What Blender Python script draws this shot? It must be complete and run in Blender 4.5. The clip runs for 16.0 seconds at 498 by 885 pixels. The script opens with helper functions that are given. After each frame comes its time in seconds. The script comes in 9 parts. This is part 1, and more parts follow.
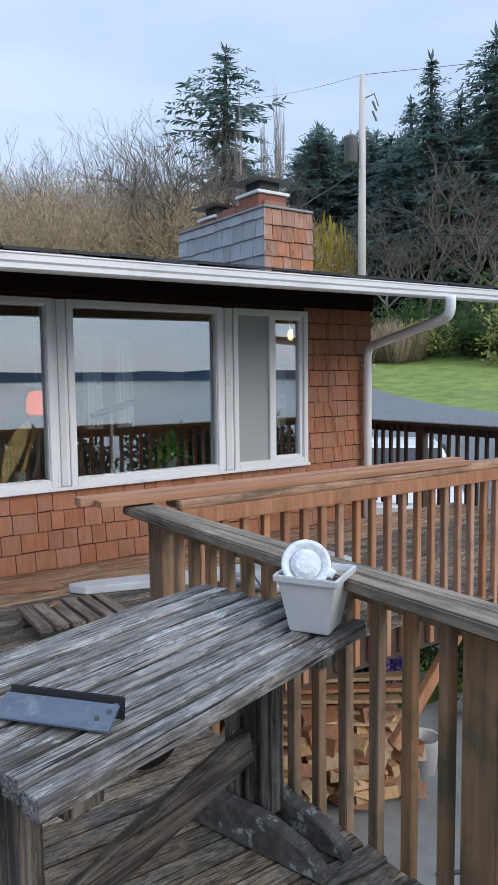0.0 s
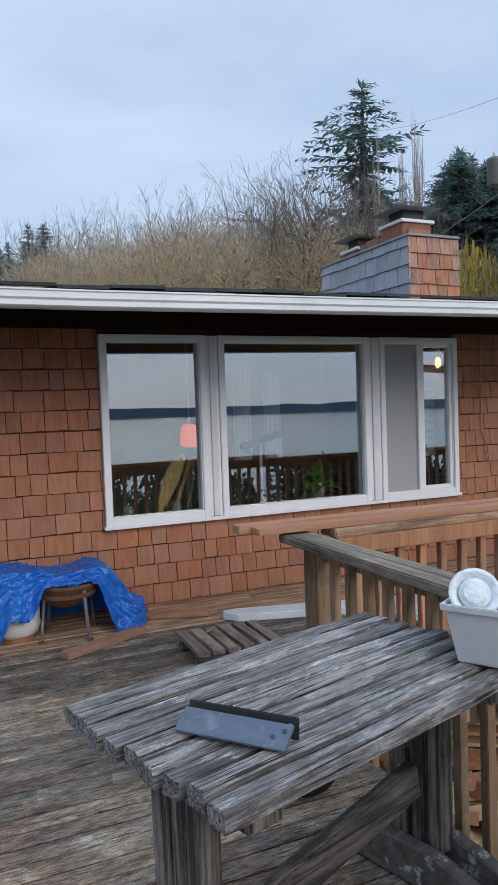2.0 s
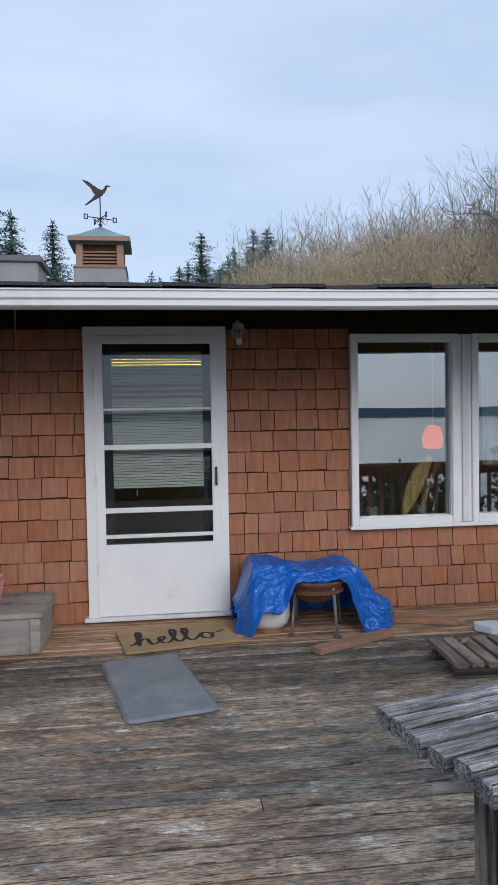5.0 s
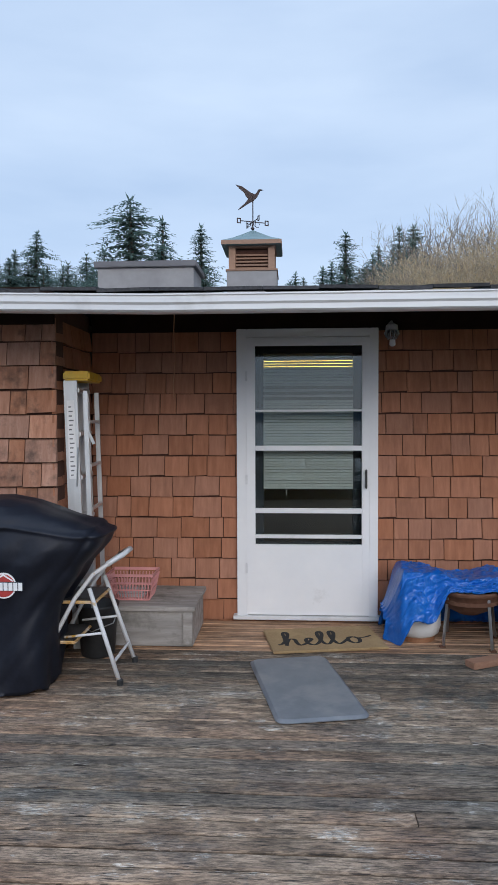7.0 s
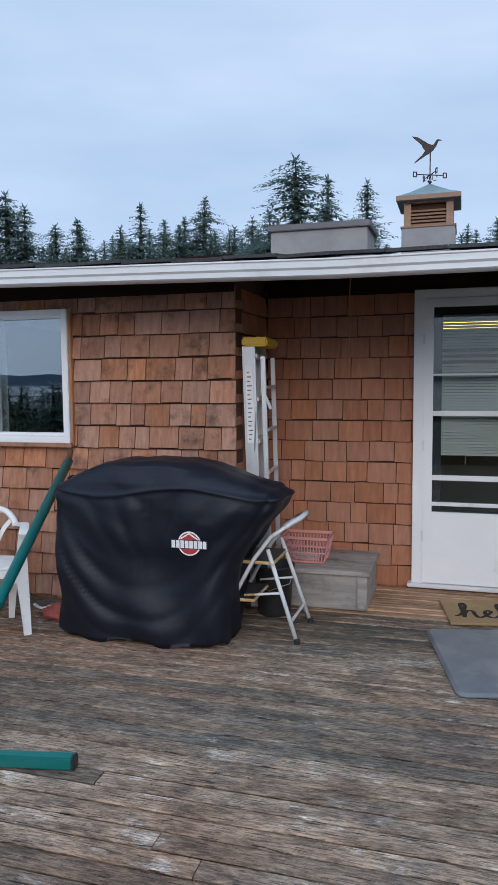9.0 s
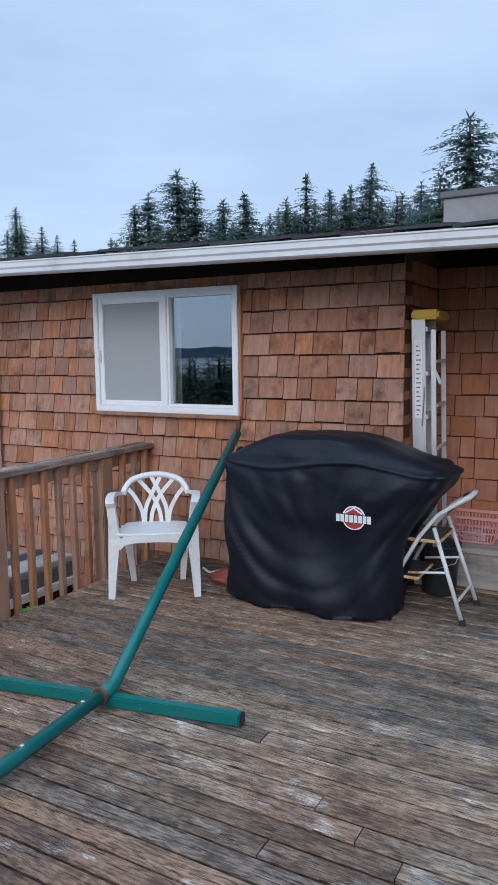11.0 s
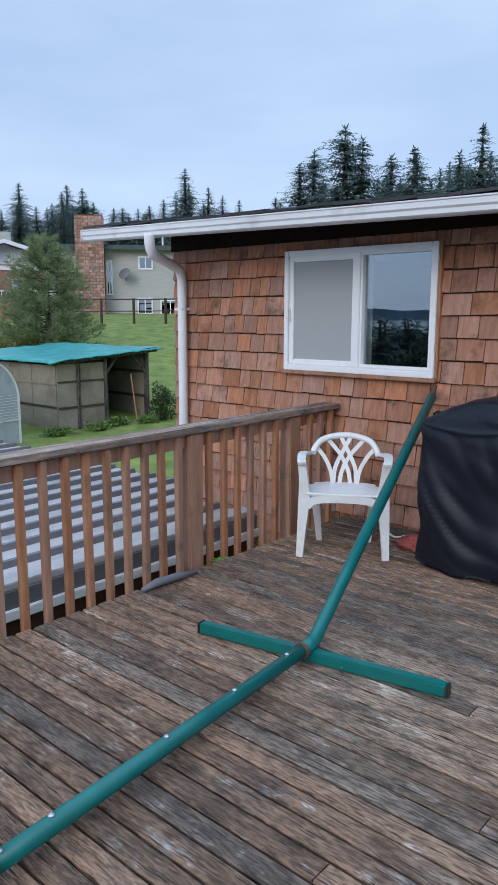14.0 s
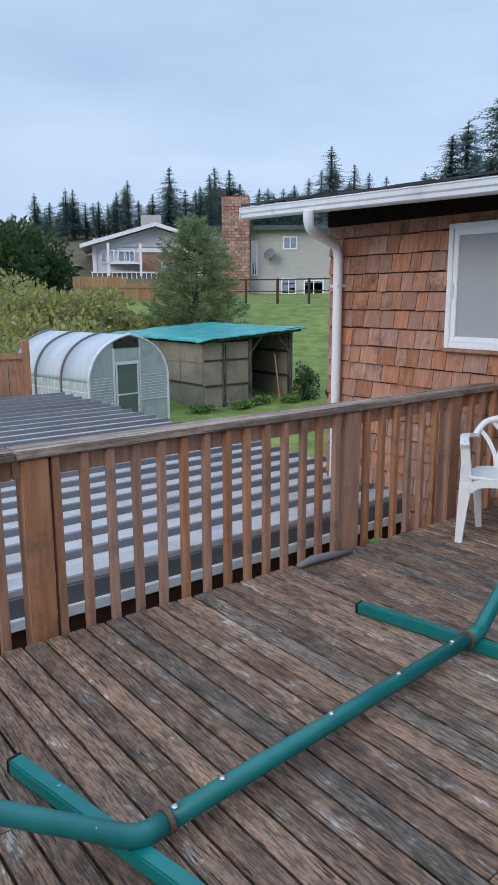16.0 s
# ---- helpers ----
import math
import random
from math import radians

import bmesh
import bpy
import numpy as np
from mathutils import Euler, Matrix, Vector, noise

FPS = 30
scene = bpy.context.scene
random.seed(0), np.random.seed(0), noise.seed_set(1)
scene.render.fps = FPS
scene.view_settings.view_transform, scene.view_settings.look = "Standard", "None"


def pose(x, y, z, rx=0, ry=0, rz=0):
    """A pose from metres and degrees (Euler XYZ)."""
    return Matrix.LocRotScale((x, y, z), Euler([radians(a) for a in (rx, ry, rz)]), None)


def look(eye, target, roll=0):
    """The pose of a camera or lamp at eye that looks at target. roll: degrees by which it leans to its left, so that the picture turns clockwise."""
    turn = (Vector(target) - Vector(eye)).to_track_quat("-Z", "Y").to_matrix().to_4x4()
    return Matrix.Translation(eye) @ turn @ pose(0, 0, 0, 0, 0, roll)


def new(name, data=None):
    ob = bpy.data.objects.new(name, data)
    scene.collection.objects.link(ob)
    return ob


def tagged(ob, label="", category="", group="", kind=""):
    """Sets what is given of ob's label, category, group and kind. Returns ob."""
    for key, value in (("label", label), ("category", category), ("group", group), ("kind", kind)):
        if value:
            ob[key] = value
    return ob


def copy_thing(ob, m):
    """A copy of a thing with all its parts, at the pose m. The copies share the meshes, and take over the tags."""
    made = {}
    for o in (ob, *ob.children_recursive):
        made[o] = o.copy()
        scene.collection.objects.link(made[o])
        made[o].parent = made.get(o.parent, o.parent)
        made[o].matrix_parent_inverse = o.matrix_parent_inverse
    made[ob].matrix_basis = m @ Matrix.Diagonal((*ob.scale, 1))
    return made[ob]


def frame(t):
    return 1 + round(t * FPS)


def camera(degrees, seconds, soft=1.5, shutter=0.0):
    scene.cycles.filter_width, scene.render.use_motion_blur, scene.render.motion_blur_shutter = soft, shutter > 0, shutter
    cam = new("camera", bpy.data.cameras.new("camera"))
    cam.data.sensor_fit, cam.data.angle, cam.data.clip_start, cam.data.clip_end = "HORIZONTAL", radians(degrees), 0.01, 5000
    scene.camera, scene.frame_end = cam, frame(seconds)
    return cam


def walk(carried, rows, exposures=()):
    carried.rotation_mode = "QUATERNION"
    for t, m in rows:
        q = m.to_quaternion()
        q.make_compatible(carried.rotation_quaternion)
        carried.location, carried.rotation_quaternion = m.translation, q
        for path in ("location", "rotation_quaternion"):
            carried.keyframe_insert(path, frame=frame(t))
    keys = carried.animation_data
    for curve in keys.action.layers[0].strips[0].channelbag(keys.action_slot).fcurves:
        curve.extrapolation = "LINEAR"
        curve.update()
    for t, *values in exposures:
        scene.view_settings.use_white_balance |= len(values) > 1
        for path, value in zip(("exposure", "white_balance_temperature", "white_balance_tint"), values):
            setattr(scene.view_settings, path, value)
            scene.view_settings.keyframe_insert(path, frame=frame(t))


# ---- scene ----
cam = camera(38.1, 16.0)
PATH = [
    (0, (0.25, 0.023, 1.472), (1.397, 1.651, 1.287), -0.7),
    (0.5, (0.234, 0.027, 1.471), (1.292, 1.716, 1.309), -0.9),
    (1, (0.216, 0.021, 1.473), (1.199, 1.758, 1.354), -1.1),
    (1.5, (0.199, 0.017, 1.469), (1.114, 1.793, 1.375), -1.6),
    (2, (0.17, 0.021, 1.463), (0.987, 1.844, 1.375), -2.0),
    (2.5, (0.113, 0.051, 1.466), (0.876, 1.898, 1.381), -1.9),
    (3, (0.048, 0.068, 1.475), (0.732, 1.946, 1.397), -2.1),
    (3.5, (0.012, 0.079, 1.47), (0.604, 1.988, 1.394), -1.9),
    (4, (-0.016, 0.101, 1.471), (0.475, 2.038, 1.392), -1.7),
    (4.5, (-0.053, 0.114, 1.47), (0.313, 2.079, 1.393), -1.3),
    (7, (-0.166, 0.135, 1.49), (-0.29, 2.13, 1.419), -0.2),
    (7.5, (-0.172, 0.134, 1.487), (-0.436, 2.114, 1.387), 0.1),
    (8, (-0.204, 0.136, 1.474), (-0.557, 2.1, 1.349), 0.1),
    (8.5, (-0.247, 0.139, 1.498), (-0.686, 2.084, 1.344), -0.1),
    (9, (-0.252, 0.128, 1.514), (-0.816, 2.039, 1.339), -0.5),
    (11.5, (-0.286, 0.078, 1.534), (-1.366, 1.741, 1.27), -1.1),
    (12, (-0.314, 0.055, 1.541), (-1.484, 1.652, 1.259), -1.4),
    (12.5, (-0.375, 0.027, 1.542), (-1.549, 1.619, 1.246), -1.1),
    (13, (-0.428, 0.01, 1.532), (-1.614, 1.591, 1.223), -0.9),
    (13.5, (-0.474, 0.006, 1.52), (-1.692, 1.559, 1.193), -0.3),
    (14, (-0.511, -0.017, 1.512), (-1.813, 1.46, 1.164), 0.1),
    (14.5, (-0.539, -0.035, 1.508), (-1.894, 1.389, 1.138), 0.5),
    (15, (-0.565, -0.053, 1.5), (-2.0, 1.286, 1.116), 0.4),
    (15.5, (-0.601, -0.066, 1.49), (-2.1, 1.199, 1.097), 0.0),
    (16, (-0.626, -0.08, 1.482), (-2.179, 1.115, 1.083), -0.2),
]
walk(cam, [(t, look(eye, target, roll)) for t, eye, target, roll in PATH],
     exposures=[(0, 0.27, 6550, 10), (1, 0.05, 6550, 10), (3.5, 0.08, 6550, 10), (7, 0.08, 6400, 10), (9, 0.0, 6300, 10), (12.5, 0.02, 6000, 10), (16, 0.0, 6250, 10)])

# ---------------------------------------------------------------- world and light
world = bpy.data.worlds.new("overcast_sky")
scene.world = world
world.use_nodes = True
wt = world.node_tree
wt.nodes.clear()
w_out = wt.nodes.new("ShaderNodeOutputWorld")
w_bg = wt.nodes.new("ShaderNodeBackground")
w_sky = wt.nodes.new("ShaderNodeTexSky")
w_sky.sky_type = "NISHITA"
w_sky.sun_disc = False
w_sky.sun_elevation = radians(25)
w_sky.sun_rotation = radians(165)
w_co = wt.nodes.new("ShaderNodeTexCoord")
w_map = wt.nodes.new("ShaderNodeMapping")
w_map.inputs["Scale"].default_value = (1.2, 1.2, 4.5)
w_noise = wt.nodes.new("ShaderNodeTexNoise")
w_noise.inputs["Scale"].default_value = 1.6
w_noise.inputs["Detail"].default_value = 5
w_noise.inputs["Roughness"].default_value = 0.5
w_ramp = wt.nodes.new("ShaderNodeValToRGB")
w_ramp.color_ramp.elements[0].position = 0.3
w_ramp.color_ramp.elements[0].color = (0.484, 0.637, 0.88, 1)
w_ramp.color_ramp.elements[1].position = 0.72
w_ramp.color_ramp.elements[1].color = (0.694, 0.842, 1.055, 1)
w_scale = wt.nodes.new("ShaderNodeMixRGB")
w_scale.blend_type = "MULTIPLY"
w_scale.inputs[0].default_value = 1
w_scale.inputs[2].default_value = (0.09, 0.09, 0.09, 1)
w_mix = wt.nodes.new("ShaderNodeMixRGB")
w_mix.inputs[0].default_value = 0.86
wt.links.new(w_co.outputs["Generated"], w_map.inputs["Vector"])
wt.links.new(w_map.outputs["Vector"], w_noise.inputs["Vector"])
wt.links.new(w_noise.outputs["Fac"], w_ramp.inputs["Fac"])
wt.links.new(w_sky.outputs["Color"], w_scale.inputs[1])
wt.links.new(w_scale.outputs["Color"], w_mix.inputs[1])
wt.links.new(w_ramp.outputs["Color"], w_mix.inputs[2])
# an overcast sky is brighter overhead than towards the horizon
w_sep = wt.nodes.new("ShaderNodeSeparateXYZ")
w_up = wt.nodes.new("ShaderNodeMapRange")
w_up.inputs["From Min"].default_value, w_up.inputs["From Max"].default_value = 0.5, 1.0
w_up.inputs["To Min"].default_value, w_up.inputs["To Max"].default_value = 1.0, 2.5
w_zen = wt.nodes.new("ShaderNodeVectorMath")
w_zen.operation = "SCALE"
wt.links.new(w_co.outputs["Generated"], w_sep.inputs[0])
wt.links.new(w_sep.outputs["Z"], w_up.inputs["Value"])
wt.links.new(w_mix.outputs["Color"], w_zen.inputs[0])
wt.links.new(w_up.outputs[0], w_zen.inputs["Scale"])
wt.links.new(w_zen.outputs[0], w_bg.inputs["Color"])
w_bg.inputs["Strength"].default_value = 1.0
wt.links.new(w_bg.outputs["Background"], w_out.inputs["Surface"])

sun = new("sun", bpy.data.lights.new("sun", "SUN"))
sun.data.energy = 1.3
sun.data.angle = radians(32)
sun.data.color = (1.0, 0.93, 0.86)
sun.matrix_world = look((6, -22, 10.5), (0, 0, 0))


# ---------------------------------------------------------------- helpers
def thing(name, label, category, at=(0, 0, 0), turn=0, group="", kind=""):
    ob = new(name)
    ob.empty_display_size = 0.1
    ob.matrix_world = pose(*at, 0, 0, turn)
    return tagged(ob, label, category, group, kind)


def to_mesh(name, bm, material, smooth=False):
    bmesh.ops.recalc_face_normals(bm, faces=bm.faces)
    me = bpy.data.meshes.new(name)
    bm.to_mesh(me)
    bm.free()
    me.materials.append(material)
    if smooth:
        me.polygons.foreach_set("use_smooth", [True] * len(me.polygons))
    return me


def part(name, bm, material, parent=None, label="", smooth=False, m=None, kind=""):
    ob = new(name, to_mesh(name, bm, material, smooth))
    if parent is not None:
        ob.parent = parent
    if m is not None:
        ob.matrix_local = m
    if label or kind:
        tagged(ob, label, kind=kind)
    return ob


def structure(name, bm, material, label, category, smooth=False):
    return tagged(part(name, bm, material, smooth=smooth), label, category, kind="structure")


def box(lo, hi, bevel=0.0, bm=None, m=None):
    """An upright block between two corners, added to bm."""
    b = bmesh.new()
    bmesh.ops.create_cube(b, size=1)
    c = [(p + q) / 2 for p, q in zip(lo, hi)]
    s = [abs(q - p) for p, q in zip(lo, hi)]
    for v in b.verts:
        v.co = Vector((c[0] + v.co.x * s[0], c[1] + v.co.y * s[1], c[2] + v.co.z * s[2]))
    if bevel:
        bmesh.ops.bevel(b, geom=b.edges[:], offset=bevel, segments=2, affect="EDGES", clamp_overlap=True)
    if m is not None:
        bmesh.ops.transform(b, matrix=m, verts=b.verts)
    return join(bm, b)


def join(bm, b):
    if bm is None:
        return b
    me = bpy.data.meshes.new("scratch")
    b.to_mesh(me)
    b.free()
    bm.from_mesh(me)
    bpy.data.meshes.remove(me)
    return bm


def beam(p, q, wide, thick, bevel=0.0, bm=None, up=(0, 0, 1)):
    """A squared timber from p to q."""
    p, q = Vector(p), Vector(q)
    d = q - p
    x = d.normalized()
    y = Vector(up).cross(x)
    if y.length < 1e-4:
        y = Vector((0, 1, 0)).cross(x)
    y.normalize()
    z = x.cross(y)
    m = Matrix((x, y, z)).transposed().to_4x4()
    m.translation = (p + q) / 2
    h = d.length / 2
    return box((-h, -wide / 2, -thick / 2), (h, wide / 2, thick / 2), bevel, bm, m)


def tube(points, radius, sides=10, bm=None, closed=False, caps=True):
    """A round pipe along points; radius: one number or one for each point."""
    b = bm if bm is not None else bmesh.new()
    pts = [Vector(p) for p in points]
    n = len(pts)
    rad = radius if isinstance(radius, (list, tuple)) else [radius] * n
    rings = []
    side = None
    for i, p in enumerate(pts):
        if closed:
            d = pts[(i + 1) % n] - pts[i - 1]
        else:
            d = pts[min(i + 1, n - 1)] - pts[max(i - 1, 0)]
        d.normalize()
        if side is None:
            side = d.orthogonal()
        side = side - d * side.dot(d)
        side.normalize()
        other = d.cross(side)
        rings.append([b.verts.new(p + rad[i] * (math.cos(2 * math.pi * k / sides) * side + math.sin(2 * math.pi * k / sides) * other)) for k in range(sides)])
    for i in range(n if closed else n - 1):
        r, s = rings[i], rings[(i + 1) % n]
        for k in range(sides):
            b.faces.new((r[k], r[(k + 1) % sides], s[(k + 1) % sides], s[k]))
    if caps and not closed:
        b.faces.new(rings[0][::-1])
        b.faces.new(rings[-1])
    return b


def lathe(profile, sides=24, bm=None):
    """A turned body: profile rows of (radius, height)."""
    b = bm if bm is not None else bmesh.new()
    rings = [[b.verts.new((r * math.cos(2 * math.pi * k / sides), r * math.sin(2 * math.pi * k / sides), z)) for k in range(sides)] for r, z in profile]
    for r, s in zip(rings, rings[1:]):
        for k in range(sides):
            b.faces.new((r[k], r[(k + 1) % sides], s[(k + 1) % sides], s[k]))
    b.faces.new(rings[0][::-1])
    b.faces.new(rings[-1])
    return b


def prism(outline, thick, axis="y", bm=None):
    """A flat body: an outline in two axes, drawn out along the third from 0 to thick."""
    b = bm if bm is not None else bmesh.new()

    def at(u, v, w):
        return {"y": (u, w, v), "x": (w, u, v), "z": (u, v, w)}[axis]
    a = [b.verts.new(at(u, v, 0)) for u, v in outline]
    c = [b.verts.new(at(u, v, thick)) for u, v in outline]
    b.faces.new(a)
    b.faces.new(c[::-1])
    n = len(outline)
    for i in range(n):
        b.faces.new((a[i], c[i], c[(i + 1) % n], a[(i + 1) % n]))
    return b


def strap(points, widths, thick, side, bm=None):
    """A flat band along points: widths along the side vector, one thickness across it."""
    b = bm if bm is not None else bmesh.new()
    pts, side = [Vector(p) for p in points], Vector(side).normalized()
    wide = widths if isinstance(widths, (list, tuple)) else [widths] * len(pts)
    rings = []
    for i, p in enumerate(pts):
        d = (pts[min(i + 1, len(pts) - 1)] - pts[max(i - 1, 0)]).normalized()
        s = (side - d * side.dot(d)).normalized()
        n = d.cross(s) * thick / 2
        s = s * wide[i] / 2
        rings.append([b.verts.new(p + q) for q in (s + n, n - s, -s - n, s - n)])
    for r, q in zip(rings, rings[1:]):
        for k in range(4):
            b.faces.new((r[k], r[(k + 1) % 4], q[(k + 1) % 4], q[k]))
    b.faces.new(rings[0][::-1])
    b.faces.new(rings[-1])
    return b


def glide(points, n=6):
    """A smooth line through points."""
    p = [Vector(q) for q in points]
    p = [p[0] * 2 - p[1], *p, p[-1] * 2 - p[-2]]
    out = []
    for i in range(1, len(p) - 2):
        for k in range(n):
            t = k / n
            out.append(0.5 * (2 * p[i] + (p[i + 1] - p[i - 1]) * t + (2 * p[i - 1] - 5 * p[i] + 4 * p[i + 1] - p[i + 2]) * t * t + (3 * p[i] - p[i - 1] - 3 * p[i + 1] + p[i + 2]) * t ** 3))
    return out + [p[-2]]


def smoothstep(a, b, x):
    t = min(1, max(0, (x - a) / (b - a)))
    return t * t * (3 - 2 * t)


# ---------------------------------------------------------------- materials
def surface(name, colours, scale=6, stretch=(1, 1, 1), rough=0.7, metal=0.0, bump=0.2, vary=0.15, stain=None, stain_scale=1.5, stain_at=(0.5, 0.7),
            fine=None, island=False, detail=6, coords="Object", gloss_vary=0.0):
    """A node material: a ramp of colours over stretched grain, larger stains, fine relief, and a shift of tone from piece to piece."""
    ma = bpy.data.materials.new(name)
    ma.use_nodes = True
    nt = ma.node_tree
    N, L = nt.nodes, nt.links
    bsdf = N["Principled BSDF"]
    bsdf.inputs["Roughness"].default_value = rough
    bsdf.inputs["Metallic"].default_value = metal
    co = N.new("ShaderNodeTexCoord")
    info = N.new("ShaderNodeObjectInfo")
    rnd = info.outputs["Random"]
    if island:
        geo = N.new("ShaderNodeNewGeometry")
        rnd = geo.outputs["Random Per Island"]
    shift = N.new("ShaderNodeMath")
    shift.operation = "MULTIPLY"
    shift.inputs[1].default_value = 37.0
    L.new(rnd, shift.inputs[0])
    add = N.new("ShaderNodeVectorMath")
    add.operation = "ADD"
    L.new(co.outputs[coords], add.inputs[0])
    if vary:
        L.new(shift.outputs[0], add.inputs[1])
    mp = N.new("ShaderNodeMapping")
    mp.inputs["Scale"].default_value = stretch
    L.new(add.outputs[0], mp.inputs["Vector"])
    no = N.new("ShaderNodeTexNoise")
    no.inputs["Scale"].default_value = scale
    no.inputs["Detail"].default_value = detail
    no.inputs["Roughness"].default_value = 0.62
    L.new(mp.outputs[0], no.inputs["Vector"])
    ramp = N.new("ShaderNodeValToRGB")
    els = ramp.color_ramp.elements
    while len(els) < len(colours):
        els.new(0.5)
    for i, c in enumerate(colours):
        els[i].position = 0.3 + 0.4 * i / max(1, len(colours) - 1)
        els[i].color = (*c, 1)
    L.new(no.outputs["Fac"], ramp.inputs["Fac"])
    colour = ramp.outputs["Color"]
    if stain:
        sn = N.new("ShaderNodeTexNoise")
        sn.inputs["Scale"].default_value = stain_scale
        sn.inputs["Detail"].default_value = 5
        sn.inputs["Roughness"].default_value = 0.65
        L.new(add.outputs[0], sn.inputs["Vector"])
        sr = N.new("ShaderNodeMapRange")
        sr.inputs["From Min"].default_value, sr.inputs["From Max"].default_value = stain_at
        L.new(sn.outputs["Fac"], sr.inputs["Value"])
        mx = N.new("ShaderNodeMixRGB")
        L.new(sr.outputs[0], mx.inputs[0])
        L.new(colour, mx.inputs[1])
        mx.inputs[2].default_value = (*stain, 1)
        colour = mx.outputs["Color"]
    if vary:
        hs = N.new("ShaderNodeHueSaturation")
        vr = N.new("ShaderNodeMapRange")
        vr.inputs["To Min"].default_value, vr.inputs["To Max"].default_value = 1 - vary, 1 + vary
        L.new(rnd, vr.inputs["Value"])
        L.new(vr.outputs[0], hs.inputs["Value"])
        sat = N.new("ShaderNodeMath")
        sat.operation = "PINGPONG"
        sat.inputs[1].default_value = 0.11
        L.new(rnd, sat.inputs[0])
        sm = N.new("ShaderNodeMapRange")
        sm.inputs["From Max"].default_value = 0.11
        sm.inputs["To Min"].default_value, sm.inputs["To Max"].default_value = 1 - vary * 0.9, 1 + vary * 0.6
        L.new(sat.outputs[0], sm.inputs["Value"])
        L.new(sm.outputs[0], hs.inputs["Saturation"])
        L.new(colour, hs.inputs["Color"])
        colour = hs.outputs["Color"]
    L.new(colour, bsdf.inputs["Base Color"])
    if gloss_vary:
        gr = N.new("ShaderNodeMapRange")
        gr.inputs["To Min"].default_value, gr.inputs["To Max"].default_value = max(0, rough - gloss_vary), min(1, rough + gloss_vary)
        L.new(no.outputs["Fac"], gr.inputs["Value"])
        L.new(gr.outputs[0], bsdf.inputs["Roughness"])
    if bump:
        bp = N.new("ShaderNodeBump")
        bp.inputs["Strength"].default_value = bump
        bp.inputs["Distance"].default_value = 0.01
        L.new(no.outputs["Fac"], bp.inputs["Height"])
        L.new(bp.outputs[0], bsdf.inputs["Normal"])
    return ma


def let_light_through(ma, share=0.45):
    """Leaves pass on part of the light that falls on their far side."""
    N, L = ma.node_tree.nodes, ma.node_tree.links
    bsdf, out = N["Principled BSDF"], N["Material Output"]
    tl, mx = N.new("ShaderNodeBsdfTranslucent"), N.new("ShaderNodeMixShader")
    L.new(bsdf.inputs["Base Color"].links[0].from_socket, tl.inputs["Color"])
    mx.inputs[0].default_value = share
    L.new(bsdf.outputs[0], mx.inputs[1])
    L.new(tl.outputs[0], mx.inputs[2])
    L.new(mx.outputs[0], out.inputs["Surface"])
    return ma


def glass(name, reflect=0.2, tint=(0.75, 0.8, 0.8), rough=0.0):
    """A thin pane: what lies behind it shows through, and the sky mirrors in it, more so at a slant."""
    ma = bpy.data.materials.new(name)
    ma.use_nodes = True
    nt = ma.node_tree
    N, L = nt.nodes, nt.links
    N.clear()
    out = N.new("ShaderNodeOutputMaterial")
    tr = N.new("ShaderNodeBsdfTransparent")
    tr.inputs["Color"].default_value = (*tint, 1)
    gl = N.new("ShaderNodeBsdfGlossy")
    gl.inputs["Roughness"].default_value = rough
    gl.inputs["Color"].default_value = (0.9, 0.95, 1, 1)
    fr = N.new("ShaderNodeFresnel")
    fr.inputs["IOR"].default_value = 1.45
    ad = N.new("ShaderNodeMath")
    ad.operation = "ADD"
    ad.use_clamp = True
    ad.inputs[1].default_value = reflect - 0.04
    L.new(fr.outputs[0], ad.inputs[0])
    mx = N.new("ShaderNodeMixShader")
    L.new(ad.outputs[0], mx.inputs[0])
    L.new(tr.outputs[0], mx.inputs[1])
    L.new(gl.outputs[0], mx.inputs[2])
    L.new(mx.outputs[0], out.inputs["Surface"])
    return ma


def glow(name, colour, strength):
    ma = bpy.data.materials.new(name)
    ma.use_nodes = True
    b = ma.node_tree.nodes["Principled BSDF"]
    b.inputs["Base Color"].default_value = (*colour, 1)
    b.inputs["Emission Color"].default_value = (*colour, 1)
    b.inputs["Emission Strength"].default_value = strength
    return ma


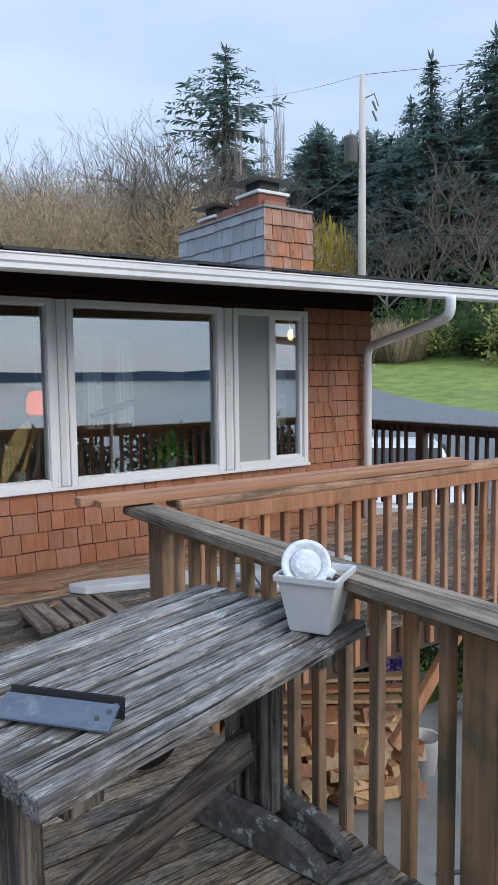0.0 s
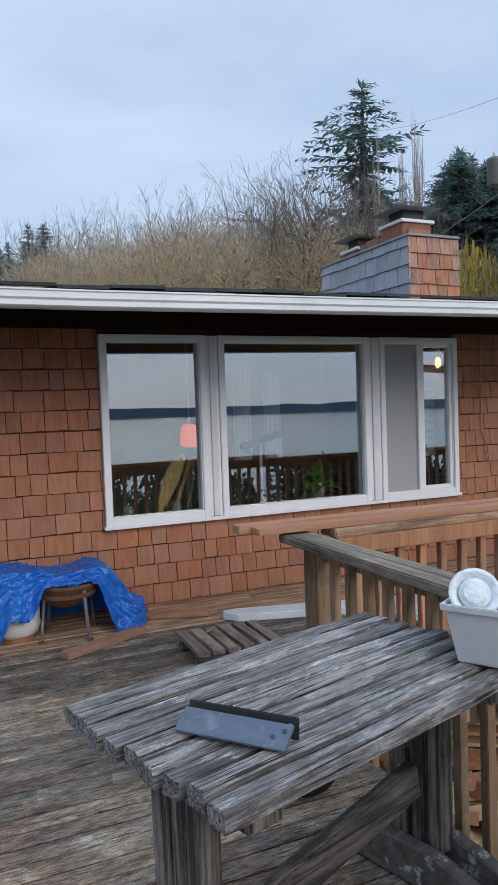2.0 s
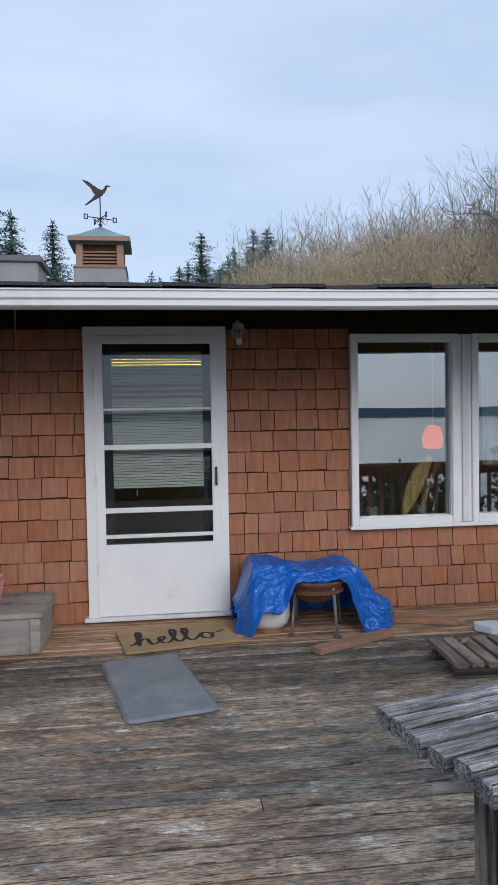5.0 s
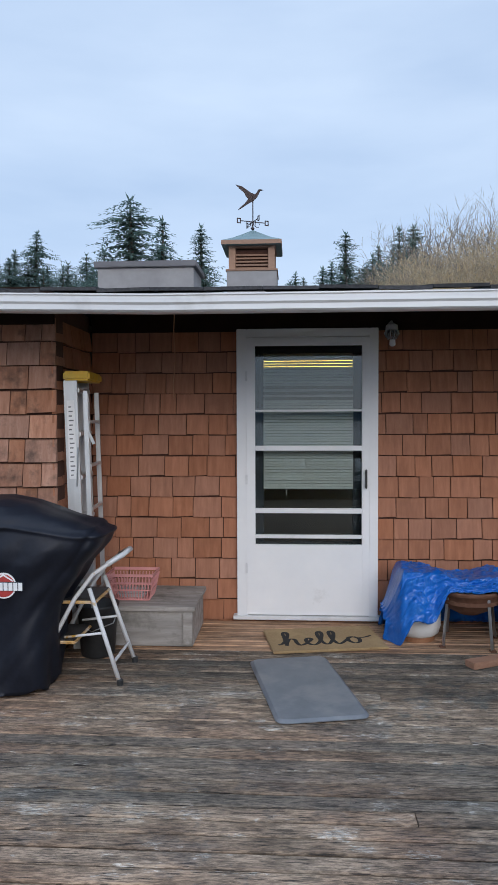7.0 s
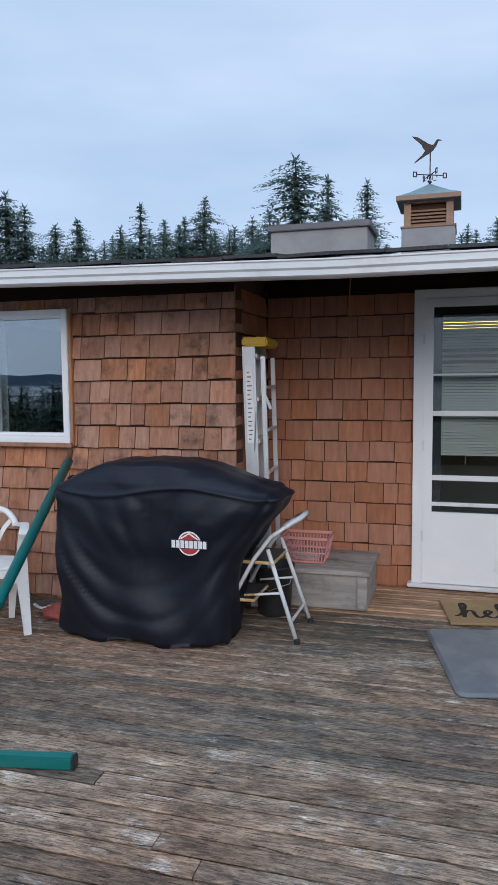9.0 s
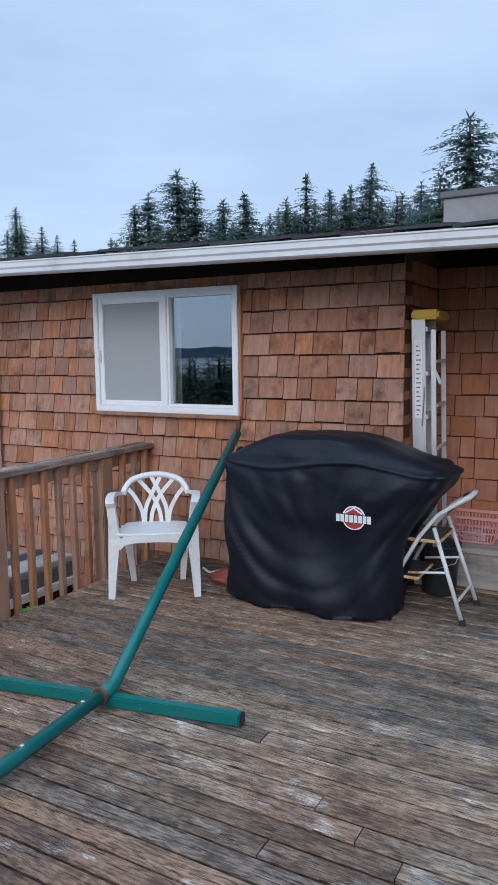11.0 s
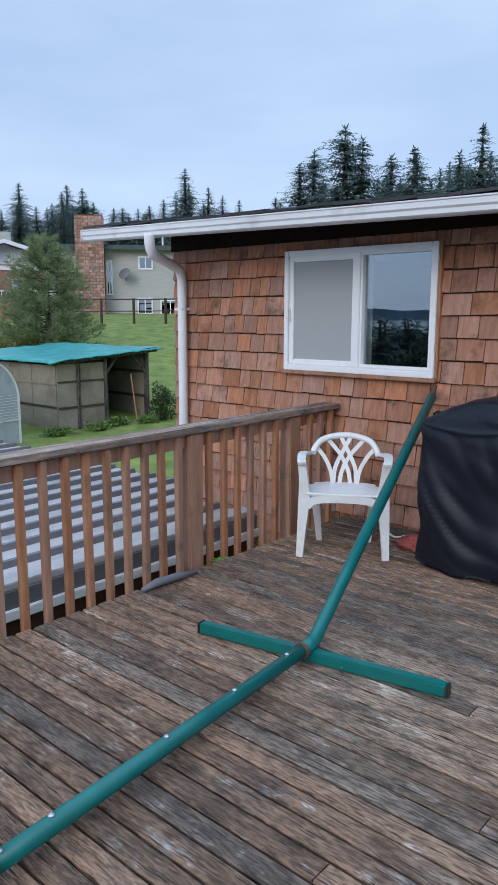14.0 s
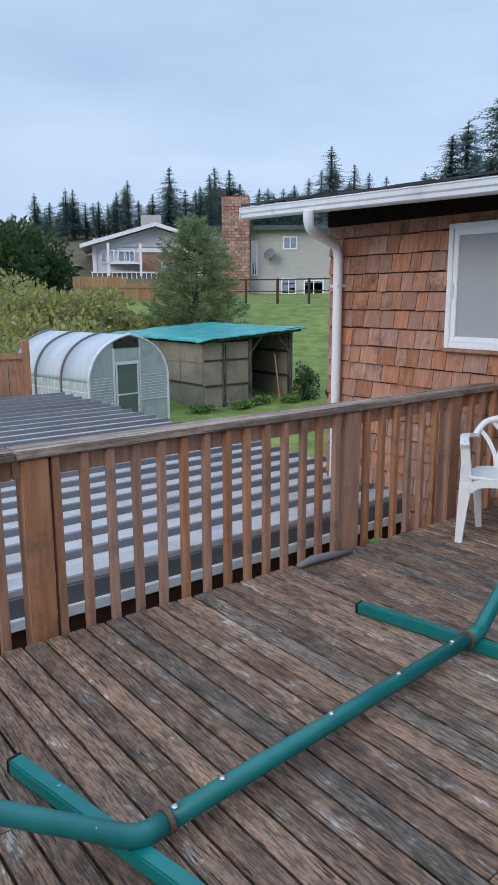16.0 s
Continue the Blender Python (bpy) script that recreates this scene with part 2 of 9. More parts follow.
def weathered(name, colours, grain_dark=0.35, axis=0, patch=(0.15, 0.155, 0.14), patch_at=(0.52, 0.7), wear=(0.42, 0.37, 0.33), wear_at=(0.64, 0.72), vary=0.22, rough=0.82, bump=0.6, grain_scale=34, mottle=4.0, patch_scale=1.1, wear_scale=7.0, warm=None, long=0.05, crack=0.35, blotch=0.6):
    """Old bare wood: mottled tone, dark open grain along one axis, grey-green patches that run across the pieces, pale worn spots."""
    ma = bpy.data.materials.new(name)
    ma.use_nodes = True
    N, L = ma.node_tree.nodes, ma.node_tree.links
    bsdf = N["Principled BSDF"]
    bsdf.inputs["Roughness"].default_value = rough
    co, info, geo = N.new("ShaderNodeTexCoord"), N.new("ShaderNodeObjectInfo"), N.new("ShaderNodeNewGeometry")
    shift = N.new("ShaderNodeMath")
    shift.operation, shift.inputs[1].default_value = "MULTIPLY", 41.0
    L.new(info.outputs["Random"], shift.inputs[0])
    add = N.new("ShaderNodeVectorMath")
    L.new(co.outputs["Object"], add.inputs[0])
    L.new(shift.outputs[0], add.inputs[1])

    def noisy(source, scale, stretch, detail=6, rough_=0.6):
        mp, no = N.new("ShaderNodeMapping"), N.new("ShaderNodeTexNoise")
        mp.inputs["Scale"].default_value = stretch
        no.inputs["Scale"].default_value, no.inputs["Detail"].default_value, no.inputs["Roughness"].default_value = scale, detail, rough_
        L.new(source, mp.inputs["Vector"])
        L.new(mp.outputs[0], no.inputs["Vector"])
        return no.outputs["Fac"]

    def span(source, lo, hi, a=0.0, c=1.0):
        mr = N.new("ShaderNodeMapRange")
        for key, value in (("From Min", lo), ("From Max", hi), ("To Min", a), ("To Max", c)):
            mr.inputs[key].default_value = value
        L.new(source, mr.inputs["Value"])
        return mr.outputs[0]

    def mix(fac, p, q, mode="MIX"):
        mx = N.new("ShaderNodeMixRGB")
        mx.blend_type = mode
        for socket, value in zip(mx.inputs, (fac, p, q)):
            if isinstance(value, tuple):
                socket.default_value = (*value, 1)
            elif isinstance(value, (int, float)):
                socket.default_value = value
            else:
                L.new(value, socket)
        return mx.outputs["Color"]
    along = [1.0, 1.0, 1.0]
    along[axis] = long
    split = [1.0, 1.0, 1.0]
    split[axis] = long * 0.35
    fine = [1.0, 1.0, 1.0]
    fine[axis] = 0.16
    half = [1.0, 1.0, 1.0]
    half[axis] = 0.4
    ramp = N.new("ShaderNodeValToRGB")
    els = ramp.color_ramp.elements
    while len(els) < len(colours):
        els.new(0.5)
    for k, c in enumerate(colours):
        els[k].position = 0.32 + 0.36 * k / (len(colours) - 1)
        els[k].color = (*c, 1)
    L.new(noisy(add.outputs[0], mottle, half, 8), ramp.inputs["Fac"])
    colour = ramp.outputs["Color"]
    colour = mix(span(noisy(geo.outputs["Position"], patch_scale, (1, 1, 1), 7, 0.7), *patch_at, 0.0, 0.75), colour, patch)
    if warm:
        where, lean = N.new("ShaderNodeSeparateXYZ"), N.new("ShaderNodeMath")
        L.new(geo.outputs["Position"], where.inputs[0])
        lean.operation, lean.inputs[1].default_value = "MULTIPLY_ADD", -0.06
        L.new(where.outputs["X"], lean.inputs[0])
        L.new(noisy(geo.outputs["Position"], 0.55, (1, 1, 1), 4, 0.6), lean.inputs[2])
        colour = mix(span(lean.outputs[0], 0.47, 0.64, 0.0, 0.7), colour, warm)
        own = N.new("ShaderNodeMath")
        own.operation, own.inputs[1].default_value = "PINGPONG", 0.11
        L.new(info.outputs["Random"], own.inputs[0])
        colour = mix(span(own.outputs[0], 0.055, 0.11, 0.0, 0.6), colour, patch)
    lifted = N.new("ShaderNodeMath")
    lifted.operation = "MULTIPLY"
    L.new(span(noisy(add.outputs[0], wear_scale, half, 9, 0.7), *wear_at, 0.0, 0.9), lifted.inputs[0])
    L.new(span(noisy(add.outputs[0], grain_scale * 1.7, tuple(fine), 6, 0.7), 0.46, 0.53), lifted.inputs[1])
    colour = mix(lifted.outputs[0], colour, wear)
    grain = noisy(add.outputs[0], grain_scale, tuple(along), 7, 0.7)
    tone = span(grain, 0.44, 0.55, grain_dark, 1.12)
    colour = mix(1.0, colour, tone, "MULTIPLY")
    colour = mix(1.0, colour, span(noisy(add.outputs[0], grain_scale * 1.3, tuple(split), 4, 0.55), 0.37, 0.405, crack, 1.0), "MULTIPLY")
    colour = mix(1.0, colour, span(noisy(add.outputs[0], 11.0, half, 10, 0.78), 0.36, 0.56, blotch, 1.12), "MULTIPLY")
    colour = mix(1.0, colour, span(noisy(add.outputs[0], grain_scale * 2.2, tuple(fine), 5, 0.8), 0.3, 0.7, 0.82, 1.16), "MULTIPLY")
    hs = N.new("ShaderNodeHueSaturation")
    L.new(span(info.outputs["Random"], 0, 1, 1 - vary, 1 + vary), hs.inputs["Value"])
    L.new(colour, hs.inputs["Color"])
    L.new(hs.outputs["Color"], bsdf.inputs["Base Color"])
    bp = N.new("ShaderNodeBump")
    bp.inputs["Strength"].default_value, bp.inputs["Distance"].default_value = bump, 0.006
    L.new(grain, bp.inputs["Height"])
    L.new(bp.outputs[0], bsdf.inputs["Normal"])
    return ma


M_SHINGLE = surface("cedar_shingle", [(0.30, 0.125, 0.068), (0.36, 0.152, 0.084), (0.42, 0.185, 0.105)], 9, (3.5, 3.5, 0.35), 0.8, bump=0.25, vary=0.1,
                    stain=(0.24, 0.105, 0.062), stain_scale=3.0, stain_at=(0.56, 0.85))
M_SHINGLE_WORN = surface("worn_cedar_shingle", [(0.30, 0.135, 0.078), (0.38, 0.18, 0.11), (0.46, 0.24, 0.155)], 9, (3.5, 3.5, 0.35), 0.85, bump=0.5, vary=0.2,
                         stain=(0.13, 0.07, 0.048), stain_scale=6.0, stain_at=(0.54, 0.72))
# sheathing behind the cladding; also colours the shade sheet under the carport roof
M_SHEATH_SHADE = surface("dark_sheathing_and_shade", [(0.07, 0.03, 0.02), (0.1, 0.045, 0.03)], 8, rough=0.9, vary=0)
# brown paint of the soffit; also colours the shade strips on the wall tops
M_EAVE = surface("dark_brown_eave_paint_and_shade", [(0.018, 0.011, 0.009), (0.03, 0.018, 0.014)], 5, (1, 1, 1), 0.75, vary=0)
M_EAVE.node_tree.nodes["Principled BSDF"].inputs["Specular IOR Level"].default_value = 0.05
M_WHITE = surface("white_paint", [(0.78, 0.79, 0.81), (0.85, 0.85, 0.86)], 3, rough=0.45, bump=0.04, vary=0.03, stain=(0.52, 0.52, 0.5), stain_scale=4, stain_at=(0.62, 0.9))
M_GUTTER = surface("white_gutter_enamel", [(0.66, 0.67, 0.69), (0.77, 0.775, 0.785)], 2, (0.5, 3, 3), 0.4, bump=0.03, vary=0.02, stain=(0.45, 0.45, 0.44), stain_scale=2.5, stain_at=(0.55, 0.85))
M_ROOF = surface("asphalt_shingle", [(0.03, 0.03, 0.034), (0.07, 0.07, 0.075)], 60, rough=0.95, bump=0.4, vary=0.25)
M_DECK = weathered("weathered_deck_board", [(0.19, 0.138, 0.094), (0.295, 0.218, 0.153), (0.4, 0.31, 0.225)], 0.5, 0, (0.135, 0.14, 0.126), (0.53, 0.59), (0.46, 0.42, 0.37), (0.585, 0.61), 0.3, 0.85, 0.8, 120, 9.0, 2.2, 9.0, (0.255, 0.136, 0.078), 0.15, 0.15, 0.36)
M_DECK_BROWN = weathered("stained_deck_board", [(0.34, 0.19, 0.105), (0.46, 0.275, 0.165), (0.54, 0.34, 0.215)], 0.6, 0, (0.24, 0.16, 0.11), (0.5, 0.75), (0.36, 0.25, 0.18), (0.68, 0.8), 0.12)
M_RAIL = surface("stained_rail_wood", [(0.3, 0.135, 0.07), (0.39, 0.19, 0.107), (0.48, 0.255, 0.152)], 9, (3, 3, 0.3), 0.75, bump=0.25, vary=0.16,
                 stain=(0.12, 0.085, 0.055), stain_scale=4, stain_at=(0.55, 0.78))
M_RAIL_MOSS = surface("mossy_rail_wood", [(0.15, 0.11, 0.062), (0.28, 0.165, 0.09), (0.39, 0.215, 0.118)], 9, (3, 3, 0.3), 0.85, bump=0.3, vary=0.16,
                      stain=(0.07, 0.075, 0.035), stain_scale=4, stain_at=(0.5, 0.75))
M_CAP = weathered("grey_rail_cap", [(0.11, 0.088, 0.064), (0.17, 0.135, 0.1), (0.25, 0.195, 0.15)], 0.7, 1, (0.11, 0.105, 0.07), (0.52, 0.7), (0.36, 0.31, 0.27), (0.66, 0.74), 0.12)
M_CAP_WARM = weathered("brown_rail_cap", [(0.2, 0.14, 0.105), (0.3, 0.22, 0.17), (0.41, 0.315, 0.25)], 0.66, 1, (0.22, 0.18, 0.15), (0.52, 0.7), (0.42, 0.36, 0.31), (0.66, 0.74), 0.12)
M_CAP_WARM_X = weathered("brown_rail_cap_long", [(0.27, 0.15, 0.088), (0.36, 0.21, 0.13), (0.44, 0.27, 0.175)], 0.66, 0, (0.24, 0.17, 0.12), (0.52, 0.7), (0.42, 0.36, 0.31), (0.66, 0.74), 0.12)
M_DARKRAIL = surface("dark_old_rail_wood_and_silhouette", [(0.05, 0.032, 0.025), (0.09, 0.06, 0.045)], 8, (3, 3, 0.4), 0.85, bump=0.2, vary=0.15)
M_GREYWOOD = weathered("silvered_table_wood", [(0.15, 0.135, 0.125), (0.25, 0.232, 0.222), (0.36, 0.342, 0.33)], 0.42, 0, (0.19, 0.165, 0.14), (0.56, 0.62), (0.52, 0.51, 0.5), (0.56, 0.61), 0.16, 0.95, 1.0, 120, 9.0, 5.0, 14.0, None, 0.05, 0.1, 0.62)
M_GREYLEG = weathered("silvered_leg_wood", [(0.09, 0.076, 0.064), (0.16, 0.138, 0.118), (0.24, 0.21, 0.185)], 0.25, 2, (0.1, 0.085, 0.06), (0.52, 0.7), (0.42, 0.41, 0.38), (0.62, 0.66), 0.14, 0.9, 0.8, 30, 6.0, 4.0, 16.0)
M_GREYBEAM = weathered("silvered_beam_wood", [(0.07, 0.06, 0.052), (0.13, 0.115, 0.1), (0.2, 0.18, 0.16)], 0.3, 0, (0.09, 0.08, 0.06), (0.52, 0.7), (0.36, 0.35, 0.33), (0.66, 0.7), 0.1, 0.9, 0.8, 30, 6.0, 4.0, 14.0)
M_LICHEN = surface("lichen_covered_wood", [(0.045, 0.038, 0.033), (0.1, 0.085, 0.075), (0.16, 0.14, 0.12)], 8, (0.5, 3, 3), 0.95, bump=0.8, vary=0.1,
                   stain=(0.36, 0.37, 0.35), stain_scale=16, stain_at=(0.56, 0.63))
M_PALEWOOD = surface("pale_bare_wood", [(0.42, 0.36, 0.3), (0.55, 0.48, 0.4)], 9, rough=0.8, bump=0.2, vary=0)
M_LUMBER = surface("fresh_cedar_lumber", [(0.26, 0.12, 0.065), (0.34, 0.165, 0.09), (0.41, 0.215, 0.125)], 7, (0.25, 4, 4), 0.7, bump=0.2, vary=0.15)
M_CONCRETE = surface("patio_concrete", [(0.26, 0.26, 0.25), (0.36, 0.36, 0.35)], 4, rough=0.9, bump=0.15, vary=0, stain=(0.2, 0.2, 0.19), stain_scale=0.8)
M_GRASS = surface("lawn_grass", [(0.085, 0.12, 0.02), (0.155, 0.205, 0.038), (0.24, 0.275, 0.066)], 1.6, (1, 1, 1), 0.9, bump=0.5, vary=0, stain=(0.13, 0.15, 0.045), stain_scale=0.12, stain_at=(0.55, 0.75), detail=12)
M_ASPHALT = surface("asphalt_drive", [(0.12, 0.125, 0.135), (0.17, 0.175, 0.185)], 8, rough=0.85, bump=0.1, vary=0)
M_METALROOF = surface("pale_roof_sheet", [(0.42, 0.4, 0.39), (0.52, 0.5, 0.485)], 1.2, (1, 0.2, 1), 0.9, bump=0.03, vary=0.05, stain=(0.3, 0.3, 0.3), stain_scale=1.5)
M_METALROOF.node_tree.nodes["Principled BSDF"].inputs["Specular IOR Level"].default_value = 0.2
M_METALDARK = surface("grey_flashing_and_rib_shade", [(0.12, 0.115, 0.125), (0.17, 0.165, 0.175)], 2, rough=0.5, bump=0.05, vary=0.05)
M_WATER = surface("sea_water", [(0.05, 0.075, 0.09), (0.07, 0.095, 0.11)], 0.05, (1, 3, 1), 0.12, bump=0.02, vary=0)
# woods coloured blue, with the haze over the water painted in
M_FAR = surface("hazed_far_shore_woods", [(0.035, 0.06, 0.085), (0.05, 0.08, 0.11)], 0.02, rough=1, bump=0, vary=0)
M_PANE = glass("window_glass", 0.27)
M_PANE_DOOR = glass("door_glass", 0.06)
M_INSIDE = surface("room_plaster", [(0.30, 0.29, 0.27), (0.36, 0.35, 0.33)], 2, rough=0.9, bump=0.02, vary=0)
M_INFLOOR = surface("room_floor_wood", [(0.12, 0.07, 0.04), (0.18, 0.11, 0.07)], 5, (0.3, 3, 1), 0.5, bump=0.1, vary=0)


# ---------------------------------------------------------------- ground, water, far shore
def lie(x, y):
    """Height of the land: a shelf round the house, a slope rising inland, a bank to the sea."""
    d = math.hypot(x, y)
    if y < -4:
        return -2.45 - 4.5 * smoothstep(4, 30, -y) - 3 * smoothstep(30, 60, -y)
    a = math.degrees(math.atan2(x, max(y, 0.01)))
    z = -2.45 + 0.95 * smoothstep(9, 18, d) + 3.1 * smoothstep(18, 46, d) + 7 * smoothstep(46, 95, d) + 14 * smoothstep(95, 260, d)
    z += 2.0 * smoothstep(12.5, 18, d) * smoothstep(8, 30, a)
    return z * smoothstep(-4, 0, y) + (-2.45) * (1 - smoothstep(-4, 0, y))


bm = bmesh.new()
rings = [0, 2, 4, 6, 8, 9.5, 11, 12.5, 14, 15.5, 17, 19, 21, 24, 27, 31, 36, 42, 50, 60, 72, 86, 104, 130, 170, 230, 320, 480, 800, 1500, 3000]
spokes = 120
grid = []
for r in rings:
    row = []
    for k in range(spokes):
        x, y = r * math.sin(2 * math.pi * k / spokes), r * math.cos(2 * math.pi * k / spokes)
        wob = 0.05 * noise.noise((x * 0.3, y * 0.3, 0)) * smoothstep(10, 20, r) + 1.2 * noise.noise((x * 0.02, y * 0.02, 4)) * smoothstep(60, 140, r)
        row.append(bm.verts.new((x, y, lie(x, y) + wob)))
    grid.append(row)
for p, q in zip(grid, grid[1:]):
    for k in range(spokes):
        bm.faces.new((p[k], p[(k + 1) % spokes], q[(k + 1) % spokes], q[k]))
ground = structure("ground", bm, M_GRASS, "sloping green lawn and hillside around the house", "ground", True)
M_LITTER = surface("woodland_floor", [(0.06, 0.045, 0.025), (0.11, 0.085, 0.045), (0.09, 0.1, 0.035)], 0.5, rough=1, bump=0.5, vary=0)
M_BEACH = surface("shingle_beach", [(0.16, 0.15, 0.13), (0.24, 0.23, 0.2)], 2, rough=1, bump=0.4, vary=0)
ground.data.materials.append(M_LITTER)
ground.data.materials.append(M_BEACH)
for f in ground.data.polygons:
    if math.hypot(f.center.x, f.center.y) > 54 and f.center.y > 0:
        f.material_index = 1
    elif f.center.y < -18:
        f.material_index = 2

bm = bmesh.new()
vs = [bm.verts.new(p) for p in ((-3000, -3000, -8.2), (3000, -3000, -8.2), (3000, -24, -8.2), (-3000, -24, -8.2))]
bm.faces.new(vs)
structure("water", bm, M_WATER, "calm grey sea below the house", "water")

bm = bmesh.new()
prev = None
for k in range(81):
    a = radians(95 + 170 * k / 80)
    x, y = 1800 * math.sin(a), 1800 * math.cos(a)
    h = 8 + 14 * (0.5 + 0.5 * noise.noise((k * 0.13, 2, 0))) + 5 * noise.noise((k * 0.9, 7, 0))
    cur = (bm.verts.new((x, y, -9)), bm.verts.new((x * 1.02, y * 1.02, h)), bm.verts.new((x * 1.2, y * 1.2, -9)))
    if prev:
        bm.faces.new((prev[0], cur[0], cur[1], prev[1]))
        bm.faces.new((prev[1], cur[1], cur[2], prev[2]))
    prev = cur
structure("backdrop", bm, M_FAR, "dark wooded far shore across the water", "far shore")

bm = box((1.9, -3.0, -2.42), (12, 5.36, -2.3), 0.01)
structure("pavement_patio", bm, M_CONCRETE, "grey concrete patio slab below the deck", "patio")

# ---------------------------------------------------------------- the house's walls
WALL_Y, WING_Y, CORNER_X, END_X, WEST_X = 5.41, 4.57, -1.66, 5.6, -5.47
FLOOR_LOW = -2.4


def eave(x):
    """Height of the gutter's lower edge along the eave."""
    return 2.045 + 0.02 * max(0, -0.9 - x) + 0.008 * max(0, x - 1)


def wall_with_holes(x0, x1, z0, z1, y, thick, holes):
    """A wall facing south: rectangles between the openings, made as thick blocks."""
    b = bmesh.new()
    xs = sorted({x0, x1, *[h[0] for h in holes], *[h[1] for h in holes]})
    for a, c in zip(xs, xs[1:]):
        spans = sorted((h[2], h[3]) for h in holes if h[0] <= a and h[1] >= c)
        z = z0
        for lo, hi in spans:
            if lo > z:
                box((a, y, z), (c, y + thick, lo), 0, b)
            z = hi
        if z < z1:
            box((a, y, z), (c, y + thick, z1), 0, b)
    bmesh.ops.remove_doubles(b, verts=b.verts, dist=0.0005)
    return b


BIG_WIN = (1.374, 4.718, 0.63, 2.07)
DOOR = (-0.58, 0.44, 0.02, 2.125)
WING_WIN = (-4.145, -2.835, 1.085, 2.0)
LOW_WIN = (1.9, 3.7, -1.6, -0.55)
WALL_TOP = 2.36
main_wall = structure("wall_south", wall_with_holes(CORNER_X, END_X, FLOOR_LOW, WALL_TOP, WALL_Y + 0.02, 0.16, [BIG_WIN, DOOR, LOW_WIN]), M_SHEATH_SHADE, "house wall clad in brown cedar shingles", "wall")
wing_wall = structure("wall_wing", wall_with_holes(WEST_X, CORNER_X, FLOOR_LOW, WALL_TOP - 0.13, WING_Y + 0.02, 0.16, [WING_WIN]), M_SHEATH_SHADE, "projecting house wall clad in weathered cedar shingles", "wall")
bm = box((CORNER_X - 0.18, WING_Y + 0.18, FLOOR_LOW), (CORNER_X - 0.02, WALL_Y + 0.02, WALL_TOP - 0.13))
return_wall = structure("wall_return", bm, M_SHEATH_SHADE, "short return wall clad in cedar shingles", "wall")
bm = box((END_X - 0.18, WALL_Y + 0.18, FLOOR_LOW), (END_X - 0.02, 12.0, WALL_TOP))
east_wall = structure("wall_east", bm, M_SHEATH_SHADE, "side wall of the house clad in shingles", "wall")
bm = box((WEST_X + 0.02, WING_Y + 0.18, FLOOR_LOW), (WEST_X + 0.18, 12.0, WALL_TOP - 0.13))
west_wall = structure("wall_west", bm, M_SHEATH_SHADE, "side wall of the house clad in shingles", "wall")
structure("wall_north", box((WEST_X + 0.02, 12.0, FLOOR_LOW), (END_X - 0.02, 12.16, WALL_TOP)), M_SHEATH_SHADE, "rear wall of the house", "wall")

# ---------------------------------------------------------------- roof, soffit, gutter
ROOF_SLOPE, EAVE_Y, RIDGE_Y = 0.15, 4.02, 8.0
ROOF_W, ROOF_E = -5.95, 6.6


def roof_z(x, y):
    return eave(x) + 0.1 + ROOF_SLOPE * (min(y, 2 * RIDGE_Y - y) - EAVE_Y)


bm = bmesh.new()
xs = [ROOF_W + (ROOF_E - ROOF_W) * i / 24 for i in range(25)]
ys = [EAVE_Y - 0.02, 5.2, 6.6, RIDGE_Y, 9.6, 12.4]
top = [[bm.verts.new((x, y, roof_z(x, y))) for y in ys] for x in xs]
low = [[bm.verts.new((x, y, roof_z(x, y) - 0.035)) for y in ys] for x in xs]
for i in range(24):
    for j in range(len(ys) - 1):
        bm.faces.new((top[i][j], top[i + 1][j], top[i + 1][j + 1], top[i][j + 1]))
        bm.faces.new((low[i][j], low[i][j + 1], low[i + 1][j + 1], low[i + 1][j]))
    bm.faces.new((top[i][0], low[i][0], low[i + 1][0], top[i + 1][0]))
    bm.faces.new((top[i][-1], top[i + 1][-1], low[i + 1][-1], low[i][-1]))
for i in (0, 24):
    for j in range(len(ys) - 1):
        bm.faces.new((top[i][j], top[i][j + 1], low[i][j + 1], low[i][j]))
roof = structure("roof", bm, M_ROOF, "low-pitched dark asphalt shingle roof", "roof")

bm = bmesh.new()
rows = [[bm.verts.new((x, y, roof_z(x, y) - dz)) for y, dz in ((EAVE_Y + 0.01, 0.04), (EAVE_Y + 0.01, 0.095), (EAVE_Y + 0.05, 0.095), (5.5, 0.08), (5.5, 0.04))] for x in xs]
for r, s in zip(rows, rows[1:]):
    for j in range(5):
        bm.faces.new((r[j], s[j], s[(j + 1) % 5], r[(j + 1) % 5]))
bm.faces.new(rows[0])
bm.faces.new(rows[-1][::-1])
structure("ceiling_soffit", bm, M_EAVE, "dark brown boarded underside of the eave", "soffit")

# near-black strips added in place of the eave's shade on the upper wall
structure("trim_frieze", box((CORNER_X + 0.01, WALL_Y - 0.03, 2.11), (END_X, WALL_Y - 0.004, 2.3), 0.003), M_EAVE, "dark strip standing in for shade at the wall top", "trim")
structure("trim_frieze_west", box((WEST_X, WING_Y - 0.03, 2.07), (CORNER_X + 0.01, WING_Y - 0.004, 2.3), 0.003), M_EAVE, "dark strip standing in for shade at the wall top", "trim")
# asphalt tabs that hang over the gutter
rt = random.Random(5)
x = ROOF_W
